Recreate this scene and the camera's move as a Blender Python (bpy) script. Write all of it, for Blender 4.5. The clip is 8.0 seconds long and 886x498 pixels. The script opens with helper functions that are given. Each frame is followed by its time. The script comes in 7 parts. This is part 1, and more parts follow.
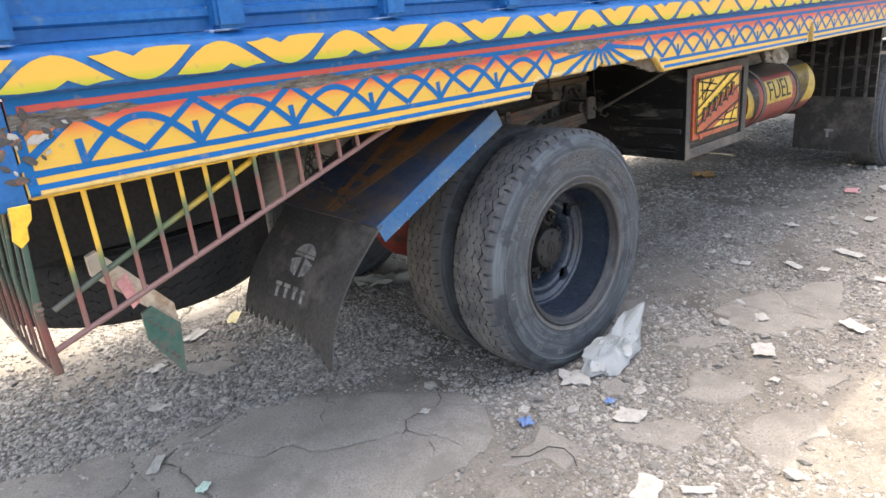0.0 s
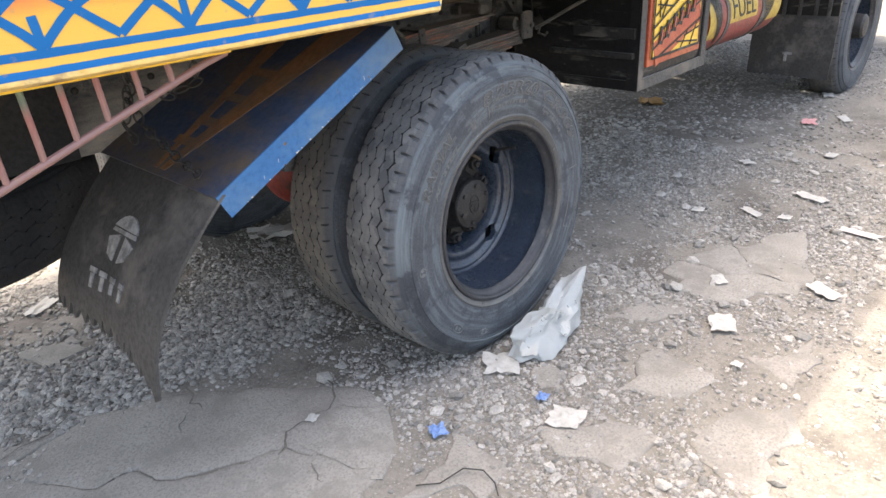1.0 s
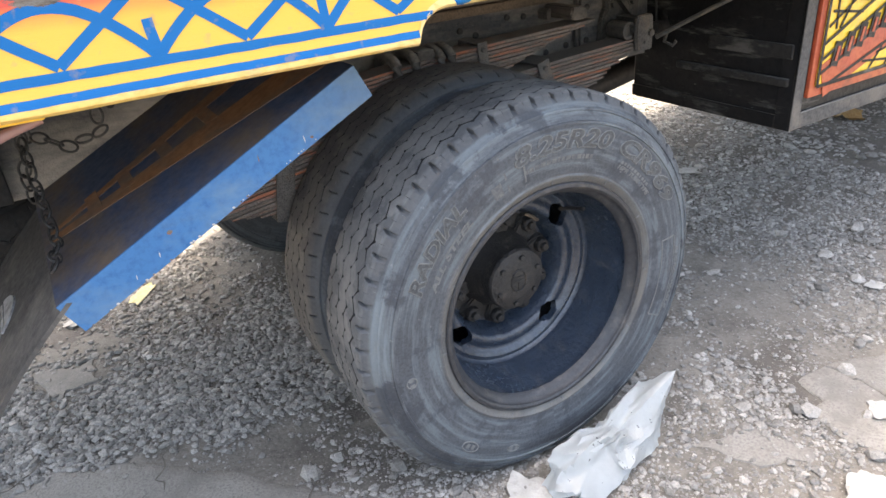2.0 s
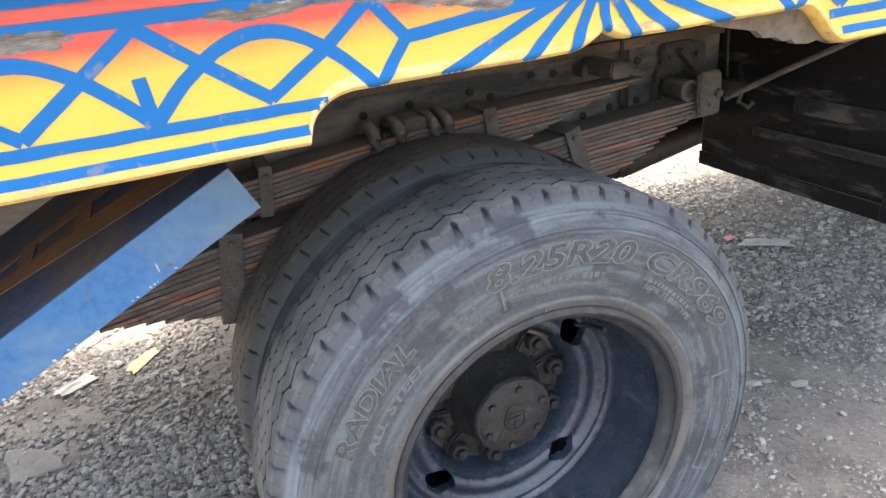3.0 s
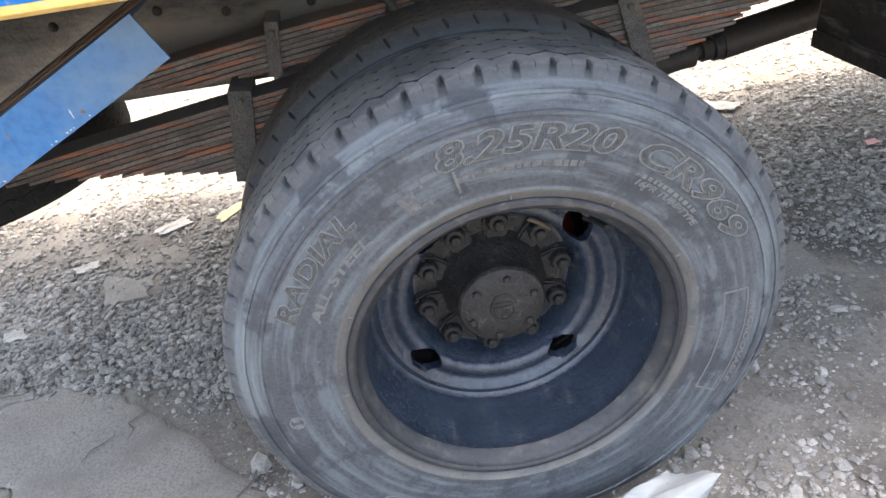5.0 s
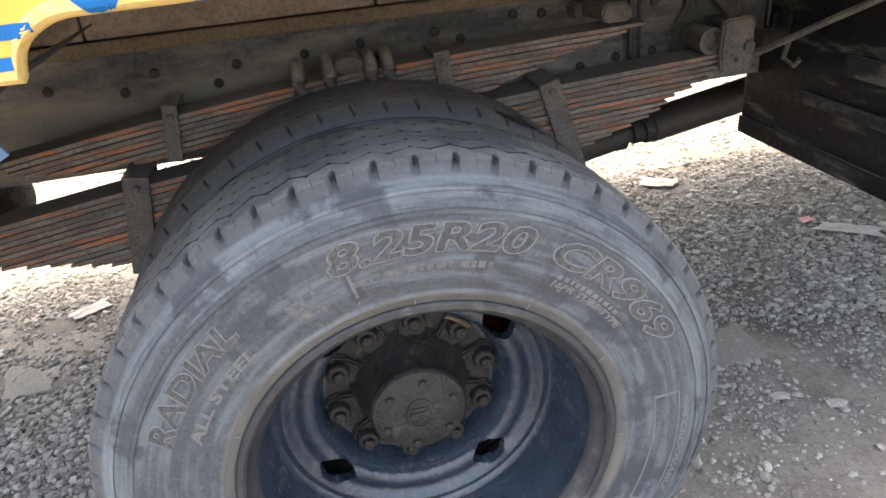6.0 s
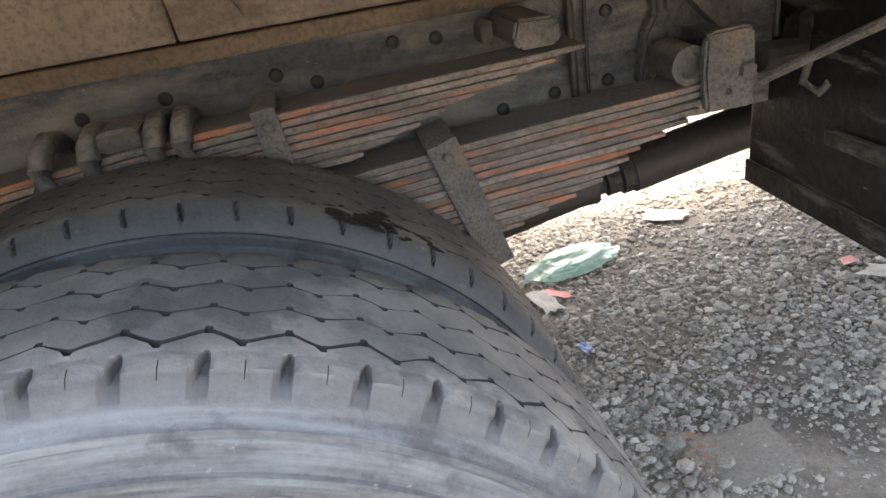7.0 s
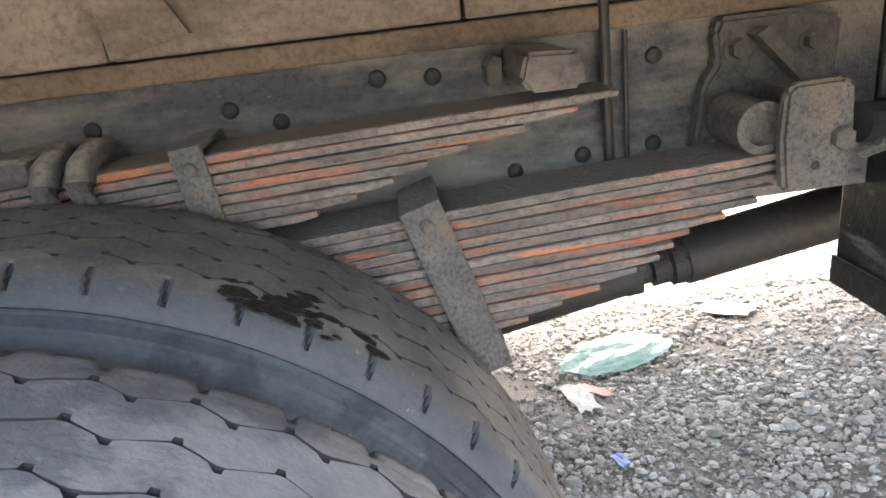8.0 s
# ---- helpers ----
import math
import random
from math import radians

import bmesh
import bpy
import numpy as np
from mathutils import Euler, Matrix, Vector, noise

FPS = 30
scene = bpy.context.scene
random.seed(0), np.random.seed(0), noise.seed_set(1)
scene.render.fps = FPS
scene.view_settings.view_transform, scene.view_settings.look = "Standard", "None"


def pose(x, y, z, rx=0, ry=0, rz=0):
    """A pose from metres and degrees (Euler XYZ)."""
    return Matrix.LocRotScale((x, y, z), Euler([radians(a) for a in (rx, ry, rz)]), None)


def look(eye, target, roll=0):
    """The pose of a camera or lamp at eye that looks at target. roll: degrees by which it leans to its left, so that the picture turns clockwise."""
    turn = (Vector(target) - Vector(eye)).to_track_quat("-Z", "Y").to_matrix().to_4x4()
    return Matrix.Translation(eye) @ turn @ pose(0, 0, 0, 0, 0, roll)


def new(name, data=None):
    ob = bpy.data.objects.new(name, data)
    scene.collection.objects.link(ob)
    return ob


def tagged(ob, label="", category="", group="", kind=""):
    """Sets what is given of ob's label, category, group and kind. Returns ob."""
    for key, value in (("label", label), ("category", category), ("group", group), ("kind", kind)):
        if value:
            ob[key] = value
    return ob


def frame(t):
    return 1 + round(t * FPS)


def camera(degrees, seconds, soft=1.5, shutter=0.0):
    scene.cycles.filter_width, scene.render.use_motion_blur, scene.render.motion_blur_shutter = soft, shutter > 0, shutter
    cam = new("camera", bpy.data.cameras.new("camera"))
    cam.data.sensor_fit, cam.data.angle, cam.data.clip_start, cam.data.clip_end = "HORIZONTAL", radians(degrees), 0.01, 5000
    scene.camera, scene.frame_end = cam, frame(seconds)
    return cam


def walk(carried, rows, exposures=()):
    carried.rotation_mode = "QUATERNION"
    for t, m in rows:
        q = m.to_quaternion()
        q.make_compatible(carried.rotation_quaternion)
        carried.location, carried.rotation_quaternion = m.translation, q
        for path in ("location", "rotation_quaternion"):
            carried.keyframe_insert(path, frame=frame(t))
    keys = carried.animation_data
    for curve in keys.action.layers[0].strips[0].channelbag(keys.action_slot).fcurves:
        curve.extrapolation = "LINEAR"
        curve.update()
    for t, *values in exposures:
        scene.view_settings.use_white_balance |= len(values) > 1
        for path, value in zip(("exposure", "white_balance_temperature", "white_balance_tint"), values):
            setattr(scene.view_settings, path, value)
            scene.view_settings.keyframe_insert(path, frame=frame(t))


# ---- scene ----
cam = camera(65.95, 8.0)
ROWS = [
    (0, -2.058, -1.557, 1.361, -42.56, -18.44, 4.60),
    (0.5, -1.873, -1.431, 1.301, -46.51, -22.01, 3.09),
    (0.6, -1.819, -1.389, 1.279, -46.32, -24.31, 4.75),
    (1, -1.568, -1.235, 1.292, -47.22, -25.61, 3.13),
    (1.5, -1.214, -1.132, 1.284, -39.14, -26.49, 5.14),
    (1.7, -1.061, -1.109, 1.310, -34.98, -26.90, 4.94),
    (2.8, -0.564, -0.852, 1.284, -27.02, -25.97, 4.72),
    (3, -0.479, -0.817, 1.292, -23.37, -24.07, 5.38),
    (3.5, -0.246, -0.803, 1.291, -11.36, -22.08, 1.34),
    (4, -0.189, -0.802, 1.289, -9.52, -22.63, 4.11),
    (4.5, -0.188, -0.820, 1.267, -9.28, -28.30, 5.86),
    (4.7, -0.186, -0.842, 1.241, -9.07, -32.85, 6.46),
    (5.8, -0.128, -0.813, 1.221, -11.07, -30.07, 5.89),
    (6, -0.087, -0.750, 1.220, -12.49, -27.65, 5.13),
    (6.5, 0.050, -0.542, 1.206, -19.48, -26.16, 6.30),
    (7, 0.245, -0.336, 1.148, -11.25, -26.92, 8.63),
    (7.5, 0.346, -0.187, 1.079, -6.33, -24.70, 9.51),
    (8, 0.355, -0.143, 1.069, -4.95, -20.57, 6.51),
]
EXPOSURES = [(0.0, 2.52, 7250, 8), (1.0, 2.72, 7200, 8), (3.0, 3.18, 7350, 8), (4.7, 3.16, 7200, 8), (6.0, 3.24, 7700, 9), (6.5, 3.56, 8150, 9), (7.5, 3.98, 7700, 9), (8.0, 4.46, 7500, 9)]
walk(cam, [(t, pose(x, y, z, 90 + pitch, roll, yaw)) for t, x, y, z, yaw, pitch, roll in ROWS], EXPOSURES)

# ---- world and light ----
world = bpy.data.worlds.new("world")
scene.world = world
world.use_nodes = True
wn = world.node_tree.nodes
sky = wn.new("ShaderNodeTexSky")
sky.sky_type, sky.sun_disc = "NISHITA", False
SUN_EL, SUN_AZ = radians(73.8), radians(0)
sky.dust_density, sky.air_density, sky.ozone_density = 7.0, 1.0, 1.0
sky.sun_elevation, sky.sun_rotation = SUN_EL, SUN_AZ
wn["Background"].inputs["Strength"].default_value = 0.15
world.node_tree.links.new(sky.outputs["Color"], wn["Background"].inputs["Color"])
sun = new("sun", bpy.data.lights.new("sun", "SUN"))
sun.data.energy, sun.data.angle, sun.data.color = 0.8, radians(0.6), (1.0, 0.95, 0.86)
sun.matrix_world = look((0, 4 * math.cos(SUN_EL), 4 * math.sin(SUN_EL)), (0, 0, 0))


# ---- materials ----
def mat(name, a, b, rough=0.7, metal=0.0, scale=8.0, fine=90.0, bump=0.3, dirt=None, dirt_amount=0.0, dirt_scale=5.0, spec=0.5, vary=0.0, coat=0.0, stretch=(1, 1, 1), speck=0.72, dirt_stretch=None, fleck=None, pale_tops=None):
    """Two tones mixed by broad and fine noise, dirt patches over them, flecks, a paler tone by normal on what faces up,
    and fine relief.
    """
    m = bpy.data.materials.new(name)
    m.use_nodes = True
    nt = m.node_tree
    n, l = nt.nodes, nt.links
    bs = n["Principled BSDF"]
    tc = n.new("ShaderNodeTexCoord")
    mp = n.new("ShaderNodeMapping")
    mp.inputs["Scale"].default_value = stretch
    l.new(tc.outputs["Object"], mp.inputs["Vector"])

    mpd = mp
    if dirt_stretch:
        mpd = n.new("ShaderNodeMapping")
        mpd.inputs["Scale"].default_value = dirt_stretch
        l.new(tc.outputs["Object"], mpd.inputs["Vector"])

    def noise_tex(sc, detail=6, rough_=0.6, via=None):
        t = n.new("ShaderNodeTexNoise")
        t.inputs["Scale"].default_value, t.inputs["Detail"].default_value, t.inputs["Roughness"].default_value = sc, detail, rough_
        l.new((via or mp).outputs["Vector"], t.inputs["Vector"])
        return t.outputs["Fac"]

    def ramp(src, lo, hi):
        r = n.new("ShaderNodeMapRange")
        r.inputs["From Min"].default_value, r.inputs["From Max"].default_value = lo, hi
        l.new(src, r.inputs["Value"])
        return r.outputs["Result"]

    def mix(f, c1, c2):
        x = n.new("ShaderNodeMix")
        x.data_type = "RGBA"
        for sock, v in ((x.inputs[0], f), (x.inputs[6], c1), (x.inputs[7], c2)):
            if hasattr(v, "is_linked"):
                l.new(v, sock)
            else:
                sock.default_value = v if isinstance(v, float) else (*v, 1)
        return x.outputs[2]

    broad, small = noise_tex(scale), noise_tex(fine, 4)
    col = mix(ramp(broad, 0.3, 0.7), a, b)
    dark = tuple(c * speck for c in a)
    col = mix(ramp(small, 0.45, 0.8), col, dark)
    rsock = ramp(small, 0.2, 0.8)
    rr = n.new("ShaderNodeMapRange")
    rr.inputs["To Min"].default_value, rr.inputs["To Max"].default_value = max(rough - 0.12, 0.03), min(rough + 0.12, 1)
    l.new(rsock, rr.inputs["Value"])
    if dirt:
        d = ramp(noise_tex(dirt_scale, 9, 0.68, mpd), 0.62 - 0.3 * dirt_amount, 0.72 - 0.2 * dirt_amount)
        col = mix(d, col, dirt)
    if fleck:
        col = mix(ramp(noise_tex(fleck[1], 3, 0.7, mpd), fleck[2], fleck[2] + 0.07), col, fleck[0])
    # Paler dust tone on upward faces also puts top light into the colour.
    if pale_tops:
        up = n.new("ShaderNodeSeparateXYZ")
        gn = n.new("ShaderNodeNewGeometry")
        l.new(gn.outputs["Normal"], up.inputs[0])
        up_mask = n.new("ShaderNodeMath")
        up_mask.operation = "MULTIPLY"
        l.new(ramp(up.outputs["Z"], 0.45, 0.85), up_mask.inputs[0])
        l.new(ramp(small, 0.25, 0.55), up_mask.inputs[1])
        col = mix(up_mask.outputs[0], col, pale_tops)
    if vary:
        oi = n.new("ShaderNodeObjectInfo")
        geo = n.new("ShaderNodeNewGeometry")
        add = n.new("ShaderNodeMath")
        l.new(oi.outputs["Random"], add.inputs[0])
        l.new(geo.outputs["Random Per Island"], add.inputs[1])
        fr = n.new("ShaderNodeMath")
        fr.operation = "FRACT"
        l.new(add.outputs[0], fr.inputs[0])
        hv = n.new("ShaderNodeHueSaturation")
        v = n.new("ShaderNodeMapRange")
        v.inputs["To Min"].default_value, v.inputs["To Max"].default_value = 1 - vary, 1 + vary
        l.new(fr.outputs[0], v.inputs["Value"])
        l.new(v.outputs["Result"], hv.inputs["Value"])
        l.new(col, hv.inputs["Color"])
        col = hv.outputs["Color"]
    l.new(col, bs.inputs["Base Color"])
    l.new(rr.outputs["Result"], bs.inputs["Roughness"])
    bs.inputs["Metallic"].default_value = metal
    bs.inputs["Specular IOR Level"].default_value = spec
    bs.inputs["Coat Weight"].default_value = coat
    bp = n.new("ShaderNodeBump")
    bp.inputs["Strength"].default_value, bp.inputs["Distance"].default_value = bump, 0.004
    ad = n.new("ShaderNodeMath")
    l.new(broad, ad.inputs[0])
    l.new(small, ad.inputs[1])
    l.new(ad.outputs[0], bp.inputs["Height"])
    l.new(bp.outputs["Normal"], bs.inputs["Normal"])
    return m


M_GROUND = mat("gravel_dirt", (0.165, 0.149, 0.128), (0.26, 0.237, 0.205), 0.95, scale=2.2, fine=70, bump=1.0, dirt=(0.105, 0.093, 0.08), dirt_amount=0.45, dirt_scale=2.0, fleck=((0.31, 0.287, 0.255), 130, 0.6))
M_STONE = mat("gravel_stone", (0.205, 0.194, 0.178), (0.365, 0.343, 0.314), 0.9, scale=20, fine=200, bump=0.5, vary=0.38)
# Lighter copy of the stone, making up for light missing under the truck.
M_PEBBLE = mat("pale_river_pebble", (0.27, 0.262, 0.247), (0.44, 0.42, 0.39), 0.88, scale=20, fine=200, bump=0.4, vary=0.34)
M_SLAB = mat("old_tarmac", (0.225, 0.209, 0.187), (0.305, 0.283, 0.254), 0.95, scale=4, fine=140, bump=0.7, dirt=(0.19, 0.175, 0.155), dirt_amount=0.45, dirt_scale=5, speck=0.65, fleck=((0.15, 0.14, 0.125), 90, 0.63))
M_RIM = mat("rim_black_paint", (0.016, 0.024, 0.039), (0.033, 0.047, 0.07), 0.3, scale=12, fine=90, bump=0.5, dirt=(0.06, 0.067, 0.078), dirt_amount=0.2, dirt_scale=30, dirt_stretch=(1, 0.3, 1), spec=0.7, fleck=((0.2, 0.2, 0.2), 110, 0.69))
M_LIP = mat("dull_rim_edge", (0.018, 0.02, 0.024), (0.036, 0.038, 0.044), 0.5, scale=12, fine=90, bump=0.4, dirt=(0.075, 0.07, 0.066), dirt_amount=0.22, dirt_scale=18)
M_HUB = mat("greasy_hub_iron", (0.012, 0.0115, 0.0115), (0.027, 0.0248, 0.0238), 0.55, scale=30, fine=150, bump=0.9, dirt=(0.07, 0.061, 0.053), dirt_amount=0.16, dirt_scale=20, fleck=((0.13, 0.12, 0.11), 110, 0.7))
M_YELLOW = mat("yellow_paint", (0.76, 0.47, 0.035), (0.82, 0.53, 0.05), 0.38, scale=4, fine=60, bump=0.08, dirt=(0.5, 0.36, 0.12), dirt_amount=0.05, dirt_scale=9, coat=0.2)
M_BLUE = mat("blue_paint", (0.010, 0.105, 0.33), (0.018, 0.14, 0.38), 0.42, scale=4, fine=60, bump=0.08, dirt=(0.09, 0.17, 0.28), dirt_amount=0.16, dirt_scale=12, coat=0.05, spec=0.25)
M_FLANGE = mat("scratched_blue_paint", (0.02, 0.11, 0.285), (0.04, 0.14, 0.3), 0.5, scale=3, fine=70, bump=0.2, dirt=(0.09, 0.165, 0.26), dirt_amount=0.4, dirt_scale=4, spec=0.3, dirt_stretch=(0.7, 1, 1.2), fleck=((0.27, 0.31, 0.34), 32, 0.72))
M_SOIL = mat("dark_oily_soil", (0.1, 0.088, 0.076), (0.165, 0.147, 0.128), 0.95, scale=6, fine=120, bump=1.0, dirt=(0.2, 0.18, 0.155), dirt_amount=0.4, dirt_scale=5)
# Pale wear on the fold; the sky's highlight is painted in with it.
M_EDGE = mat("worn_pale_edge_paint", (0.66, 0.41, 0.07), (0.7, 0.55, 0.27), 0.4, scale=7, fine=90, bump=0.2, dirt=(0.2, 0.13, 0.08), dirt_amount=0.2, dirt_scale=14, stretch=(0.5, 1, 1))
M_BOARD = mat("torn_brown_board", (0.1, 0.078, 0.058), (0.175, 0.138, 0.102), 0.85, scale=7, fine=70, bump=0.8, dirt=(0.07, 0.053, 0.039), dirt_amount=0.45, dirt_scale=7)
M_RED = mat("red_paint", (0.55, 0.07, 0.05), (0.6, 0.1, 0.07), 0.42, scale=4, fine=60, bump=0.08, dirt=(0.4, 0.15, 0.12), dirt_amount=0.1, dirt_scale=9)
M_FRAME = mat("dusty_chassis_steel", (0.05, 0.049, 0.049), (0.1, 0.093, 0.085), 0.8, scale=6, fine=110, bump=0.9, dirt=(0.14, 0.122, 0.104), dirt_amount=0.38, dirt_scale=5, fleck=((0.2, 0.19, 0.175), 150, 0.68), pale_tops=(0.23, 0.21, 0.185))
M_WOOD = mat("dusty_floor_timber", (0.178, 0.149, 0.125), (0.246, 0.207, 0.174), 0.9, scale=5, fine=130, bump=0.9, dirt=(0.105, 0.09, 0.075), dirt_amount=0.4, dirt_scale=5, dirt_stretch=(0.5, 1, 1.3), speck=0.6)
M_CRUST = mat("grey_dust_crust", (0.08, 0.077, 0.075), (0.15, 0.142, 0.133), 0.95, scale=26, fine=230, bump=1.0, dirt=(0.16, 0.122, 0.092), dirt_amount=0.25, dirt_scale=14, speck=0.4, fleck=((0.2, 0.19, 0.178), 170, 0.68), pale_tops=(0.23, 0.21, 0.185))
M_LEAF = mat("rusty_spring_steel", (0.098, 0.087, 0.08), (0.195, 0.168, 0.149), 0.92, scale=22, fine=190, bump=1.0, dirt=(0.37, 0.12, 0.053), dirt_amount=0.36, dirt_scale=9, stretch=(0.7, 1, 1), vary=0.25, dirt_stretch=(0.6, 0.5, 8), speck=0.45, fleck=((0.33, 0.315, 0.295), 60, 0.66), pale_tops=(0.19, 0.172, 0.152))
M_RAIL = mat("dusty_dark_blue_rail", (0.032, 0.037, 0.046), (0.066, 0.07, 0.077), 0.75, scale=5, fine=120, bump=0.9, dirt=(0.215, 0.195, 0.17), dirt_amount=0.72, dirt_scale=2.6, dirt_stretch=(0.7, 1, 2.2), fleck=((0.22, 0.21, 0.195), 140, 0.66), pale_tops=(0.23, 0.21, 0.185))
M_STRIP = mat("rusty_brown_timber", (0.11, 0.083, 0.06), (0.17, 0.13, 0.095), 0.9, scale=7, fine=130, bump=0.8, dirt=(0.06, 0.048, 0.038), dirt_amount=0.35, dirt_scale=6, dirt_stretch=(0.4, 1, 1.5), speck=0.6)
M_STAIN = mat("reddish_stained_tarmac", (0.27, 0.14, 0.1), (0.33, 0.22, 0.17), 0.95, scale=9, fine=120, bump=0.6, dirt=(0.26, 0.235, 0.205), dirt_amount=0.5, dirt_scale=7)
M_BLACK = mat("black_box_paint", (0.006, 0.006, 0.0065), (0.014, 0.014, 0.015), 0.5, scale=6, fine=60, bump=0.4, dirt=(0.1, 0.098, 0.093), dirt_amount=0.24, dirt_scale=11, dirt_stretch=(0.6, 0.4, 2.2), spec=0.35, fleck=((0.22, 0.215, 0.205), 45, 0.7), pale_tops=(0.13, 0.124, 0.115))
M_BLACKDUST = mat("dusty_black_steel", (0.009, 0.009, 0.009), (0.02, 0.019, 0.018), 0.7, scale=9, fine=80, bump=0.8, dirt=(0.085, 0.081, 0.075), dirt_amount=0.38, dirt_scale=16, dirt_stretch=(1, 0.6, 1.6), pale_tops=(0.09, 0.086, 0.08))
M_FLAP = mat("mudflap_rubber", (0.03, 0.03, 0.031), (0.055, 0.053, 0.051), 0.75, scale=5, fine=80, bump=0.3, dirt=(0.12, 0.11, 0.1), dirt_amount=0.35, dirt_scale=4)
M_BAG = mat("plastic_bag", (0.56, 0.58, 0.575), (0.66, 0.68, 0.675), 0.34, scale=7, fine=50, bump=0.06, speck=0.96)
M_BAG.node_tree.nodes["Principled BSDF"].inputs["Transmission Weight"].default_value = 0.6
M_PLATE = mat("dusty_dark_blue_paint", (0.022, 0.042, 0.088), (0.038, 0.058, 0.105), 0.65, scale=5, fine=60, bump=0.2, dirt=(0.1, 0.074, 0.054), dirt_amount=0.6, dirt_scale=3, dirt_stretch=(2, 1, 2))

M_GREEN = mat("green_paint", (0.022, 0.085, 0.068), (0.035, 0.115, 0.09), 0.55, scale=6, fine=60, bump=0.1, dirt=(0.085, 0.1, 0.085), dirt_amount=0.5, dirt_scale=18)
M_WHITE = mat("faded_white_paint", (0.46, 0.38, 0.29), (0.56, 0.48, 0.39), 0.6, scale=6, fine=60, bump=0.1, dirt=(0.3, 0.2, 0.13), dirt_amount=0.35, dirt_scale=12)
M_PAPER = mat("paper", (0.36, 0.347, 0.32), (0.5, 0.482, 0.45), 0.8, scale=20, fine=80, bump=0.3, speck=0.8)
M_PINK = mat("pink_paper", (0.6, 0.25, 0.25), (0.7, 0.4, 0.38), 0.8, scale=30, fine=80, bump=0.3)
M_MINT = mat("mint_plastic", (0.38, 0.58, 0.48), (0.58, 0.72, 0.65), 0.35, scale=20, fine=80, bump=0.4)
M_SKYBLUE = mat("blue_wrapper", (0.1, 0.19, 0.42), (0.2, 0.3, 0.52), 0.4, scale=20, fine=80, bump=0.3)
M_PALEYELLOW = mat("pale_yellow_wrapper", (0.5, 0.43, 0.17), (0.6, 0.54, 0.3), 0.6, scale=30, fine=80, bump=0.3)
M_OCHRE = mat("dry_leaf", (0.35, 0.2, 0.07), (0.45, 0.28, 0.12), 0.7, scale=30, fine=80, bump=0.3)
M_ORANGE = mat("dusty_orange_paint", (0.19, 0.085, 0.034), (0.24, 0.112, 0.045), 0.65, scale=6, fine=60, bump=0.1, dirt=(0.12, 0.08, 0.055), dirt_amount=0.55, dirt_scale=7)
M_CHAIN = mat("chain_steel", (0.03, 0.03, 0.031), (0.06, 0.056, 0.052), 0.6, 0.4, scale=30, fine=120, bump=0.3)
M_TEXT = mat("raised_lettering_edge", (0.105, 0.11, 0.113), (0.15, 0.154, 0.157), 0.75, scale=40, fine=160, bump=0.2)
M_GREYPRINT = mat("pale_print", (0.26, 0.255, 0.25), (0.34, 0.335, 0.33), 0.8, scale=30, fine=90, bump=0.2, dirt=(0.13, 0.13, 0.13), dirt_amount=0.5, dirt_scale=25)
# Darker copy of the tyre rubber; underbody shade is put into it.
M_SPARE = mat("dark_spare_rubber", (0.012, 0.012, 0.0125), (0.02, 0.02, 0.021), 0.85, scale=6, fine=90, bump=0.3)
# Near-black rubber puts the depth shade of the tread grooves into colour.
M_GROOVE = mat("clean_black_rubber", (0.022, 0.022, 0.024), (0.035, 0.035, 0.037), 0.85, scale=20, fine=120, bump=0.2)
M_TAR = mat("tar_smear", (0.008, 0.008, 0.008), (0.015, 0.014, 0.014), 0.6, scale=40, fine=120, bump=0.8)
M_SHAFT = mat("dark_shaft_paint", (0.02, 0.019, 0.018), (0.035, 0.032, 0.03), 0.6, scale=8, fine=60, bump=0.2)


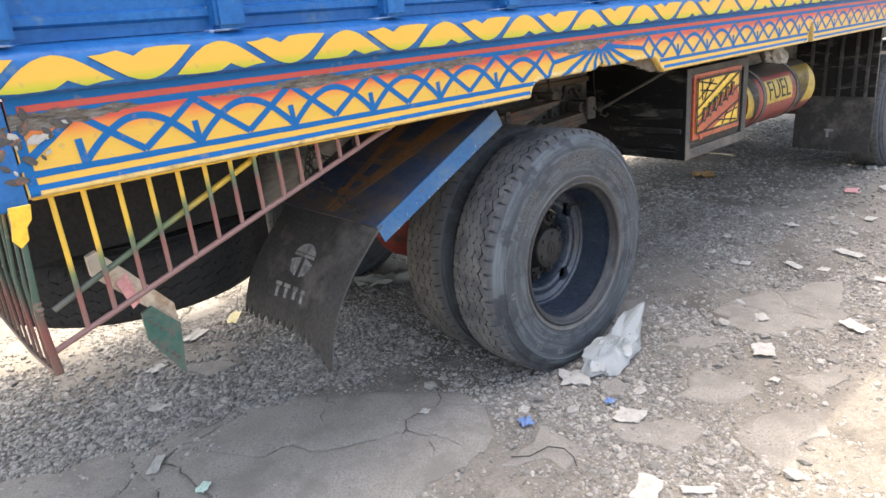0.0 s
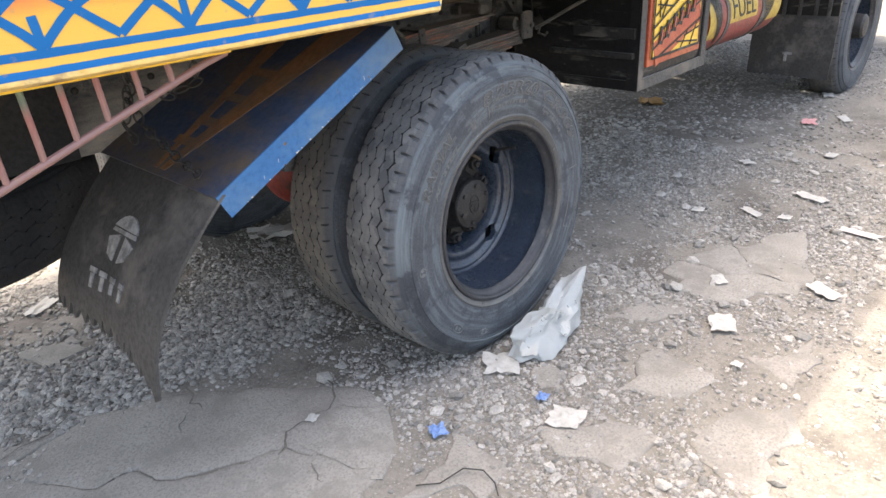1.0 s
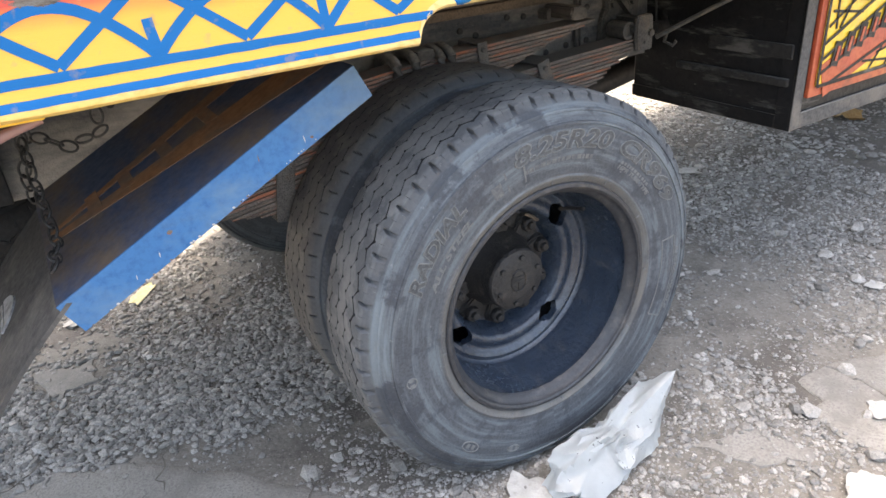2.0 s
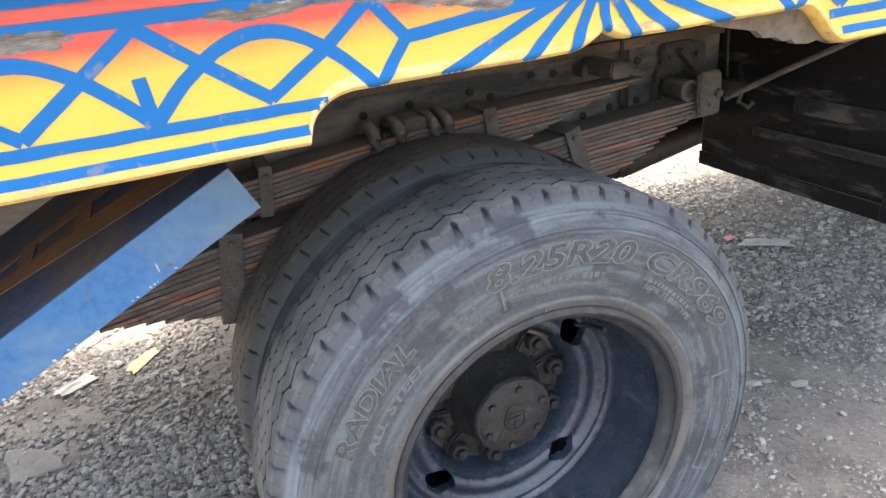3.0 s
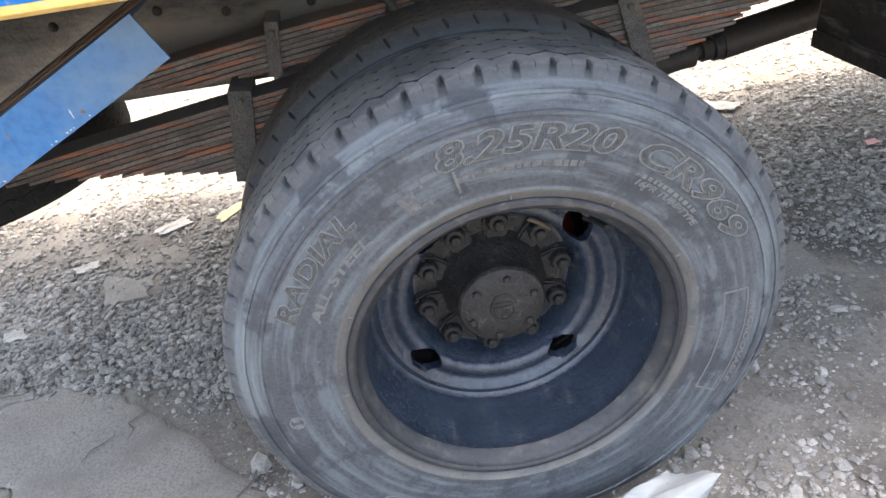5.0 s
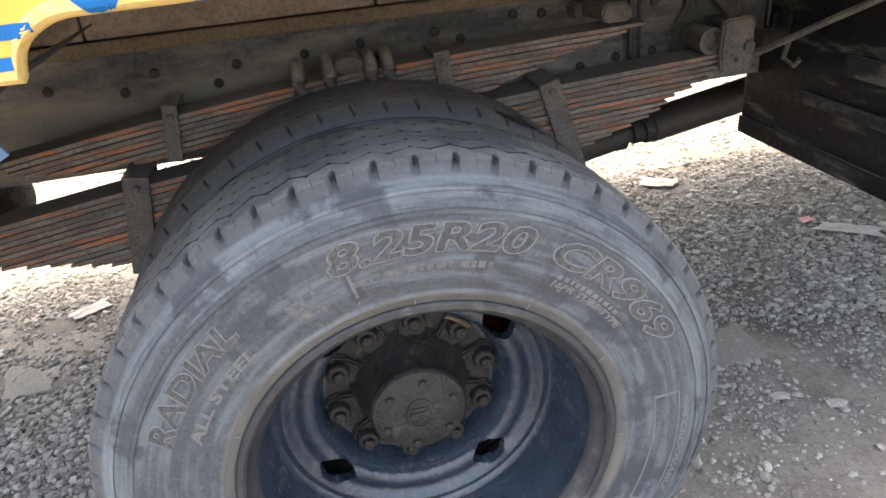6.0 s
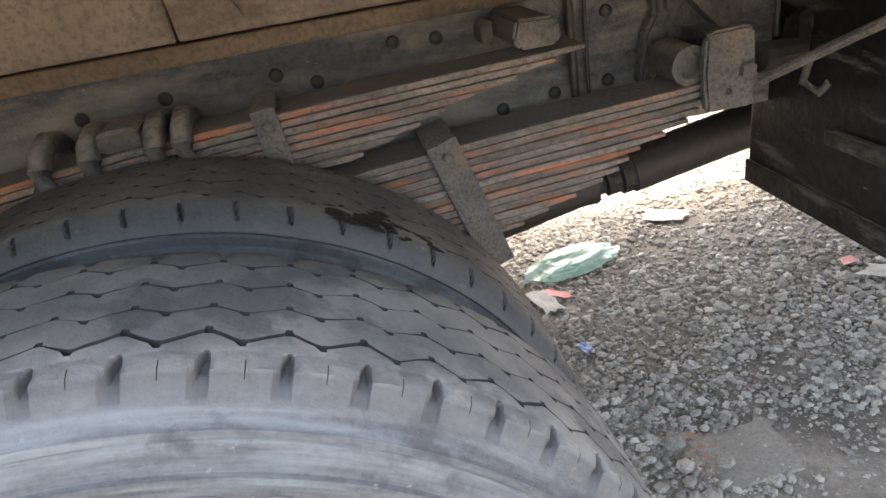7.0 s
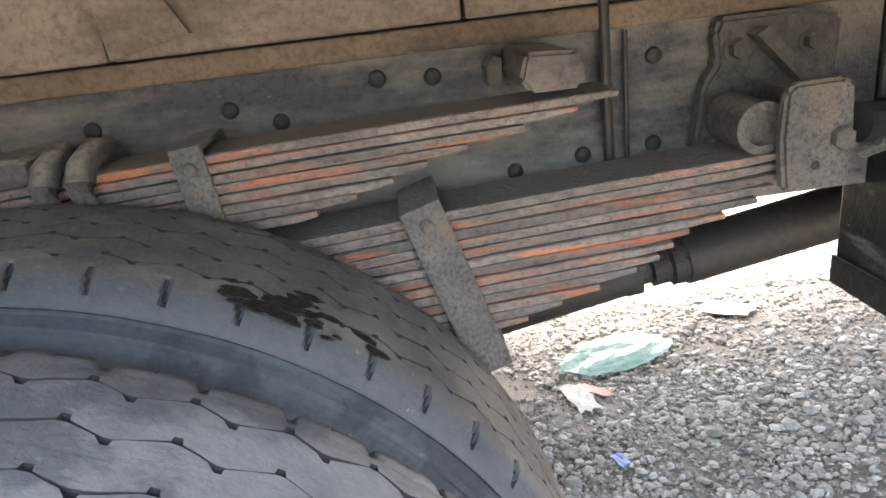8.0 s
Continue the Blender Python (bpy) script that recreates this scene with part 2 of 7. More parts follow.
def banded(name, axis_weights, offset, stops, rough=0.42, worn=None, spec=0.5):
    """Sprayed paint that runs from colour to colour along a direction of the thing; worn: (low, high, amount) of a scraped strip in z."""
    m = bpy.data.materials.new(name)
    m.use_nodes = True
    n, l = m.node_tree.nodes, m.node_tree.links
    bs = n["Principled BSDF"]
    tc = n.new("ShaderNodeTexCoord")
    dot = n.new("ShaderNodeVectorMath")
    dot.operation = "DOT_PRODUCT"
    dot.inputs[1].default_value = axis_weights
    l.new(tc.outputs["Object"], dot.inputs[0])
    nz = n.new("ShaderNodeTexNoise")
    nz.inputs["Scale"].default_value, nz.inputs["Detail"].default_value = 9, 3
    l.new(tc.outputs["Object"], nz.inputs["Vector"])
    ma = n.new("ShaderNodeMath")
    ma.operation = "MULTIPLY_ADD"
    l.new(nz.outputs["Fac"], ma.inputs[0])
    ma.inputs[1].default_value = 0.02
    ma.inputs[2].default_value = -offset - 0.01
    su = n.new("ShaderNodeMath")
    l.new(dot.outputs["Value"], su.inputs[0])
    l.new(ma.outputs[0], su.inputs[1])
    span = stops[-1][0] - stops[0][0]
    mr = n.new("ShaderNodeMapRange")
    mr.inputs["From Min"].default_value, mr.inputs["From Max"].default_value = stops[0][0], stops[-1][0]
    l.new(su.outputs[0], mr.inputs["Value"])
    cr = n.new("ShaderNodeValToRGB")
    while len(cr.color_ramp.elements) < len(stops):
        cr.color_ramp.elements.new(0.5)
    for e, (p, c) in zip(cr.color_ramp.elements, stops):
        e.position, e.color = (p - stops[0][0]) / span, (*c, 1)
    l.new(mr.outputs["Result"], cr.inputs["Fac"])
    col = cr.outputs["Color"]

    def mixed(fac, c1, c2):
        x = n.new("ShaderNodeMix")
        x.data_type = "RGBA"
        l.new(fac, x.inputs[0])
        l.new(c1, x.inputs[6])
        if isinstance(c2, tuple):
            x.inputs[7].default_value = (*c2, 1)
        else:
            l.new(c2, x.inputs[7])
        return x.outputs[2]

    fine = n.new("ShaderNodeTexNoise")
    fine.inputs["Scale"].default_value, fine.inputs["Detail"].default_value = 45, 8
    l.new(tc.outputs["Object"], fine.inputs["Vector"])
    sp = n.new("ShaderNodeMapRange")
    sp.inputs["From Min"].default_value, sp.inputs["From Max"].default_value = 0.63, 0.70
    l.new(fine.outputs["Fac"], sp.inputs["Value"])
    sc = n.new("ShaderNodeMath")
    sc.operation = "MULTIPLY"
    l.new(sp.outputs["Result"], sc.inputs[0])
    sc.inputs[1].default_value = 0.35
    col = mixed(sc.outputs[0], col, (0.3, 0.22, 0.14))
    bump_src = fine.outputs["Fac"]
    if worn:
        lo, hi, amount = worn
        sep = n.new("ShaderNodeSeparateXYZ")
        l.new(tc.outputs["Object"], sep.inputs[0])
        d = n.new("ShaderNodeMath")
        d.operation = "SUBTRACT"
        l.new(sep.outputs["Z"], d.inputs[0])
        d.inputs[1].default_value = (lo + hi) / 2
        ab = n.new("ShaderNodeMath")
        ab.operation = "ABSOLUTE"
        l.new(d.outputs[0], ab.inputs[0])
        inside = n.new("ShaderNodeMapRange")
        inside.inputs["From Min"].default_value, inside.inputs["From Max"].default_value = 0.07, 0.0
        inside.inputs["To Min"].default_value, inside.inputs["To Max"].default_value = amount - 0.72, amount
        l.new(ab.outputs[0], inside.inputs["Value"])
        mpn = n.new("ShaderNodeMapping")
        mpn.inputs["Scale"].default_value = (1.0, 1.0, 2.6)
        l.new(tc.outputs["Object"], mpn.inputs["Vector"])
        wn_ = n.new("ShaderNodeTexNoise")
        wn_.inputs["Scale"].default_value, wn_.inputs["Detail"].default_value, wn_.inputs["Roughness"].default_value = 5, 9, 0.66
        l.new(mpn.outputs["Vector"], wn_.inputs["Vector"])
        ad = n.new("ShaderNodeMath")
        fade = n.new("ShaderNodeMapRange")
        fade.inputs["From Min"].default_value, fade.inputs["From Max"].default_value = 0.0, 0.3
        fade.inputs["To Min"].default_value, fade.inputs["To Max"].default_value = 0.0, -0.17
        l.new(sep.outputs["X"], fade.inputs["Value"])
        rear = n.new("ShaderNodeMapRange")
        rear.inputs["From Min"].default_value, rear.inputs["From Max"].default_value = -1.15, -0.75
        rear.inputs["To Min"].default_value, rear.inputs["To Max"].default_value = -0.03, 0.0
        l.new(sep.outputs["X"], rear.inputs["Value"])
        ends = n.new("ShaderNodeMath")
        l.new(fade.outputs["Result"], ends.inputs[0])
        l.new(rear.outputs["Result"], ends.inputs[1])
        sm = n.new("ShaderNodeMath")
        l.new(inside.outputs["Result"], sm.inputs[0])
        l.new(ends.outputs[0], sm.inputs[1])
        l.new(sm.outputs[0], ad.inputs[0])
        l.new(wn_.outputs["Fac"], ad.inputs[1])
        cut = n.new("ShaderNodeMapRange")
        cut.inputs["From Min"].default_value, cut.inputs["From Max"].default_value = 0.741, 0.749
        l.new(ad.outputs[0], cut.inputs["Value"])
        grit = n.new("ShaderNodeValToRGB")
        for e, (p, c) in zip(grit.color_ramp.elements, ((0.38, (0.05, 0.042, 0.036)), (0.5, (0.135, 0.112, 0.094)))):
            e.position, e.color = p, (*c, 1)
        bare = n.new("ShaderNodeTexNoise")
        bare.inputs["Scale"].default_value, bare.inputs["Detail"].default_value, bare.inputs["Roughness"].default_value = 55, 10, 0.75
        mpb = n.new("ShaderNodeMapping")
        mpb.inputs["Scale"].default_value = (0.4, 1.0, 2.0)
        l.new(tc.outputs["Object"], mpb.inputs["Vector"])
        l.new(mpb.outputs["Vector"], bare.inputs["Vector"])
        l.new(bare.outputs["Fac"], grit.inputs["Fac"])
        for p, c in ((0.57, (0.17, 0.16, 0.148)), (0.63, (0.24, 0.225, 0.205)), (0.665, (0.72, 0.71, 0.69))):
            grit.color_ramp.elements.new(p).color = (*c, 1)
        col = mixed(cut.outputs["Result"], col, grit.outputs["Color"])
        rel = n.new("ShaderNodeMath")
        rel.operation = "MULTIPLY_ADD"
        l.new(cut.outputs["Result"], rel.inputs[0])
        rel.inputs[1].default_value = -0.6
        l.new(bare.outputs["Fac"], rel.inputs[2])
        bump_src = rel.outputs[0]
    l.new(col, bs.inputs["Base Color"])
    bs.inputs["Roughness"].default_value = rough
    bs.inputs["Specular IOR Level"].default_value = spec
    bp = n.new("ShaderNodeBump")
    bp.inputs["Strength"].default_value, bp.inputs["Distance"].default_value = 0.4 if worn else 0.12, 0.003
    l.new(bump_src, bp.inputs["Height"])
    l.new(bp.outputs["Normal"], bs.inputs["Normal"])
    return m


YEL, RED, GRN, BLU = (0.68, 0.4, 0.055), (0.55, 0.065, 0.045), (0.03, 0.24, 0.15), (0.005, 0.118, 0.34)
SCRAPE = (1.234, 1.260, 0.352)
M_SKIRT = banded("skirt_yellow_to_red", (0, 0, 1), 1.2, [(-0.03, YEL), (0.0, YEL), (0.021, (0.74, 0.25, 0.05)), (0.036, RED), (0.1, RED)], rough=0.3, worn=SCRAPE)
M_LINE = banded("blue_painted_lines", (0, 0, 1), 1.2, [(-0.1, BLU), (0.1, (0.006, 0.125, 0.36))], worn=SCRAPE, spec=0.15)
M_STRIPE = banded("red_painted_stripe", (0, 0, 1), 1.2, [(0.0, RED), (0.1, (0.56, 0.08, 0.06))], worn=SCRAPE)
M_PETAL = banded("yellow_to_green_petals", (0, 0, 1), 0.0, [(-0.01, (0.27, 0.34, 0.03)), (0.005, (0.45, 0.42, 0.03)), (0.019, YEL), (0.1, YEL)])
M_BRACE = banded("yellow_to_grey_green_pipe", (1, 0, 0), -1.8, [(0.0, (0.13, 0.13, 0.11)), (0.12, (0.09, 0.12, 0.09)), (0.26, (0.13, 0.19, 0.09)), (0.36, (0.5, 0.34, 0.05)), (0.5, (0.66, 0.42, 0.05))])
M_GUARD = banded("yellow_green_red_pipe", (-0.344, 0, 1), 1.401, [(-0.05, (0.2, 0.135, 0.125)), (0.02, (0.22, 0.115, 0.105)), (0.08, (0.24, 0.09, 0.08)), (0.105, (0.09, 0.12, 0.09)), (0.13, (0.13, 0.19, 0.08)), (0.16, (0.7, 0.44, 0.05)), (0.4, (0.75, 0.48, 0.05))])
# Red grows darker downward; shade and dust are put into the dark top.
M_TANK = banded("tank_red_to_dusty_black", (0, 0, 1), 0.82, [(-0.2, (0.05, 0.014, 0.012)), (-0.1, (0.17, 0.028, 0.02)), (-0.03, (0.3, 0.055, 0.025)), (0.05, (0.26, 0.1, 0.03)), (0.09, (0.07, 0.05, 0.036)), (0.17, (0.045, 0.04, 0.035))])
M_DOORRED = mat("door_red", (0.36, 0.055, 0.032), (0.46, 0.12, 0.04), 0.45, scale=5, fine=60, bump=0.1, dirt=(0.2, 0.06, 0.035), dirt_amount=0.25, dirt_scale=12)
M_TANKRED = mat("tank_dark_red", (0.2, 0.03, 0.025), (0.27, 0.05, 0.035), 0.45, scale=6, fine=60, bump=0.1, dirt=(0.1, 0.04, 0.03), dirt_amount=0.3, dirt_scale=8)
M_TANKYEL = mat("tank_yellow", (0.4, 0.27, 0.03), (0.47, 0.32, 0.04), 0.45, scale=6, fine=60, bump=0.1, dirt=(0.22, 0.13, 0.04), dirt_amount=0.35, dirt_scale=8)
M_DULL = banded("dull_guard_bars", (0, 0, 1), 0.9, [(-0.16, (0.1, 0.065, 0.055)), (-0.06, (0.16, 0.05, 0.045)), (0.0, (0.035, 0.075, 0.055)), (0.12, (0.045, 0.09, 0.07)), (0.2, (0.3, 0.2, 0.05))])
M_SCUFF = mat("scuffed_rubber", (0.1, 0.104, 0.106), (0.145, 0.147, 0.146), 0.85, scale=40, fine=120, bump=0.2, dirt=(0.075, 0.079, 0.085), dirt_amount=0.6, dirt_scale=30)


def rubber(name, hub_z, top, patch, wipe):
    """Tyre rubber: pale streaks wiped round the wheel, brown dust towards the rim, paler tread tops; groove shade comes
    from M_GROOVE.
    """
    m = mat(name, (0.042, 0.047, 0.055), (0.068, 0.076, 0.088), 0.72, scale=6, fine=140, bump=0.4, speck=0.75)
    n, l = m.node_tree.nodes, m.node_tree.links
    bs = n["Principled BSDF"]
    old = bs.inputs["Base Color"].links[0].from_socket
    tc = n.new("ShaderNodeTexCoord")
    sep = n.new("ShaderNodeSeparateXYZ")
    l.new(tc.outputs["Object"], sep.inputs[0])

    def math_node(op, a, b=None):
        q = n.new("ShaderNodeMath")
        q.operation = op
        for sock, v in zip(q.inputs, (a, b)):
            if v is None:
                continue
            if isinstance(v, (int, float)):
                sock.default_value = v
            else:
                l.new(v, sock)
        return q.outputs[0]
    dz = math_node("SUBTRACT", sep.outputs["Z"], hub_z)
    rad = math_node("SQRT", math_node("ADD", math_node("MULTIPLY", sep.outputs["X"], sep.outputs["X"]), math_node("MULTIPLY", dz, dz)))
    ang = math_node("ARCTAN2", sep.outputs["X"], dz)
    comb = n.new("ShaderNodeCombineXYZ")
    l.new(math_node("MULTIPLY", ang, 2.2), comb.inputs[0])
    l.new(math_node("MULTIPLY", rad, 60), comb.inputs[1])
    l.new(math_node("MULTIPLY", sep.outputs["Y"], 30), comb.inputs[2])

    def noise_of(vec, sc, detail):
        q = n.new("ShaderNodeTexNoise")
        q.inputs["Scale"].default_value, q.inputs["Detail"].default_value, q.inputs["Roughness"].default_value = sc, detail, 0.62
        l.new(vec, q.inputs["Vector"])
        return q.outputs["Fac"]

    def ranged(src, a, b, c=0.0, d=1.0):
        q = n.new("ShaderNodeMapRange")
        for k, v in zip(("From Min", "From Max", "To Min", "To Max"), (a, b, c, d)):
            q.inputs[k].default_value = v
        l.new(src, q.inputs["Value"])
        return q.outputs["Result"]

    def mixed(fac, c1, c2):
        x = n.new("ShaderNodeMix")
        x.data_type = "RGBA"
        l.new(fac, x.inputs[0])
        l.new(c1, x.inputs[6])
        x.inputs[7].default_value = (*c2, 1)
        return x.outputs[2]
    side = ranged(rad, 0.476, 0.466)
    streak = math_node("MULTIPLY", ranged(noise_of(comb.outputs[0], 1.0, 9), 0.47, 0.62), side)
    col = mixed(math_node("MULTIPLY", streak, 0.2 + 0.85 * wipe), old, (0.118, 0.143, 0.16))
    wiped = math_node("MULTIPLY", ranged(noise_of(comb.outputs[0], 0.45, 12), 0.47, 0.6), ranged(rad, 0.405, 0.43))
    col = mixed(math_node("MULTIPLY", math_node("MULTIPLY", wiped, side), wipe), col, (0.18, 0.21, 0.228))
    blot = ranged(noise_of(tc.outputs["Object"], 8, 10), 0.52, 0.57)
    col = mixed(math_node("MULTIPLY", blot, 0.8), col, (0.032, 0.036, 0.045))
    face = math_node("MULTIPLY", ranged(rad, 0.462, 0.4665), ranged(rad, 0.4835, 0.4795))
    col = mixed(math_node("MULTIPLY", face, ranged(noise_of(tc.outputs["Object"], 20, 8), 0.35, 0.6, 0.4, 0.85)), col, (0.082, 0.085, 0.089))
    crown = ranged(rad, 0.479, 0.4845)
    col = mixed(math_node("MULTIPLY", crown, ranged(noise_of(tc.outputs["Object"], 14, 9), 0.36, 0.6, 0.45, 0.95)), col, top)
    col = mixed(math_node("MULTIPLY", crown, ranged(noise_of(tc.outputs["Object"], 11, 12), 0.5, 0.56, 0.0, 0.75)), col, patch)
    dusty = math_node("MULTIPLY", ranged(rad, 0.316, 0.304, 0.0, 0.8), ranged(noise_of(tc.outputs["Object"], 7, 6), 0.25, 0.6))
    col = mixed(dusty, col, (0.125, 0.117, 0.105))
    pale = ranged(noise_of(tc.outputs["Object"], 75, 6), 0.66, 0.74)
    col = mixed(math_node("MULTIPLY", pale, 0.4), col, (0.27, 0.275, 0.275))
    l.new(col, bs.inputs["Base Color"])
    return m


M_RUBBER = rubber("tyre_rubber", 0.4514, (0.2, 0.201, 0.197), (0.08, 0.085, 0.092), 0.5)
M_HATCH = mat("fine_hatched_rubber", (0.07, 0.075, 0.08), (0.125, 0.13, 0.133), 0.75, scale=9, fine=120, bump=0.3)
hatch_n, hatch_l = M_HATCH.node_tree.nodes, M_HATCH.node_tree.links
hatch_tc, hatch_w, hatch_b = hatch_n.new("ShaderNodeTexCoord"), hatch_n.new("ShaderNodeTexWave"), hatch_n.new("ShaderNodeBump")
hatch_w.inputs["Scale"].default_value, hatch_w.bands_direction = 105.0, "X"
hatch_b.inputs["Strength"].default_value, hatch_b.inputs["Distance"].default_value = 0.9, 0.003
hatch_l.new(hatch_tc.outputs["Object"], hatch_w.inputs["Vector"])
hatch_l.new(hatch_w.outputs["Fac"], hatch_b.inputs["Height"])
hatch_l.new(hatch_b.outputs["Normal"], hatch_n["Principled BSDF"].inputs["Normal"])
M_OLDRUBBER = rubber("dusty_worn_rubber", 0.4514, (0.156, 0.146, 0.132), (0.076, 0.075, 0.077), 0.14)


# ---- shapes ----
def part(name, bm, material, parent=None, label="", smooth=False):
    me = bpy.data.meshes.new(name)
    bm.normal_update()
    bm.to_mesh(me)
    bm.free()
    me.materials.append(material)
    if smooth:
        me.shade_smooth()
        me.set_sharp_from_angle(angle=radians(35))
    ob = new(name, me)
    if parent:
        ob.parent = parent
    if label:
        tagged(ob, label)
    return ob


def add_box(bm, lo, hi, m=None, bevel=0.0):
    c = [(lo[i] + hi[i]) / 2 for i in range(3)]
    s = [hi[i] - lo[i] for i in range(3)]
    made = bmesh.ops.create_cube(bm, size=1, matrix=Matrix.Translation(c) @ Matrix.Diagonal((*s, 1)))["verts"]
    if bevel:
        edges = list({e for v in made for e in v.link_edges})
        made = bmesh.ops.bevel(bm, geom=edges, offset=bevel, segments=2, affect="EDGES", profile=0.5)["verts"]
    if m is not None:
        bmesh.ops.transform(bm, matrix=m, verts=list({v for v in made}))
    return bm


def box(lo, hi, m=None, bevel=0.0):
    return add_box(bmesh.new(), lo, hi, m, bevel)


def lathe(profile, segs=96, closed=False, axis_y=True, bm=None, at=(0, 0, 0)):
    """Turns a profile of (radius, y) round the y axis."""
    bm = bm or bmesh.new()
    rings = []
    for r, y in profile:
        rings.append([bm.verts.new((at[0] + r * math.sin(2 * math.pi * k / segs), at[1] + y, at[2] + r * math.cos(2 * math.pi * k / segs))) for k in range(segs)])
    pairs = list(zip(rings, rings[1:])) + ([(rings[-1], rings[0])] if closed else [])
    for a, b in pairs:
        for k in range(segs):
            j = (k + 1) % segs
            bm.faces.new((a[k], a[j], b[j], b[k]))
    return bm


def tube(points, r, segs=10, bm=None, cap=True):
    """A round bar along the points."""
    bm = bm or bmesh.new()
    pts = [Vector(p) for p in points]
    rings = []
    for i, p in enumerate(pts):
        d = (pts[min(i + 1, len(pts) - 1)] - pts[max(i - 1, 0)]).normalized()
        u = d.cross(Vector((0.02, 0.03, 1)) if abs(d.z) < 0.9 else Vector((1, 0.02, 0))).normalized()
        v = d.cross(u)
        rr = r[i] if isinstance(r, (list, tuple)) else r
        rings.append([bm.verts.new(p + rr * (math.cos(2 * math.pi * k / segs) * u + math.sin(2 * math.pi * k / segs) * v)) for k in range(segs)])
    for a, b in zip(rings, rings[1:]):
        for k in range(segs):
            bm.faces.new((a[k], a[(k + 1) % segs], b[(k + 1) % segs], b[k]))
    if cap:
        bm.faces.new(rings[0][::-1])
        bm.faces.new(rings[-1])
    return bm


def prism(outline, y0, y1, bm=None):
    """An outline of (x, z) carried from y0 to y1."""
    bm = bm or bmesh.new()
    a = [bm.verts.new((x, y0, z)) for x, z in outline]
    b = [bm.verts.new((x, y1, z)) for x, z in outline]
    n = len(a)
    bm.faces.new(a)
    bm.faces.new(b[::-1])
    for k in range(n):
        bm.faces.new((a[k], b[k], b[(k + 1) % n], a[(k + 1) % n]))
    bmesh.ops.recalc_face_normals(bm, faces=bm.faces)
    return bm


def empty(name, label="", category="", group="", kind=""):
    ob = new(name)
    return tagged(ob, label, category, group, kind)


def ribbon(points, width, y, thick=0.0012, bm=None):
    """A painted line of even width through points of (x, z), on the plane y."""
    bm = bm or bmesh.new()
    p = [Vector((x, z)) for x, z in points]
    left, right = [], []
    for i, q in enumerate(p):
        a = (q - p[i - 1]).normalized() if i else (p[1] - q).normalized()
        b = (p[i + 1] - q).normalized() if i < len(p) - 1 else a
        t = (a + b).normalized() if (a + b).length > 1e-6 else a
        nrm = Vector((-t.y, t.x))
        k = width / 2 / max(nrm.dot(Vector((-a.y, a.x))), 0.5)
        left.append(q + nrm * k)
        right.append(q - nrm * k)
    def ring(pts, yy):
        return [bm.verts.new((v.x, yy, v.y)) for v in pts]
    lf, rf = ring(left, y), ring(right, y)
    lb, rb = ring(left, y + thick), ring(right, y + thick)
    for i in range(len(p) - 1):
        bm.faces.new((rf[i], rf[i + 1], lf[i + 1], lf[i]))
        bm.faces.new((lf[i], lf[i + 1], lb[i + 1], lb[i]))
        bm.faces.new((rb[i], rb[i + 1], rf[i + 1], rf[i]))
    bm.faces.new((lf[0], lb[0], rb[0], rf[0]))
    bm.faces.new((rf[-1], rb[-1], lb[-1], lf[-1]))
    return bm


def text_mesh(words, size, outline=0.0, extrude=0.0006, bold=True):
    """The built-in font as a mesh in the xy plane, centred."""
    cu = bpy.data.curves.new("lettering", "FONT")
    cu.body, cu.size, cu.align_x, cu.align_y = words, size, "CENTER", "CENTER"
    cu.resolution_u = 3
    if outline:
        cu.fill_mode, cu.bevel_depth, cu.bevel_resolution, cu.offset = "NONE", outline, 0, size * 0.034
    else:
        cu.extrude = extrude
        cu.offset = size * 0.034 if bold else 0
    ob = bpy.data.objects.new("lettering", cu)
    scene.collection.objects.link(ob)
    me = bpy.data.meshes.new_from_object(ob.evaluated_get(bpy.context.evaluated_depsgraph_get()))
    bpy.data.objects.remove(ob)
    bpy.data.curves.remove(cu)
    return me


def mesh_part(name, me, material, parent=None, label=""):
    me.name = name
    me.materials.clear()
    me.materials.append(material)
    ob = new(name, me)
    ob.parent = parent
    if label:
        tagged(ob, label)
    return ob


# ---- ground ----
def ground_height(x, y):
    h = 0.016 * noise.noise((x * 0.9, y * 0.9, 0.3)) + 0.004 * noise.noise((x * 3.1, y * 3.1, 1.7))
    h += 0.045 * math.exp(-(((x + 0.85) / 0.5) ** 2 + ((y + 0.0) / 0.35) ** 2))
    h -= 0.036 * math.exp(-((x / 0.5) ** 2 + ((y - 0.25) / 0.45) ** 2))
    return h * math.exp(-(x * x + y * y) / 400)


def spread(lo, hi, step, far):
    """Even steps from lo to hi, then ever wider ones out to far."""
    mid = [lo + step * k for k in range(int(round((hi - lo) / step)) + 1)]
    out, d, p = [], step, 0.0
    while p < far:
        d *= 1.35
        p += d
        out.append(p)
    return [lo - q for q in reversed(out)] + mid + [hi + q for q in out]


def make_ground():
    xs, ys = spread(-2.6, 3.4, 0.03, 900), spread(-1.6, 3.0, 0.03, 900)
    verts = [(x, y, ground_height(x, y) + (0.004 * noise.noise((x * 17, y * 17, 4)) if abs(x) < 5 and abs(y) < 5 else 0)) for y in ys for x in xs]
    w = len(xs)
    faces = [(j * w + i, j * w + i + 1, (j + 1) * w + i + 1, (j + 1) * w + i) for j in range(len(ys) - 1) for i in range(w - 1)]
    me = bpy.data.meshes.new("ground")
    me.from_pydata(verts, [], faces)
    me.materials.append(M_GROUND)
    me.shade_smooth()
    return tagged(new("ground", me), "dusty grey gravel lot with broken old tarmac", "ground", kind="structure")


ground = make_ground()

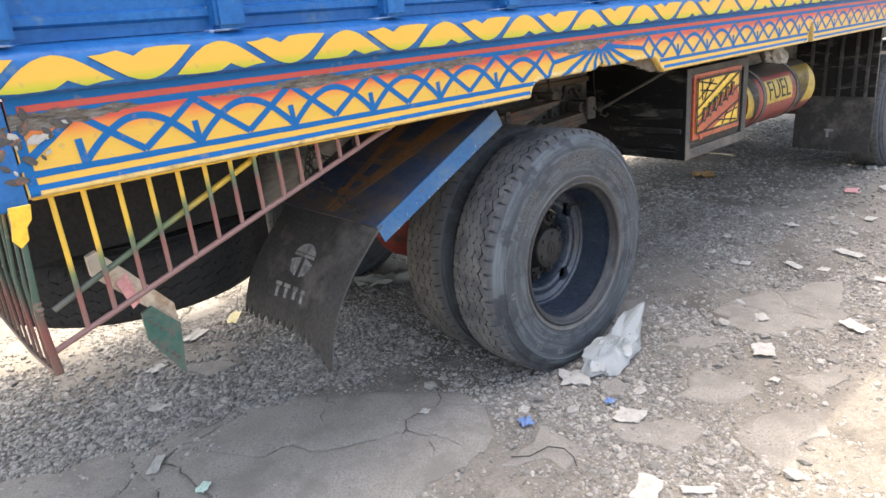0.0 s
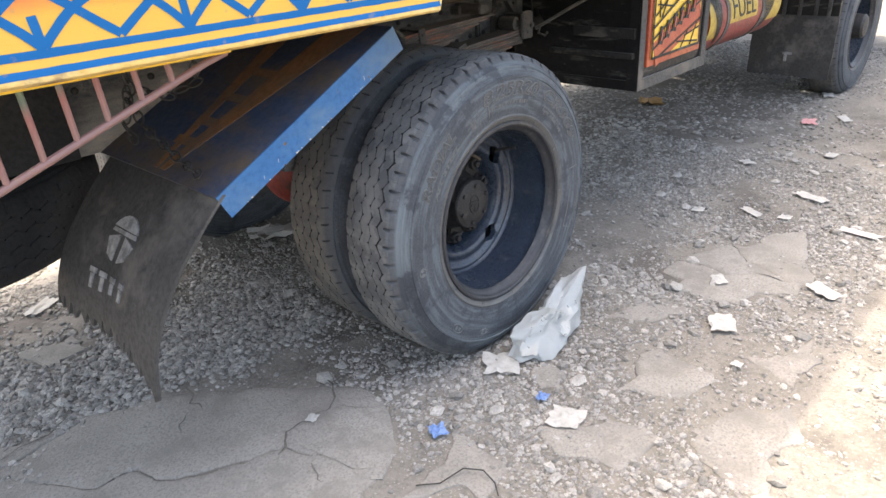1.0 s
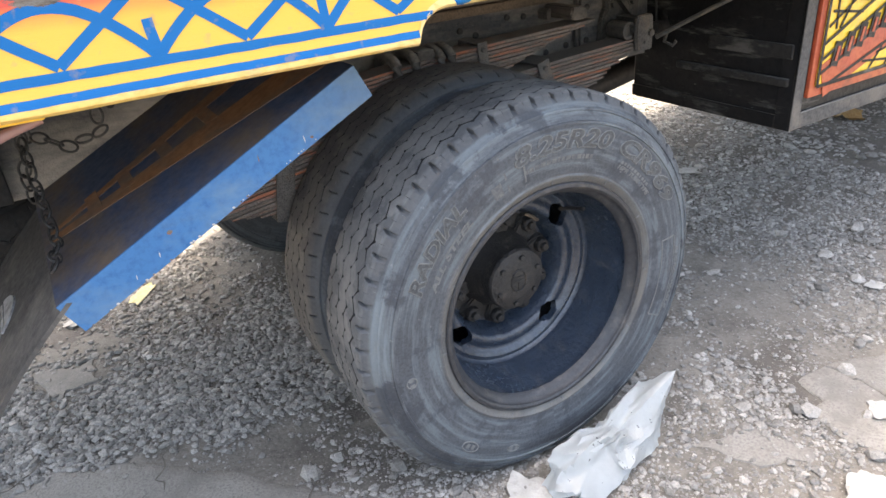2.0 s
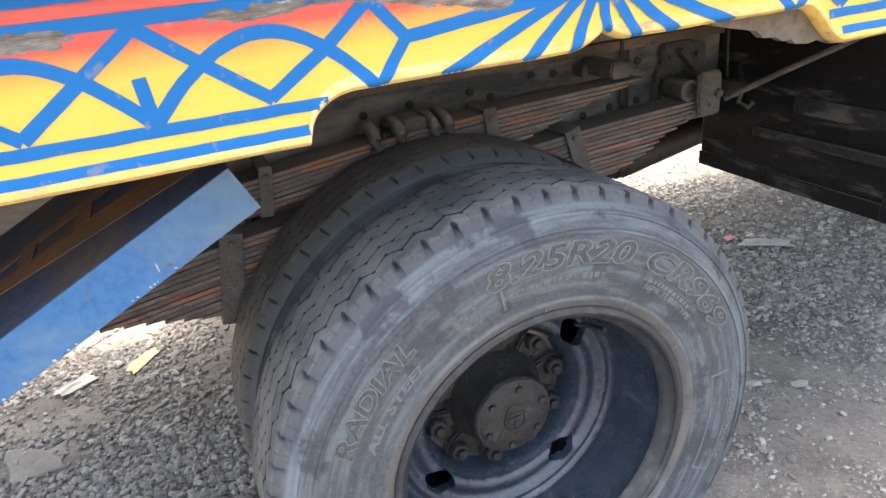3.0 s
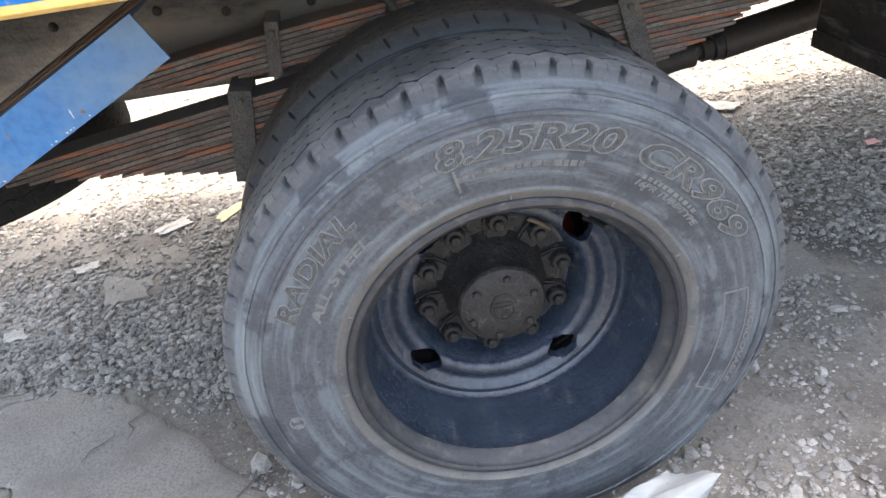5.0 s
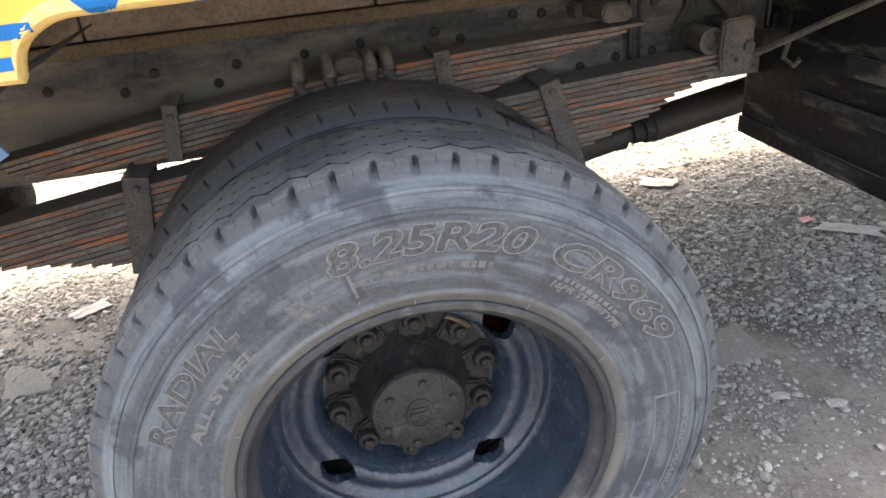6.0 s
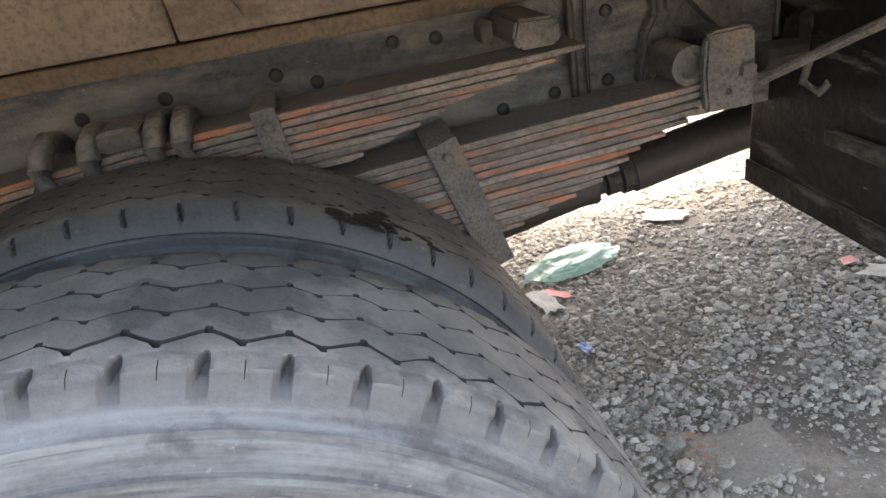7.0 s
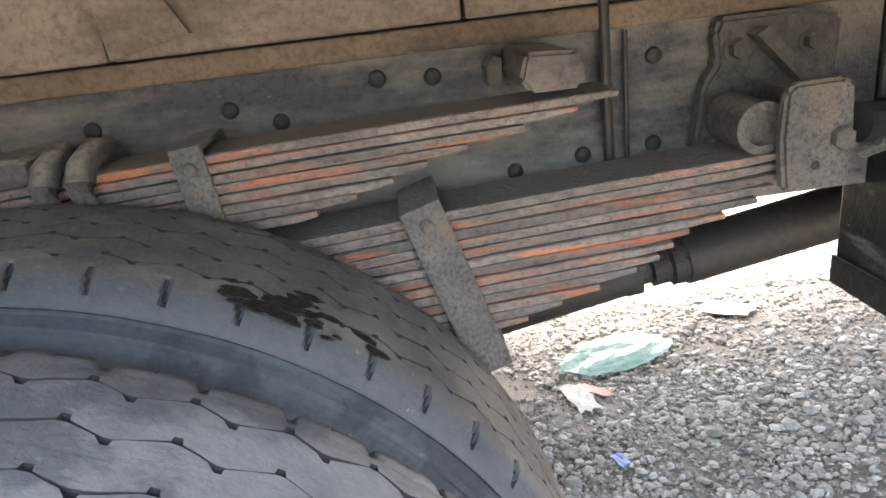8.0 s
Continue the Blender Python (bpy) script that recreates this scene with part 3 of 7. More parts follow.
# ---- truck ----
truck = empty("truck", "parked cargo truck with blue body and painted yellow skirt", "truck")
HUB_Z = 0.4514
SKIRT_Y = -0.071
BOT = 1.099


def group_part(name, label=""):
    ob = new(name)
    ob.parent = truck
    if label:
        tagged(ob, label)
    return ob


# skirt panel
def skirt_bottom(x):
    if x < -0.335:
        return BOT
    if x < -0.275:
        k = (x + 0.335) / 0.06
        return BOT + (1.151 - BOT) * (1 - (1 - k) ** 2) ** 0.5
    if x < 0.0:
        return 1.151
    if x < 0.055:
        return 1.151 + 0.02 * (x / 0.055) ** 2
    if x < 0.1:
        return 1.157 + 0.014 * ((0.1 - x) / 0.045) ** 2
    if x < 0.395:
        return 1.158
    if x < 0.485:
        k = (x - 0.395) / 0.09
        return 1.158 - (1.158 - BOT) * k * k * (3 - 2 * k)
    if 1.9 < x < 1.97:
        return BOT + 0.1 * math.sin(math.pi * (x - 1.9) / 0.07) ** 0.5
    return BOT


skirt_xs = sorted({round(-1.8 + 0.02 * k, 4) for k in range(287)} | {round(-0.36 + 0.006 * k, 4) for k in range(140)} | {round(1.88 + 0.006 * k, 4) for k in range(19)})
bm = bmesh.new()
cols = []
for x in skirt_xs:
    zb = skirt_bottom(x) + 0.0015 * noise.noise((x * 9, 0, 0))
    dy = 0.0025 * noise.noise((x * 4, 5, 0))
    lip = [(0.03, 0.010), (0.024, 0.003), (0.014, 0.0), (0.003, 0.002), (-0.0035, 0.007), (-0.0045, 0.012), (-0.0025, 0.019), (0.0, 0.026)]
    cols.append([bm.verts.new((x, SKIRT_Y + a + dy, zb + b)) for a, b in lip] + [bm.verts.new((x, SKIRT_Y + dy * s, zz)) for zz, s in ((1.20, 0.7), (1.245, 0.3), (1.292, 0.0))])
edge_bm = bmesh.new()
edge_cols = [[edge_bm.verts.new(v.co) for v in c[:7]] for c in cols]
for a, b in zip(edge_cols, edge_cols[1:]):
    for k in range(6):
        edge_bm.faces.new((a[k], b[k], b[k + 1], a[k + 1]))
for a, b in zip(cols, cols[1:]):
    for k in range(6, len(a) - 1):
        bm.faces.new((a[k], b[k], b[k + 1], a[k + 1]))
bmesh.ops.delete(bm, geom=[v for v in bm.verts if not v.link_faces], context="VERTS")
skirt = part("skirt_panel", bm, M_SKIRT, truck, "yellow and red painted steel skirt with blue patterns, scraped", smooth=True)

part("rolled_edge", edge_bm, M_EDGE, skirt, "worn rolled edge, its pale highlight painted in", smooth=True)
layer = [0]
LIP = [(-0.001, 0.014), (0.0, 0.014), (0.002, 0.003), (0.007, -0.0035), (0.012, -0.0045), (0.019, -0.0025), (0.026, 0.0), (0.3, 0.0)]


def skin_y(x, z):
    """Where the skirt's outer face lies."""
    d = max(z - skirt_bottom(x) - 0.0015 * noise.noise((x * 9, 0, 0)), 0.0)
    for (d0, y0), (d1, y1) in zip(LIP, LIP[1:]):
        if d <= d1:
            off = y0 + (y1 - y0) * (d - d0) / (d1 - d0)
            break
    s = 1.0 if z < 1.12 else max(0.0, 1.0 - 0.3 * (z - 1.12) / 0.08) if z < 1.2 else 0.7 - 0.4 * (z - 1.2) / 0.045 if z < 1.245 else max(0.0, 0.3 * (1.292 - z) / 0.047)
    return SKIRT_Y + off + 0.0025 * noise.noise((x * 4, 5, 0)) * s


def painted(name, lines, width=0.0142, material=None):
    """Brushed lines that lie on the skirt and follow its rolled edge."""
    for pts in lines:
        layer[0] += 1
        fine = []
        for (xa, za), (xb, zb) in zip(pts, pts[1:]):
            n = max(1, int(math.hypot(xb - xa, zb - za) / (0.003 if min(za, zb) < skirt_bottom(xb if zb < za else xa) + 0.03 and abs(zb - za) > 0.002 else 0.012)))
            fine += [(xa + (xb - xa) * k / n, za + (zb - za) * k / n) for k in range(n)]
        flat = ribbon(fine + [pts[-1]], width, 0.0)
        flat.verts.ensure_lookup_table()
        m, wob = len(fine) + 1, layer[0] * 1.7
        ends = [(flat.verts[k].co.copy(), flat.verts[m + k].co.copy()) for k in range(m)]
        flat.free()
        bm = bmesh.new()
        rows_ = []
        for lf, rt in ends:
            row = []
            for q in range(6):
                p = lf.lerp(rt, q / 5)
                p.x += 0.0008 * noise.noise((p.x * 40, p.z * 40, wob))
                p.z = max(p.z + 0.0008 * noise.noise((p.x * 40, p.z * 40, wob + 5)), skirt_bottom(p.x) + 0.0005)
                p.y = skin_y(p.x, p.z) - 0.0008 - 0.00004 * (layer[0] % 19)
                row.append(bm.verts.new(p))
            rows_.append(row)
        for a, b in zip(rows_, rows_[1:]):
            for q in range(5):
                bm.faces.new((b[q], a[q], a[q + 1], b[q + 1]))
        part(name, bm, material or M_LINE, skirt)


def straight(z, x0, x1, step=0.1):
    n = max(1, int(round((x1 - x0) / step)))
    return [(x0 + (x1 - x0) * k / n, z) for k in range(n + 1)]


def bow(p, q, rise):
    """A long arch from one foot to the next."""
    return [(p[0] + (q[0] - p[0]) * k / 20, p[1] + (q[1] - p[1]) * k / 20 + rise * math.sin(math.pi * k / 20) ** 0.92) for k in range(21)]


def motif(xf):
    """A fan's middle stroke under a diamond's peak, whose sides run down to the next Vs."""
    painted("painted_stroke", [[(xf, 1.15), (xf - 0.005, 1.2)]])
    painted("painted_zigzag", [[(xf - 0.1195, 1.158), (xf, 1.247), (xf + 0.1205, 1.158)]])


PITCH = 0.2395
for k in range(6):
    xf = -0.488 - PITCH * k
    motif(xf)
    painted("painted_arch", [bow((xf, 1.152), (-0.25 if k == 0 else xf + PITCH, 1.152), 0.076)])
for k in range(14):
    xf = 0.585 + PITCH * k
    motif(xf)
    painted("painted_arch", [bow((0.37 if k == 0 else xf - PITCH, 1.154), (xf, 1.152), 0.076)])
painted("painted_diamond", [[(-0.37, 1.16), (-0.304, 1.202), (-0.25, 1.247), (-0.211, 1.202), (-0.25, 1.152)]])
painted("painted_diamond", [[(0.466, 1.16), (0.405, 1.204), (0.365, 1.24), (0.324, 1.204), (0.37, 1.158)]])
# burst: rays spread from a V with a red wedge in it
painted("painted_wedge", [[(0.015, 1.2415), (0.112, 1.2415)]], 0.012, M_STRIPE)
painted("painted_wedge", [[(0.032, 1.2335), (0.086, 1.2335)]], 0.010, M_STRIPE)
painted("painted_wedge", [[(0.045, 1.2275), (0.066, 1.2275)]], 0.007, M_STRIPE)
painted("painted_v", [[(-0.022, 1.2515), (0.053, 1.2135), (0.136, 1.2525)]], 0.0165)
RAYS = [((0.02, 1.2285), (-0.211, 1.202)), ((0.015, 1.23), (-0.15, 1.160)), ((0.026, 1.226), (-0.052, 1.160)), ((0.038, 1.22), (0.01, 1.162)), ((0.053, 1.216), (0.055, 1.18)),
        ((0.066, 1.22), (0.10, 1.167)), ((0.078, 1.225), (0.155, 1.167)), ((0.09, 1.23), (0.24, 1.167)), ((0.09, 1.232), (0.324, 1.204))]
for start, end in RAYS:
    if end[1] < 1.19:
        dx, dz = end[0] - start[0], end[1] - start[1]
        k = (skirt_bottom(end[0]) - start[1]) / dz
        end = (start[0] + dx * k, start[1] + dz * k)
    painted("painted_ray", [[start, end]], 0.0148)
painted("painted_stripe", [straight(1.146, -1.79, -0.31)], 0.013)
painted("painted_stripe", [straight(1.120, -1.79, -0.335)], 0.011)
painted("painted_stripe", [straight(1.146, 0.445, 3.85)], 0.013)
painted("painted_stripe", [straight(1.120, 0.475, 1.89)], 0.011)
painted("painted_stripe", [straight(1.120, 1.98, 3.85)], 0.011)
painted("painted_stripe", [straight(1.255, -1.79, 3.85)], 0.014)
painted("painted_stripe", [straight(1.283, -1.79, 3.85)], 0.016)
painted("painted_stripe", [straight(1.268, -1.79, 3.85)], 0.011, M_STRIPE)
painted("painted_stripe", [[(-1.787, 1.105), (-1.79, 1.29)]], 0.018)

# blue corner post at the rear end of the skirt
b = box((-1.865, SKIRT_Y - 0.004, 1.085), (-1.803, -0.02, 1.2915), bevel=0.004)
part("corner_post", b, M_BLUE, truck, "blue corner post with chipped paint")
chip_rnd = random.Random(8)
for k in range(26):
    b = bmesh.new()
    bmesh.ops.create_icosphere(b, subdivisions=1, radius=1)
    r = chip_rnd.uniform(0.004, 0.013)
    for v in b.verts:
        v.co *= 1 + 0.6 * noise.noise(v.co * 2 + Vector((k * 3.0, 0, 0)))
        v.co = Vector((v.co.x * r * 1.5, v.co.y * 0.0012, v.co.z * r * 0.8))
    part("paint_chip", b, (M_PAPER, M_FRAME, M_FRAME, M_LEAF)[k % 4], skirt).matrix_basis = pose(chip_rnd.uniform(-1.85, -1.70), SKIRT_Y - 0.005, 1.205 + chip_rnd.gauss(0, 0.028), 0, chip_rnd.uniform(0, 180), 0)

# rub rail above the skirt, with its petals
prof = [(0.0, 1.294), (-0.092, 1.292), (-0.102, 1.298), (-0.106, 1.315), (-0.106, 1.345), (-0.101, 1.36), (-0.088, 1.371), (-0.045, 1.384), (0.0, 1.384)]
bm = bmesh.new()
rail_cols = [[bm.verts.new((x, y, z)) for y, z in prof] for x in [-2.56 + 0.19 * k for k in range(35)]]
for a, b in zip(rail_cols, rail_cols[1:]):
    for k in range(len(prof) - 1):
        bm.faces.new((a[k], b[k], b[k + 1], a[k + 1]))
bm.faces.new(rail_cols[0])
bm.faces.new(rail_cols[-1][::-1])
rub = part("rub_rail", bm, M_BLUE, truck, "blue rub rail with yellow petals", smooth=True)


def petal(up):
    """A leaf with one bowed edge and one notched edge, pointed at both ends."""
    top = [(0.0, 0.04), (0.07, 0.24), (0.15, 0.47), (0.24, 0.7), (0.33, 0.87), (0.42, 0.97), (0.5, 1.0), (0.58, 0.96), (0.68, 0.83), (0.79, 0.6), (0.9, 0.34), (1.0, 0.12)]
    low = [(0.88, 0.1), (0.74, 0.02), (0.66, 0.12), (0.59, 0.24), (0.54, 0.15), (0.47, 0.03), (0.36, 0.0), (0.18, 0.0)]
    pts = [(0.205 * (u - 0.5), 0.062 * v - 0.002) for u, v in top + low]
    return pts if up else [(-x, 0.058 - z) for x, z in pts]


petal_mesh = {}
for up in (True, False):
    bm = prism(petal(up), -0.0012, 0.0012)
    bmesh.ops.triangulate(bm, faces=bm.faces)
    ob = part("painted_petal", bm, M_PETAL, rub)
    ob.matrix_basis = pose(-1.71 if up else -1.545, -0.1075, 1.3)
    petal_mesh[up] = ob.data
for k in list(range(-5, 0)) + list(range(2, 33)):
    ob = new("painted_petal", petal_mesh[k % 2 == 0])
    ob.parent = rub
    ob.matrix_basis = pose(-1.71 + 0.165 * k, -0.1075, 1.3)

# side boards: pressed panels between posts
side = group_part("cargo_side", "blue pressed steel cargo side with posts")
posts = [-2.58, -2.25, -1.79, -1.335, -0.875, -0.415, 0.045, 0.505, 0.965, 1.425, 1.885, 2.345, 2.805, 3.265, 3.725]
for x in posts:
    b = prism([(x - 0.035, 1.384), (x - 0.035, 2.68), (x + 0.035, 2.68), (x + 0.035, 1.384)], -0.095, -0.045)
    bmesh.ops.bevel(b, geom=list(b.edges), offset=0.008, segments=2, affect="EDGES")
    part("post", b, M_BLUE, side)
for a, b in zip(posts, posts[1:]):
    bm = bmesh.new()
    zs = [(1.384, -0.05), (1.408, -0.05), (1.414, -0.062), (1.428, -0.062), (1.434, -0.05), (1.56, -0.05), (1.57, -0.07), (1.62, -0.07), (1.63, -0.05), (1.78, -0.05), (1.79, -0.07), (1.84, -0.07), (1.85, -0.05), (2.68, -0.05)]
    f = [[bm.verts.new((x, y, z)) for z, y in zs] for x in (a + 0.034, b - 0.034)]
    r = [[bm.verts.new((x, -0.02, z)) for z in (1.384, 2.68)] for x in (a + 0.034, b - 0.034)]
    for k in range(len(zs) - 1):
        bm.faces.new((f[0][k], f[1][k], f[1][k + 1], f[0][k + 1]))
    bm.faces.new((r[1][0], r[0][0], r[0][1], r[1][1]))
    bm.faces.new((f[0][-1], f[1][-1], r[1][1], r[0][1]))
    part("panel", bm, M_BLUE, side)
part("top_rail", box((-2.62, -0.10, 2.68), (3.9, 0.0, 2.74), bevel=0.01), M_BLUE, side)
far_side = group_part("cargo_side", "blue steel cargo side of the far flank")
part("panel", box((-2.6, 2.15, 1.1), (3.9, 2.18, 2.74)), M_BLUE, far_side)
# Unseen lower skirt, added to set the shadow's edge on the far ground.
part("skirt", box((0.6, 2.152, 0.75), (3.3, 2.178, 1.0995)), M_BLUE, far_side)
part("load_floor", box((-2.6, -0.02, 1.232), (3.9, 2.15, 1.284)), M_WOOD, truck)
part("tail_board", box((-2.64, -0.06, 1.29), (-2.6, 2.16, 2.70)), M_BLUE, truck)
part("head_board", box((3.9, -0.06, 1.1), (3.94, 2.16, 2.70)), M_BLUE, truck)

# chassis
def rail_part(y, inward):
    """A channel rail with its web towards the outside."""
    o = [(y, 0.795), (y, 1.012), (y + inward * 0.07, 1.012), (y + inward * 0.07, 1.004), (y + inward * 0.008, 1.004), (y + inward * 0.008, 0.803), (y + inward * 0.07, 0.803), (y + inward * 0.07, 0.795)]
    bm = bmesh.new()
    a = [bm.verts.new((-1.78, yy, z)) for yy, z in o]
    b = [bm.verts.new((4.6, yy, z)) for yy, z in o]
    bm.faces.new(a)
    bm.faces.new(b[::-1])
    for k in range(len(o)):
        bm.faces.new((a[k], b[k], b[(k + 1) % len(o)], a[(k + 1) % len(o)]))
    bmesh.ops.recalc_face_normals(bm, faces=bm.faces)
    return part("chassis_rail", bm, M_RAIL, truck, "dusty steel channel rail with rivets")


rail = rail_part(0.622, 1)
rail_part(1.458, -1)
RIVET = [(0.0005, -0.008), (0.005, -0.0074), (0.0085, -0.005), (0.0097, 0.0), (0.0097, 0.004)]
bm = lathe(RIVET, 14)
rivet_mesh = part("rivet", bm, M_SHAFT, rail, smooth=True)
rivet_mesh.matrix_basis = pose(-0.081, 0.622, 0.967)
for x, z in ((0.029, 0.973), (0.229, 0.957), (0.563, 0.876), (0.483, 0.867), (0.647, 0.978), (0.646, 0.879), (0.177, 0.976), (-0.21, 0.965), (-0.25, 0.935), (-0.36, 0.968), (-0.42, 0.94), (-0.55, 0.96), (0.34, 0.99), (0.4, 0.985), (0.72, 0.99), (0.95, 0.96), (1.1, 0.96), (-0.75, 0.96), (-0.95, 0.96), (-1.15, 0.96)):
    ob = new("rivet", rivet_mesh.data)
    ob.parent = rail
    ob.matrix_basis = pose(x, 0.622, z)
for x in (-1.5, -0.62, 0.86, 2.2, 3.4):
    part("cross_member", box((x - 0.03, 0.70, 0.83), (x + 0.03, 1.38, 0.99), bevel=0.006), M_FRAME, truck)
# packing strip and sill boards above the rail
part("packing_strip", box((-1.79, 0.606, 1.0125), (3.9, 0.70, 1.038), bevel=0.004), M_STRIP, truck, "brown timber packing strip")
cuts = [-1.79, -1.05, -0.46, 0.068, 0.44, 1.15, 2.0, 3.9]
for a, b in zip(cuts, cuts[1:]):
    part("sill_board", box((a + 0.002, 0.618, 1.0395), (b - 0.002, 0.69, 1.231), bevel=0.004), M_WOOD, truck, "dusty brown sill board")
# Added behind the boards to stop light coming through the joints.
part("sill_backing", box((-1.79, 0.692, 1.0395), (3.9, 0.71, 1.231)), M_STRIP, truck)
part("corner_plate", prism([(0.072, 1.042), (0.157, 1.06), (0.136, 1.1), (0.112, 1.2), (0.058, 1.2)], 0.608, 0.6175), M_WOOD, truck)
for x in (-1.35, -0.9, -0.62, 0.86, 1.3, 1.8, 2.4, 3.0):
    part("cross_bearer", box((x - 0.03, -0.05, 1.16), (x + 0.03, 0.60, 1.23), bevel=0.004), M_FRAME, truck)
bm = prism([(0.25, 1.153), (0.3, 1.142), (0.33, 1.136), (0.345, 1.124), (0.37, 1.122), (0.385, 1.114), (0.40, 1.115), (0.41, 1.107), (0.435, 1.104), (0.455, 1.107), (0.47, 1.103), (0.485, 1.097), (0.505, 1.099), (0.515, 1.093), (0.53, 1.096), (0.56, 1.1), (0.56, 1.18), (0.2, 1.18)], -0.05, -0.036)
part("skirt_backing", bm, M_BOARD, truck, "torn brown board behind the skirt")
part("conduit", tube([(0.59, 0.607, 0.84), (0.588, 0.607, 0.95), (0.586, 0.606, 1.25)], 0.006, 10), M_SHAFT, truck, smooth=True)
part("conduit", tube([(0.612, 0.612, 0.84), (0.612, 0.612, 1.01)], 0.003, 8), M_SHAFT, truck, smooth=True)
part("cable", tube([(0.845, 0.52, 0.92), (0.86, 0.54, 1.0), (0.865, 0.55, 1.22)], 0.004, 8), M_SHAFT, truck, smooth=True)


# ---- wheels ----
PITCHES = 58
FRAC = [0.0, 0.007, 0.022, 0.045, 0.056, 0.09, 0.17, 0.25, 0.33, 0.41, 0.432, 0.45, 0.468, 0.484, 0.5, 0.516, 0.532, 0.55, 0.568, 0.59, 0.67, 0.75, 0.83, 0.91, 0.944, 0.955, 0.978, 0.993]


def zig(t):
    """A clipped, leaning zigzag along one pitch, from -1 to 1."""
    t = (t + 0.06) % 1.0
    v = 2 * t / 0.57 - 1 if t < 0.57 else 1 - 2 * (t - 0.57) / 0.43
    return max(-0.9, min(0.9, v * 1.15))


SIDE_OUT = [(0.288, 0.004), (0.293, -0.002), (0.302, -0.005), (0.306, -0.0085), (0.309, -0.0085), (0.312, -0.006), (0.335, -0.009), (0.36, -0.0125), (0.385, -0.0135), (0.41, -0.0125), (0.4215, -0.0105), (0.4225, -0.0135), (0.4275, -0.0125), (0.429, -0.009), (0.438, -0.004), (0.4475, 0.001), (0.4485, -0.001), (0.453, 0.001), (0.455, 0.005)]
BLOCKY = [(0.462, 0.0105), (0.4645, 0.0122), (0.466, 0.0152), (0.4765, 0.0212), (0.4818, 0.0252), (0.4842, 0.032), (0.4848, 0.0365), (0.4848, 0.0395)]
ROUNDED = [(0.458, 0.0105), (0.4612, 0.011), (0.4638, 0.0082), (0.4665, 0.0092), (0.4735, 0.0165), (0.479, 0.0235), (0.4825, 0.031), (0.4846, 0.0395)]


def tread_mesh(y0, blocky):
    """A truck tyre: five ribs, zigzag grooves worn to thin lines with small pockets, and sidewalls with raised rings. blocky: deep shoulder notches with slits between them; else a rounded shoulder with short ticks."""
    bm = bmesh.new()
    shoulder = BLOCKY if blocky else ROUNDED
    rows_y = [(r, y, None) for r, y in SIDE_OUT]
    rows_y += [(r, y, "n") for r, y in shoulder] + [(0.4849, 0.0408, None), (0.4852, 0.0418, None)]
    for g, yc in enumerate((0.056, 0.0915, 0.1285, 0.164)):
        w, deep = (0.0022, 0.0085) if blocky and g == 0 else (0.0011, 0.006)
        if g:
            rows_y.append((0.4862, yc - 0.0175, None))
        rows_y += [(0.486, yc, (-w, 0)), (0.486, yc, (-w * 0.8, deep)), (0.486, yc, (w * 0.8, deep)), (0.486, yc, (w, 0))]
    rows_y += [(0.4852, 0.1782, None), (0.4849, 0.1792, None)] + [(r, 0.22 - y, "n") for r, y in reversed(shoulder)]
    rows_y += [(r, 0.22 - y, None) for r, y in reversed(SIDE_OUT)]
    angs = [(k + f) / PITCHES for k in range(PITCHES) for f in FRAC]
    wear = [[0.7 + 0.6 * noise.noise((k * 3.7, s, 2)) for k in range(PITCHES)] for s in (0.0, 9.0)]
    rings = []
    for r, y, kind in rows_y:
        ring = []
        inboard = y > 0.11
        depth_in = 0.22 - y if inboard else y
        for i, a in enumerate(angs):
            f = (a * PITCHES) % 1.0
            pitch = i // len(FRAC)
            rr, yy = r, y
            if kind == "n":
                own = wear[inboard][pitch]
                if blocky:
                    half = 0.115 if r < 0.48 else 0.1 if depth_in < 0.028 else 0.092 if depth_in < 0.034 else 0.074 if depth_in < 0.038 else 0.05
                    k = max(0.0, min(1.0, (half - abs(f - 0.5 - (depth_in - 0.026) * 2.2)) / 0.05))
                    k *= k * (3 - 2 * k)
                    share = 0.0 if r < 0.47 else 0.42 if r < 0.48 else 0.85 if r < 0.483 else 1.0 if depth_in < 0.038 else 0.5
                    if inboard:
                        k *= 0.35
                    rr -= 0.0098 * k * share
                    yy += (-0.003 if inboard else 0.006) * k * (0.0 if r < 0.47 else 1.0)
                    if f == 0.0 and 0.48 < r < 0.483:
                        rr -= 0.0035 * own
                    if r > 0.475:
                        rr -= 0.0016 * own * max(0.0, 1 - abs(f - 0.5) / 0.2)
                    yy += 0.0011 * noise.noise((a * 400, r * 60, 3)) * (0.46 < r < 0.483)
                else:
                    c = f - 0.5 + (depth_in - 0.031) * 4.5
                    k = max(0.0, min(1.0, (0.058 - abs(c)) / 0.022)) * (1.0 if 0.022 < depth_in < 0.038 else 0.25 if depth_in > 0.015 else 0.0)
                    rr -= 0.007 * k * own
            elif isinstance(kind, tuple):
                off, deep = kind
                z = zig(f)
                tick = abs(f - 0.94) < 0.04 or abs(f - 0.51) < 0.045
                yy += (0.0066 if deep > 0.006 or abs(off) > 0.0015 else 0.0042) * z + off * max(0.12, min(1.3, 0.25 + 2.2 * abs(noise.noise((a * 45, y * 30, 1 if blocky else 7)))))
                if tick and off * z > 0:
                    yy += 0.0042 if z > 0 else -0.0042
                rr -= deep
            top = 1.0 if r > 0.482 else 0.4
            sa, ca = math.sin(a * 6.2832), math.cos(a * 6.2832)
            rr += top * (0.0008 * noise.noise((sa * 9, ca * 9, y * 40)) + 0.0006 * noise.noise((sa * 40, ca * 40, y * 90)))
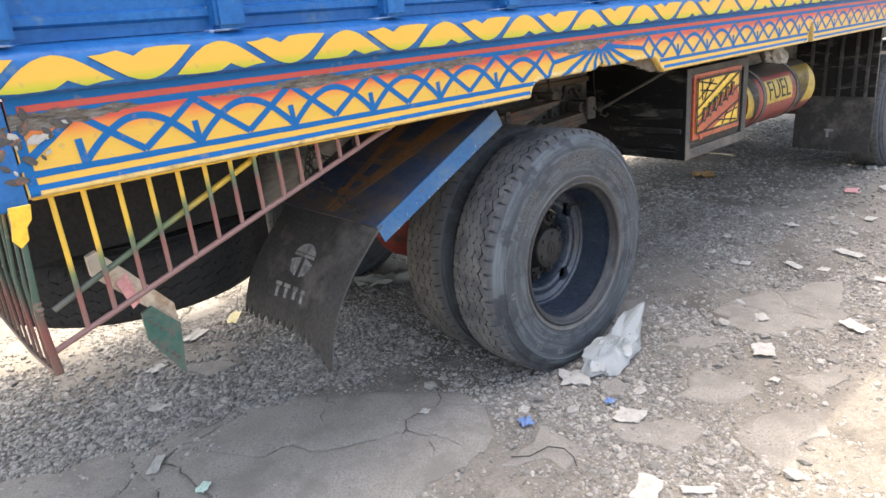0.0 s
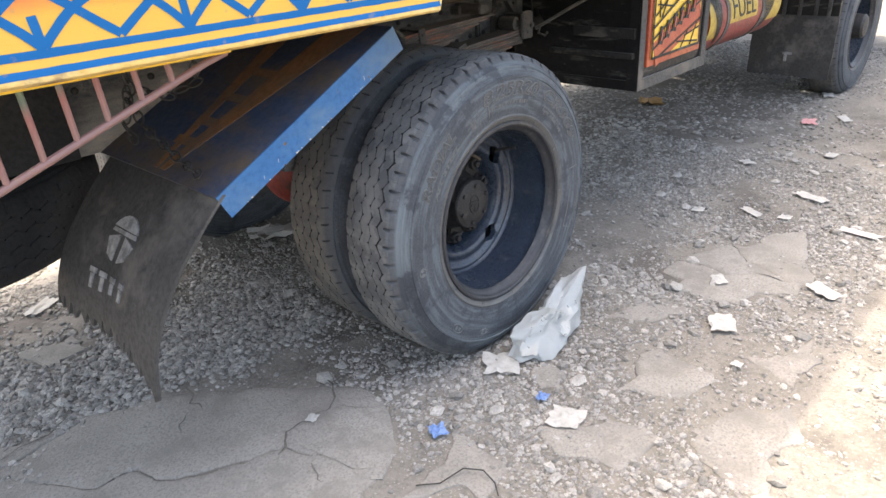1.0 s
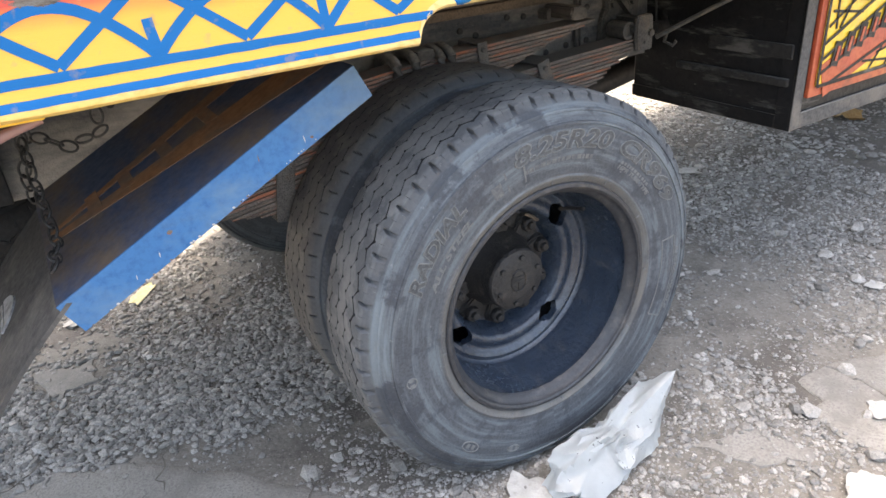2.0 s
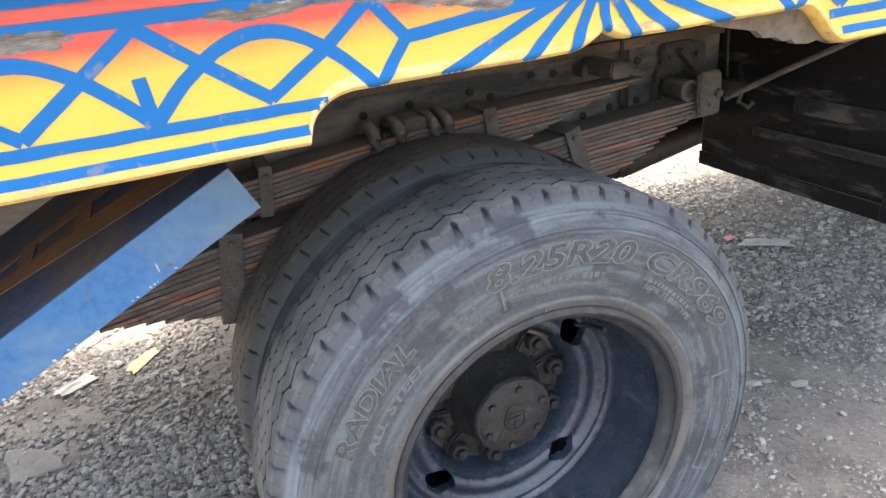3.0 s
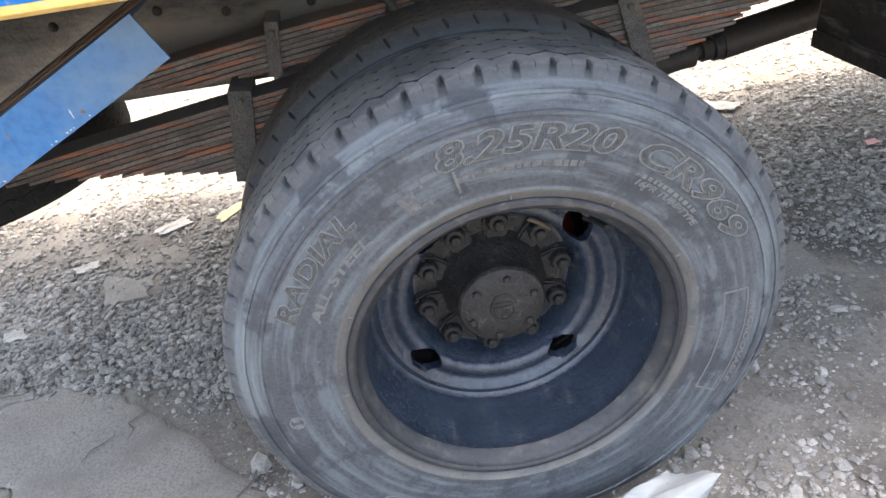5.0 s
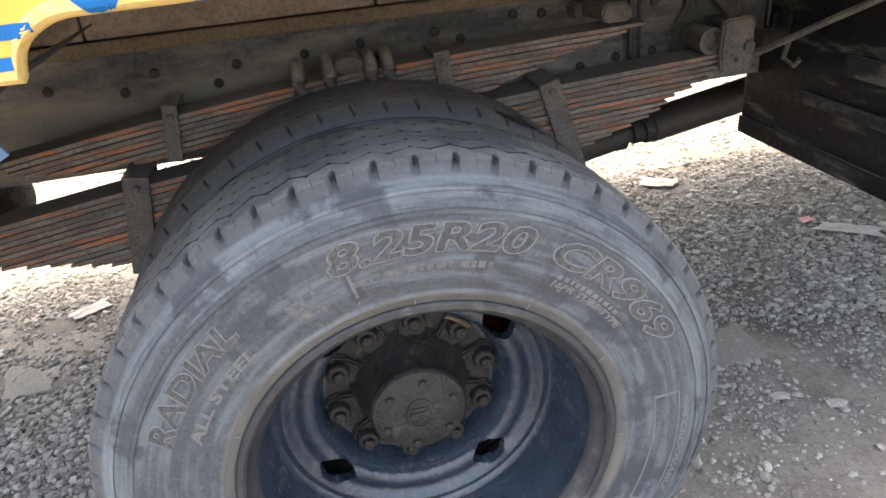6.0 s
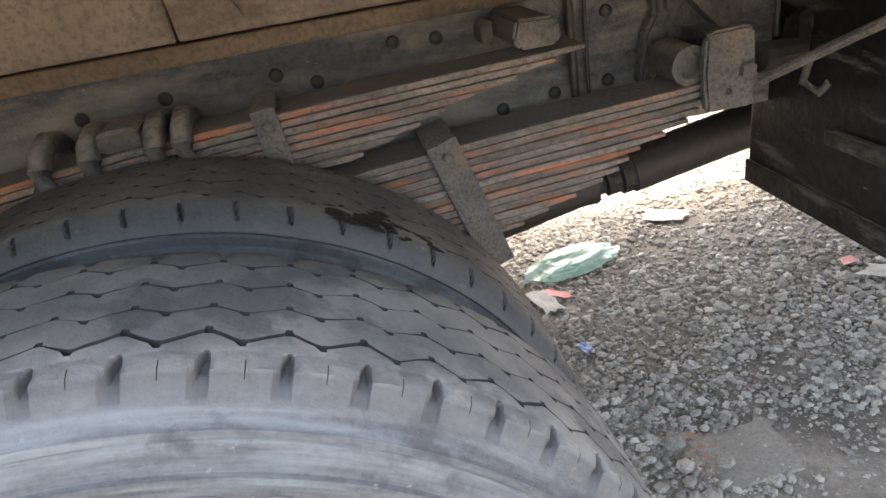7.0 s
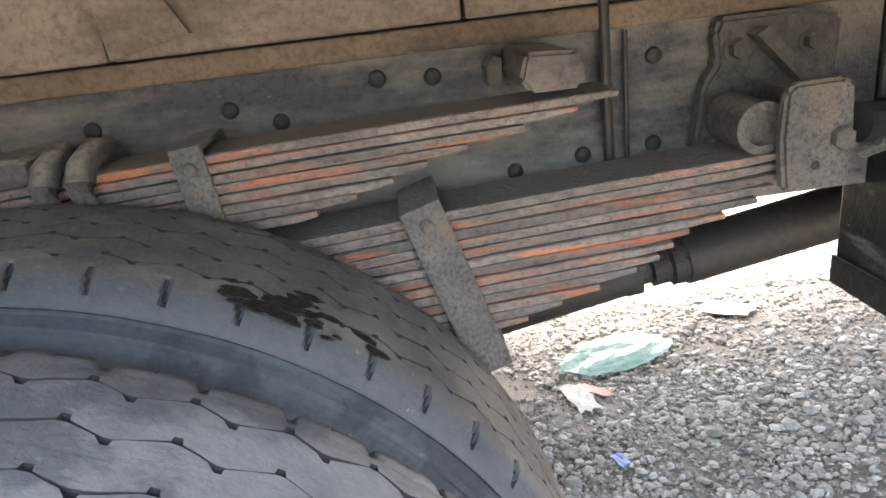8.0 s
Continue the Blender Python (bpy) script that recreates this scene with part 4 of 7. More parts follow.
            ring.append(bm.verts.new((rr * sa, y0 + yy, HUB_Z + rr * ca)))
        rings.append(ring)
    n = len(angs)
    for i, (a, b) in enumerate(zip(rings, rings[1:])):
        groove = isinstance(rows_y[i][2], tuple) and isinstance(rows_y[i + 1][2], tuple)
        shoulder_row = rows_y[i][2] == "n" and rows_y[i + 1][2] == "n"
        slit = blocky and shoulder_row and min(rows_y[i][0], rows_y[i + 1][0]) > 0.4763 and max(rows_y[i][0], rows_y[i + 1][0]) < 0.4845
        mid_y = (rows_y[i][1] + rows_y[i + 1][1]) / 2
        mid_y = 0.22 - mid_y if mid_y > 0.11 else mid_y
        cut = not blocky and shoulder_row and 0.0195 < mid_y < 0.036
        for k in range(n):
            j = (k + 1) % n
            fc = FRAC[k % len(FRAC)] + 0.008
            # Grooves, slits and ticks take near-black rubber in place of their own shade.
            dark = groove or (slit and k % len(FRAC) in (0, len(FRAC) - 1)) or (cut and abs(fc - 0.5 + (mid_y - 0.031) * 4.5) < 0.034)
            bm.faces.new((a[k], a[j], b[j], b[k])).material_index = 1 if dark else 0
    # settle the tread onto the ground
    for v in bm.verts:
        low = HUB_Z - 0.481
        if v.co.z < low:
            v.co.y += (0.012 if v.co.y > y0 + 0.11 else -0.012) * min(1, (low - v.co.z) / 0.006)
            v.co.z = low - (low - v.co.z) * 0.1
    return bm


def side_y(r):
    """How far the outer sidewall stands out at a radius."""
    t = [(0.302, -0.005), (0.312, -0.006), (0.335, -0.009), (0.36, -0.0125), (0.385, -0.0135), (0.41, -0.0125), (0.4215, -0.0105), (0.44, -0.003)]
    for (r0, y0), (r1, y1) in zip(t, t[1:]):
        if r <= r1:
            return y0 + (y1 - y0) * (r - r0) / (r1 - r0)
    return -0.003


def round_text(words, size, radius, angle, parent, y0, outline=0.0, material=None, wide=30.0, flip=False):
    """Lettering raised on the sidewall; angle in degrees from the top, clockwise as seen from outside."""
    me = text_mesh(words, size, outline, 0.0006)
    for v in me.vertices:
        v.co.x += 0.22 * v.co.y
    xs_ = [v.co.x for v in me.vertices]
    mid_x, stretch = (min(xs_) + max(xs_)) / 2, radians(wide) * radius / (max(xs_) - min(xs_))
    for v in me.vertices:
        v.co.x -= mid_x
    for v in me.vertices:
        r = radius + (-v.co.y if flip else v.co.y)
        a = radians(angle) + (-v.co.x if flip else v.co.x) * stretch / radius
        v.co = (r * math.sin(a), y0 + side_y(r) - 0.0006 - v.co.z, HUB_Z + r * math.cos(a))
    return mesh_part("lettering", me, material or M_RUBBER, parent)


def disc_mesh(y0):
    """The dished wheel disc with four hand holes, its edges turned back."""
    bm = bmesh.new()
    prof = [(0.246, 0.148), (0.2435, 0.1545), (0.239, 0.158), (0.233, 0.157), (0.2275, 0.1545), (0.222, 0.157), (0.2165, 0.163), (0.211, 0.167), (0.2055, 0.1675), (0.2, 0.165), (0.1945, 0.1615), (0.189, 0.1595), (0.1835, 0.1595), (0.178, 0.1615), (0.1735, 0.1655), (0.171, 0.17), (0.1695, 0.176), (0.166, 0.18), (0.161, 0.205), (0.155, 0.225), (0.08, 0.228)]
    segs = 120
    rings = [[bm.verts.new((r * math.sin(2 * math.pi * k / segs), y0 + y, HUB_Z + r * math.cos(2 * math.pi * k / segs))) for k in range(segs)] for r, y in prof]
    for a, b in zip(rings, rings[1:]):
        for k in range(segs):
            j = (k + 1) % segs
            bm.faces.new((a[k], a[j], b[j], b[k]))
    for deg in (-142, -52, 38, 128):
        c = Vector((0.196 * math.cos(radians(deg)), 0, HUB_Z + 0.196 * math.sin(radians(deg))))
        rad = Vector((math.cos(radians(deg)), 0, math.sin(radians(deg))))
        tan = Vector((-rad.z, 0, rad.x))

        def ell(p):
            d = Vector((p.x, 0, p.z)) - c
            return math.hypot(d.dot(rad) / 0.024, d.dot(tan) / 0.036)
        gone = [f for f in bm.faces if ell(f.calc_center_median()) < 1.0 and f.calc_center_median().y < y0 + 0.185]
        bmesh.ops.delete(bm, geom=gone, context="FACES")
        edge = [e for e in bm.edges if e.is_boundary and ell((e.verts[0].co + e.verts[1].co) / 2) < 1.7]
        for v in {v for e in edge for v in e.verts}:
            k = ell(v.co)
            d = Vector((v.co.x, 0, v.co.z)) - c
            v.co = Vector((c.x + d.x / k, v.co.y, c.z + d.z / k))
        ext = bmesh.ops.extrude_edge_only(bm, edges=edge)["geom"]
        for v in [g for g in ext if isinstance(g, bmesh.types.BMVert)]:
            v.co.y += 0.02
    bmesh.ops.recalc_face_normals(bm, faces=bm.faces)
    return bm


def wheel_at(y, outer):
    wheel = new("wheel")
    wheel.parent = truck
    tagged(wheel, "worn truck tyre on a black steel rim")
    tyre = part("tyre", tread_mesh(y, outer), M_RUBBER if outer else M_OLDRUBBER, wheel, smooth=True)
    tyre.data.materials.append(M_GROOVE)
    prof = [(0.286, 0.012), (0.2905, 0.004), (0.291, -0.002), (0.288, -0.006), (0.281, -0.0065), (0.2765, -0.003), (0.275, 0.004), (0.268, 0.012), (0.262, 0.018), (0.259, 0.026), (0.262, 0.032), (0.2605, 0.05), (0.258, 0.08), (0.2545, 0.11), (0.250, 0.135), (0.246, 0.148), (0.247, 0.152), (0.254, 0.2), (0.288, 0.212)]
    part("rim", lathe([(r, y + d) for r, d in prof[9:]], 128, at=(0, 0, HUB_Z)), M_RIM, wheel, smooth=True)
    part("rim_flange", lathe([(r, y + d) for r, d in prof[:10]], 128, at=(0, 0, HUB_Z)), M_LIP, wheel, smooth=True)
    part("disc", disc_mesh(y), M_RIM, wheel, smooth=True)
    return wheel, tyre


W_OUT, W_IN = 0.013, 0.284
wheel_o, tyre_o = wheel_at(W_OUT, True)
wheel_i, tyre_i = wheel_at(W_IN, False)
round_text("8.25R20", 0.053, 0.3895, 4.5, wheel_o, W_OUT, 0.0016, M_TEXT, 41)
round_text("CR969", 0.053, 0.3895, 47.7, wheel_o, W_OUT, 0.0016, M_TEXT, 37.5)
round_text("RADIAL", 0.044, 0.391, -51.5, wheel_o, W_OUT, 0.0014, M_TEXT, 31)
round_text("8.25R20", 0.053, 0.3895, 4.5, wheel_o, W_OUT, 0.0, M_HATCH, 40.6)
round_text("CR969", 0.053, 0.3895, 47.7, wheel_o, W_OUT, 0.0, M_HATCH, 37.1)
round_text("RADIAL", 0.044, 0.391, -51.5, wheel_o, W_OUT, 0.0, M_HATCH, 30.7)
round_text("ALL STEEL", 0.023, 0.3485, -51.5, wheel_o, W_OUT, 0.0, M_TEXT, 28)
round_text("16PR TUBE TYPE", 0.014, 0.345, 44.0, wheel_o, W_OUT, 0.0, M_TEXT, 23)
round_text("REGROOVABLE", 0.014, 0.402, 100.0, wheel_o, W_OUT, 0.0, M_TEXT, 26)


def side_strip(name, r0, r1, a0, a1, y0, material, lift=0.001, n=10):
    """A slightly raised piece of the sidewall between two radii and two angles."""
    bm = bmesh.new()
    rs = [r0 + (r1 - r0) * k / 2 for k in range(3)]
    g = [[bm.verts.new((r * math.sin(radians(a)), y0 + side_y(r) - lift, HUB_Z + r * math.cos(radians(a)))) for r in rs] for a in [a0 + (a1 - a0) * k / n for k in range(n + 1)]]
    for a, b in zip(g, g[1:]):
        for k in range(2):
            bm.faces.new((a[k], b[k], b[k + 1], a[k + 1]))
    ext = bmesh.ops.extrude_face_region(bm, geom=list(bm.faces))["geom"]
    bmesh.ops.translate(bm, vec=(0, lift + 0.0005, 0), verts=[v for v in ext if isinstance(v, bmesh.types.BMVert)])
    bmesh.ops.recalc_face_normals(bm, faces=bm.faces)
    return part(name, bm, material, wheel_o)


for a in range(-186, 174, 31):
    side_strip("mould_mark", 0.2945, 0.3055, a - 0.25, a + 0.25, W_OUT, M_TEXT, 0.0012, 1)
rnd = random.Random(5)
a = -13.0
while a < 18:
    w = rnd.uniform(1.0, 2.2)
    side_strip("worn_print", 0.346, 0.356, a, a + w, W_OUT, M_SCUFF, 0.0006, 3)
    a += w + 0.5
a = 33.0
while a < 52:
    w = rnd.uniform(0.8, 1.6)
    side_strip("worn_print", 0.3535, 0.3605, a, a + w, W_OUT, M_TEXT, 0.0008, 2)
    a += w + 0.6
side_strip("scuff", 0.336, 0.368, -26.5, -22.5, W_OUT, M_SCUFF, 0.0006, 4)
side_strip("scuff", 0.328, 0.418, -20.5, -19.8, W_OUT, M_SCUFF, 0.0006, 2)
side_strip("scuff", 0.33, 0.368, -13.0, -12.3, W_OUT, M_SCUFF, 0.0006, 2)
for r in (0.352, 0.392):
    side_strip("mould_frame", r - 0.0012, r + 0.0012, 82, 116, W_OUT, M_TEXT, 0.0012, 16)
for a0 in (82, 116):
    side_strip("mould_frame", 0.352, 0.392, a0 - 0.3, a0 + 0.3, W_OUT, M_TEXT, 0.0012, 2)


def oval_badge(ang, rad, a, b):
    """A raised oval ring moulded on the sidewall."""
    pts = []
    for k in range(25):
        t = 2 * math.pi * k / 24
        r, an = rad + b * math.sin(t), radians(ang) + a * math.cos(t) / rad
        pts.append((r * math.sin(an), W_OUT + side_y(r), HUB_Z + r * math.cos(an)))
    part("oval_badge", tube(pts, 0.0018, 6), M_TEXT, wheel_o)
    side_strip("oval_badge", rad - 0.006, rad + 0.006, ang - 2, ang - 0.6, W_OUT, M_TEXT, 0.001, 2)
    side_strip("oval_badge", rad - 0.006, rad + 0.006, ang + 0.4, ang + 2, W_OUT, M_TEXT, 0.001, 2)


oval_badge(-139, 0.393, 0.026, 0.013)
oval_badge(-97, 0.391, 0.012, 0.012)
oval_badge(-160, 0.393, 0.018, 0.009)

# hub, cap and wheel nuts
hub = group_part("hub", "greasy brown wheel hub")
part("barrel", lathe([(0.16, 0.245), (0.155, 0.2385), (0.11, 0.236), (0.104, 0.226), (0.098, 0.212), (0.092, 0.2), (0.086, 0.185), (0.083, 0.158), (0.0832, 0.152)], 48, at=(0, 0, HUB_Z)), M_HUB, hub, smooth=True)
cap = part("cap", lathe([(0.0833, 0.157), (0.082, 0.148), (0.0785, 0.1435), (0.072, 0.142), (0.068, 0.139), (0.04, 0.1375), (0.001, 0.137)], 48, at=(0, 0, HUB_Z)), M_HUB, hub, smooth=True)
hexa = lambda r, y0, y1: lathe([(r, y1), (r, y0 + 0.002), (r - 0.002, y0), (0.0005, y0)], 6)
for k in range(6):
    a = radians(20 + 60 * k)
    part("cap_bolt", hexa(0.0075, 0.132, 0.146), M_HUB, hub).matrix_basis = pose(0.062 * math.cos(a), 0, HUB_Z + 0.062 * math.sin(a))
bm = tube([(0.022 * math.cos(2 * math.pi * k / 28), 0.137, HUB_Z + 0.029 * math.sin(2 * math.pi * k / 28)) for k in range(29)], 0.0032, 8)
part("badge_ring", bm, M_HUB, hub)
for z0, z1, w in ((0.008, 0.013, 0.014), (-0.002, 0.003, 0.017)):
    part("badge_bar", box((-w, 0.1345, HUB_Z + z0), (w, 0.1385, HUB_Z + z1), bevel=0.001), M_HUB, hub)
part("badge_bar", box((-0.003, 0.1347, HUB_Z - 0.024), (0.003, 0.1387, HUB_Z - 0.0025), bevel=0.001), M_HUB, hub)
for k in range(10):
    a = radians(11 + 36 * k)
    x, z = 0.136 * math.cos(a), HUB_Z + 0.136 * math.sin(a)
    b = lathe([(0.029, 0.244), (0.028, 0.234), (0.0245, 0.229), (0.0215, 0.227), (0.0205, 0.212), (0.018, 0.207), (0.011, 0.2065)], 9)
    lathe([(0.0105, 0.215), (0.0105, 0.197), (0.008, 0.195), (0.0005, 0.195)], 12, bm=b)
    part("wheel_nut", b, M_HUB, hub).matrix_basis = pose(x, 0, z)
for k in range(10):
    a = radians(11 + 36 * k)
    b = prism([(0.084, -0.016), (0.125, -0.026), (0.155, -0.02), (0.155, 0.02), (0.125, 0.026), (0.084, 0.016)], 0.222, 0.2355)
    bmesh.ops.bevel(b, geom=list(b.edges), offset=0.004, segments=2, affect="EDGES")
    part("boss", b, M_HUB, hub, smooth=True).matrix_basis = Matrix.Translation((0, 0, HUB_Z)) @ Matrix.Rotation(-a, 4, "Y")
b = lathe([(0.1605, 0.2), (0.1585, 0.196), (0.152, 0.2), (0.1525, 0.212)], 96, at=(0, 0, HUB_Z))
bmesh.ops.delete(b, geom=[f for f in b.faces if not 0.5 < math.atan2(f.calc_center_median().x, f.calc_center_median().z - HUB_Z) + 0.06 * noise.noise(f.calc_center_median() * 60) < 0.78], context="FACES")
part("chipped_rim", b, M_BOARD, hub, "pale chipped paint", smooth=True)
part("valve", tube([(0.17, 0.185, HUB_Z + 0.13), (0.18, 0.15, HUB_Z + 0.14), (0.185, 0.11, HUB_Z + 0.15)], 0.005, 8), M_HUB, wheel_o, smooth=True)

# tar smear on the inner tyre
rnd = random.Random(11)
for k in range(40):
    a = radians(rnd.gauss(31.0, 3.0))
    y = W_IN + 0.022 + abs(rnd.gauss(0.016, 0.016))
    s = rnd.uniform(0.003, 0.011)
    b = bmesh.new()
    bmesh.ops.create_icosphere(b, subdivisions=1, radius=1)
    for v in b.verts:
        v.co *= 1 + 0.5 * noise.noise(v.co * 2 + Vector((k, 0, 0)))
        v.co = Vector((v.co.x * s * 1.4, v.co.y * s * 0.7, v.co.z * 0.0015))
    part("tar_spot", b, M_TAR, wheel_i).matrix_basis = Matrix.Translation((0.4855 * math.sin(a), y, HUB_Z + 0.4855 * math.cos(a))) @ Matrix.Rotation(a, 4, "Y")

# far wheels, front wheels and axle
def plain_wheel(x, y, label):
    w = new("wheel")
    w.parent = truck
    tagged(w, label)
    ty = new("tyre", tyre_i.data)
    ty.parent = w
    ty.matrix_basis = pose(x, y - W_IN, 0)
    for ch in wheel_i.children:
        if ch.name.startswith(("rim", "disc")):
            o = new(ch.name.split(".")[0], ch.data)
            o.parent = w
            o.matrix_basis = pose(x, y - W_IN, 0)
    return w


plain_wheel(0, 1.575, "worn truck tyre on a black steel rim")
plain_wheel(0, 1.846, "worn truck tyre on a black steel rim")
fw = plain_wheel(4.2, 0.06, "front truck tyre on a steel rim")
part("hub", lathe([(0.15, 0.27), (0.13, 0.2), (0.09, 0.16), (0.085, 0.05), (0.07, 0.035), (0.001, 0.03)], 32, at=(4.2, 0.0, HUB_Z)), M_CHAIN, fw, smooth=True)
for k in range(8):
    a = 2 * math.pi * k / 8
    part("nut", hexa(0.018, 0.14, 0.2), M_CHAIN, fw).matrix_basis = pose(4.2 + 0.12 * math.cos(a), 0, HUB_Z + 0.12 * math.sin(a))
plain_wheel(4.2, 1.82, "front truck tyre on a steel rim")
axle = group_part("axle", "red-brown rear axle housing")
part("beam", tube([(0, 0.5, HUB_Z), (0, 0.75, HUB_Z), (0, 1.3, HUB_Z), (0, 1.58, HUB_Z)], [0.055, 0.07, 0.07, 0.055], 20), M_FRAME, axle, smooth=True)
part("differential", lathe([(0.001, 0.86), (0.08, 0.87), (0.16, 0.92), (0.2, 1.0), (0.2, 1.08), (0.16, 1.16), (0.08, 1.21), (0.001, 1.22)], 32, at=(0, 0, HUB_Z)), M_TANKRED, axle, smooth=True)
part("brake_drum", lathe([(0.001, 0.3), (0.15, 0.3), (0.2, 0.33), (0.205, 0.48), (0.19, 0.5), (0.001, 0.5)], 40, at=(0, 0, HUB_Z)), M_TANKRED, axle, smooth=True)
shaft = group_part("propeller_shaft", "black propeller shaft with a rusty joint")
part("tube", tube([(0.80, 0.9, 0.606), (1.3, 0.9, 0.69), (2.2, 0.95, 0.82)], 0.046, 24), M_SHAFT, shaft, smooth=True)
part("joint", tube([(0.715, 0.9, 0.592), (0.74, 0.9, 0.596), (0.744, 0.9, 0.597), (0.772, 0.9, 0.601), (0.776, 0.9, 0.602), (0.802, 0.9, 0.606)], [0.026, 0.026, 0.034, 0.034, 0.041, 0.042], 20), M_HUB, shaft, smooth=True)
part("yoke", tube([(0.2, 1.0, 0.47), (0.6, 0.92, 0.565), (0.69, 0.9, 0.588), (0.72, 0.9, 0.593)], [0.06, 0.04, 0.036, 0.04], 16), M_SHAFT, shaft, smooth=True)


# ---- springs ----
def leaf_pack(name, top, ends, thick, y0, y1, label, eye=None):
    """Steel leaves under one another; top(x): the height of the pack's top; ends: (rear x, front x) of each leaf."""
    pack = new(name)
    pack.parent = truck
    tagged(pack, label)
    for i, (xa, xb) in enumerate(ends):
        n = 30
        bm = bmesh.new()
        rows__ = []
        for k in range(n + 1):
            x = xa + (xb - xa) * k / n
            z = top(x) - i * (thick + 0.0002) + 0.0007 * noise.noise((x * 14, i * 3.1, 0))
            d = 0.0012
            tip = 0.55 if k in (0, n) else 0.86
            yj = 0.0012 * math.sin(i * 2.3) + 0.0016 * noise.noise((x * 22, i * 5.7, 2))
            sec = [(y0 + yj, z - d), (y0 + yj + d, z), (y1 + yj - d, z), (y1 + yj, z - d), (y1 + yj, z - thick * tip + d), (y1 + yj - d, z - thick * tip), (y0 + yj + d, z - thick * tip), (y0 + yj, z - thick * tip + d)]
            rows__.append([bm.verts.new((x, yy, zz)) for yy, zz in sec])
        for a, b in zip(rows__, rows__[1:]):
            for k in range(8):
                bm.faces.new((a[k], b[k], b[(k + 1) % 8], a[(k + 1) % 8]))
        bm.faces.new(rows__[0][::-1])
        bm.faces.new(rows__[-1])
        bmesh.ops.recalc_face_normals(bm, faces=bm.faces)
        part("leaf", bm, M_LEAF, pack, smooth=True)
    return pack


def main_top(x):
    return 0.838 + 0.095 * x - 0.045 * x * x if x > 0 else 0.838 + 0.082 * x - 0.045 * x * x


def helper_top(x):
    return 0.946 + 0.052 * x - 0.03 * x * x if x > 0 else 0.946 + 0.075 * x - 0.06 * x * x


SP0, SP1 = 0.495, 0.575
main_ends = [(-0.95, 0.735), (-0.93, 0.738), (-0.87, 0.725), (-0.80, 0.70), (-0.74, 0.64), (-0.68, 0.615), (-0.62, 0.594), (-0.57, 0.536), (-0.52, 0.478), (-0.47, 0.43)]


def finer(ends, count):
    """The same stepped ends spread over more leaves."""
    out = []
    for k in range(count):
        f = k * (len(ends) - 1) / (count - 1)
        i = min(int(f), len(ends) - 2)
        out.append(tuple(ends[i][q] + (ends[i + 1][q] - ends[i][q]) * (f - i) for q in (0, 1)))
    return out


main = leaf_pack("main_spring", main_top, finer(main_ends, 14), 0.0106, SP0, SP1, "rusty stack of long steel spring leaves")
help_ends = [(-0.66, 0.565), (-0.63, 0.51), (-0.6, 0.425), (-0.55, 0.371), (-0.48, 0.323), (-0.24, 0.267)]
helper = leaf_pack("helper_spring", helper_top, finer(help_ends, 8), 0.0099, SP0, SP1 - 0.005, "rusty short helper stack of spring leaves")


def clip(name, x, top, bottom, parent, w=0.036, lean=0.0, label=""):
    """A flat steel strap round a spring pack."""
    bm = bmesh.new()
    loops = []
    for grow in (0.0, 0.0065):
        ring = [(SP0 - 0.0025 - grow, bottom - grow), (SP0 - 0.0025 - grow, top + grow), (SP1 + 0.003 + grow, top + grow), (SP1 + 0.003 + grow, bottom - grow)]
        for xx in (-w / 2, w / 2):
            loops.append([bm.verts.new((xx, yy, zz)) for yy, zz in ring])
    for a_, b_ in ((0, 1), (2, 3), (0, 2), (1, 3)):
        for k in range(4):
            bm.faces.new((loops[a_][k], loops[a_][(k + 1) % 4], loops[b_][(k + 1) % 4], loops[b_][k]))
    bmesh.ops.recalc_face_normals(bm, faces=bm.faces)
    bmesh.ops.bevel(bm, geom=list(bm.edges), offset=0.0012, segments=1, affect="EDGES")
    b = lathe([(0.007, 0.004), (0.007, -0.005), (0.004, -0.007), (0.0005, -0.007)], 10, bm=None)
    ob = part(name, bm, M_CRUST, parent, label)
    ob.matrix_basis = Matrix.Translation((x, 0, 0)) @ Matrix.Translation((0, 0, top)) @ Matrix.Rotation(lean, 4, "Y") @ Matrix.Translation((0, 0, -top))
    bo = part("clip_bolt", b, M_FRAME, parent, smooth=True)
    bo.matrix_basis = ob.matrix_basis @ pose(0, SP0 - 0.008, top - 0.014)
    return ob


clip("strap", 0.366, 0.873, 0.688, main, 0.042, radians(-17), "broad dusty steel strap")
clip("strap", -0.416, 0.812, 0.632, main, 0.046, radians(10), "broad dusty steel strap")
clip("strap", 0.160, 0.958, 0.885, helper, 0.03, radians(-6))
clip("strap", -0.326, 0.93, 0.842, helper, 0.026, radians(8))
for x in (-0.10, -0.045, 0.03, 0.062):
    pts = [(x, SP0 - 0.012, 0.44), (x, SP0 - 0.012, 0.925)] + [(x, 0.535 - 0.052 * math.cos(t), 0.935 + 0.03 * math.sin(t)) for t in (0.3, 0.8, 1.57, 2.3, 2.8)] + [(x, SP1 + 0.012, 0.925), (x, SP1 + 0.012, 0.44)]
    part("u_bolt", tube(pts, 0.0135, 12), M_FRAME, main, smooth=True)
part("saddle", box((-0.036, SP0 - 0.006, 0.944), (0.02, SP1 + 0.003, 0.972), bevel=0.012), M_FRAME, main)
part("saddle", box((-0.085, SP0 - 0.003, 0.53), (0.085, SP1 + 0.003, 0.68), bevel=0.01), M_FRAME, main)

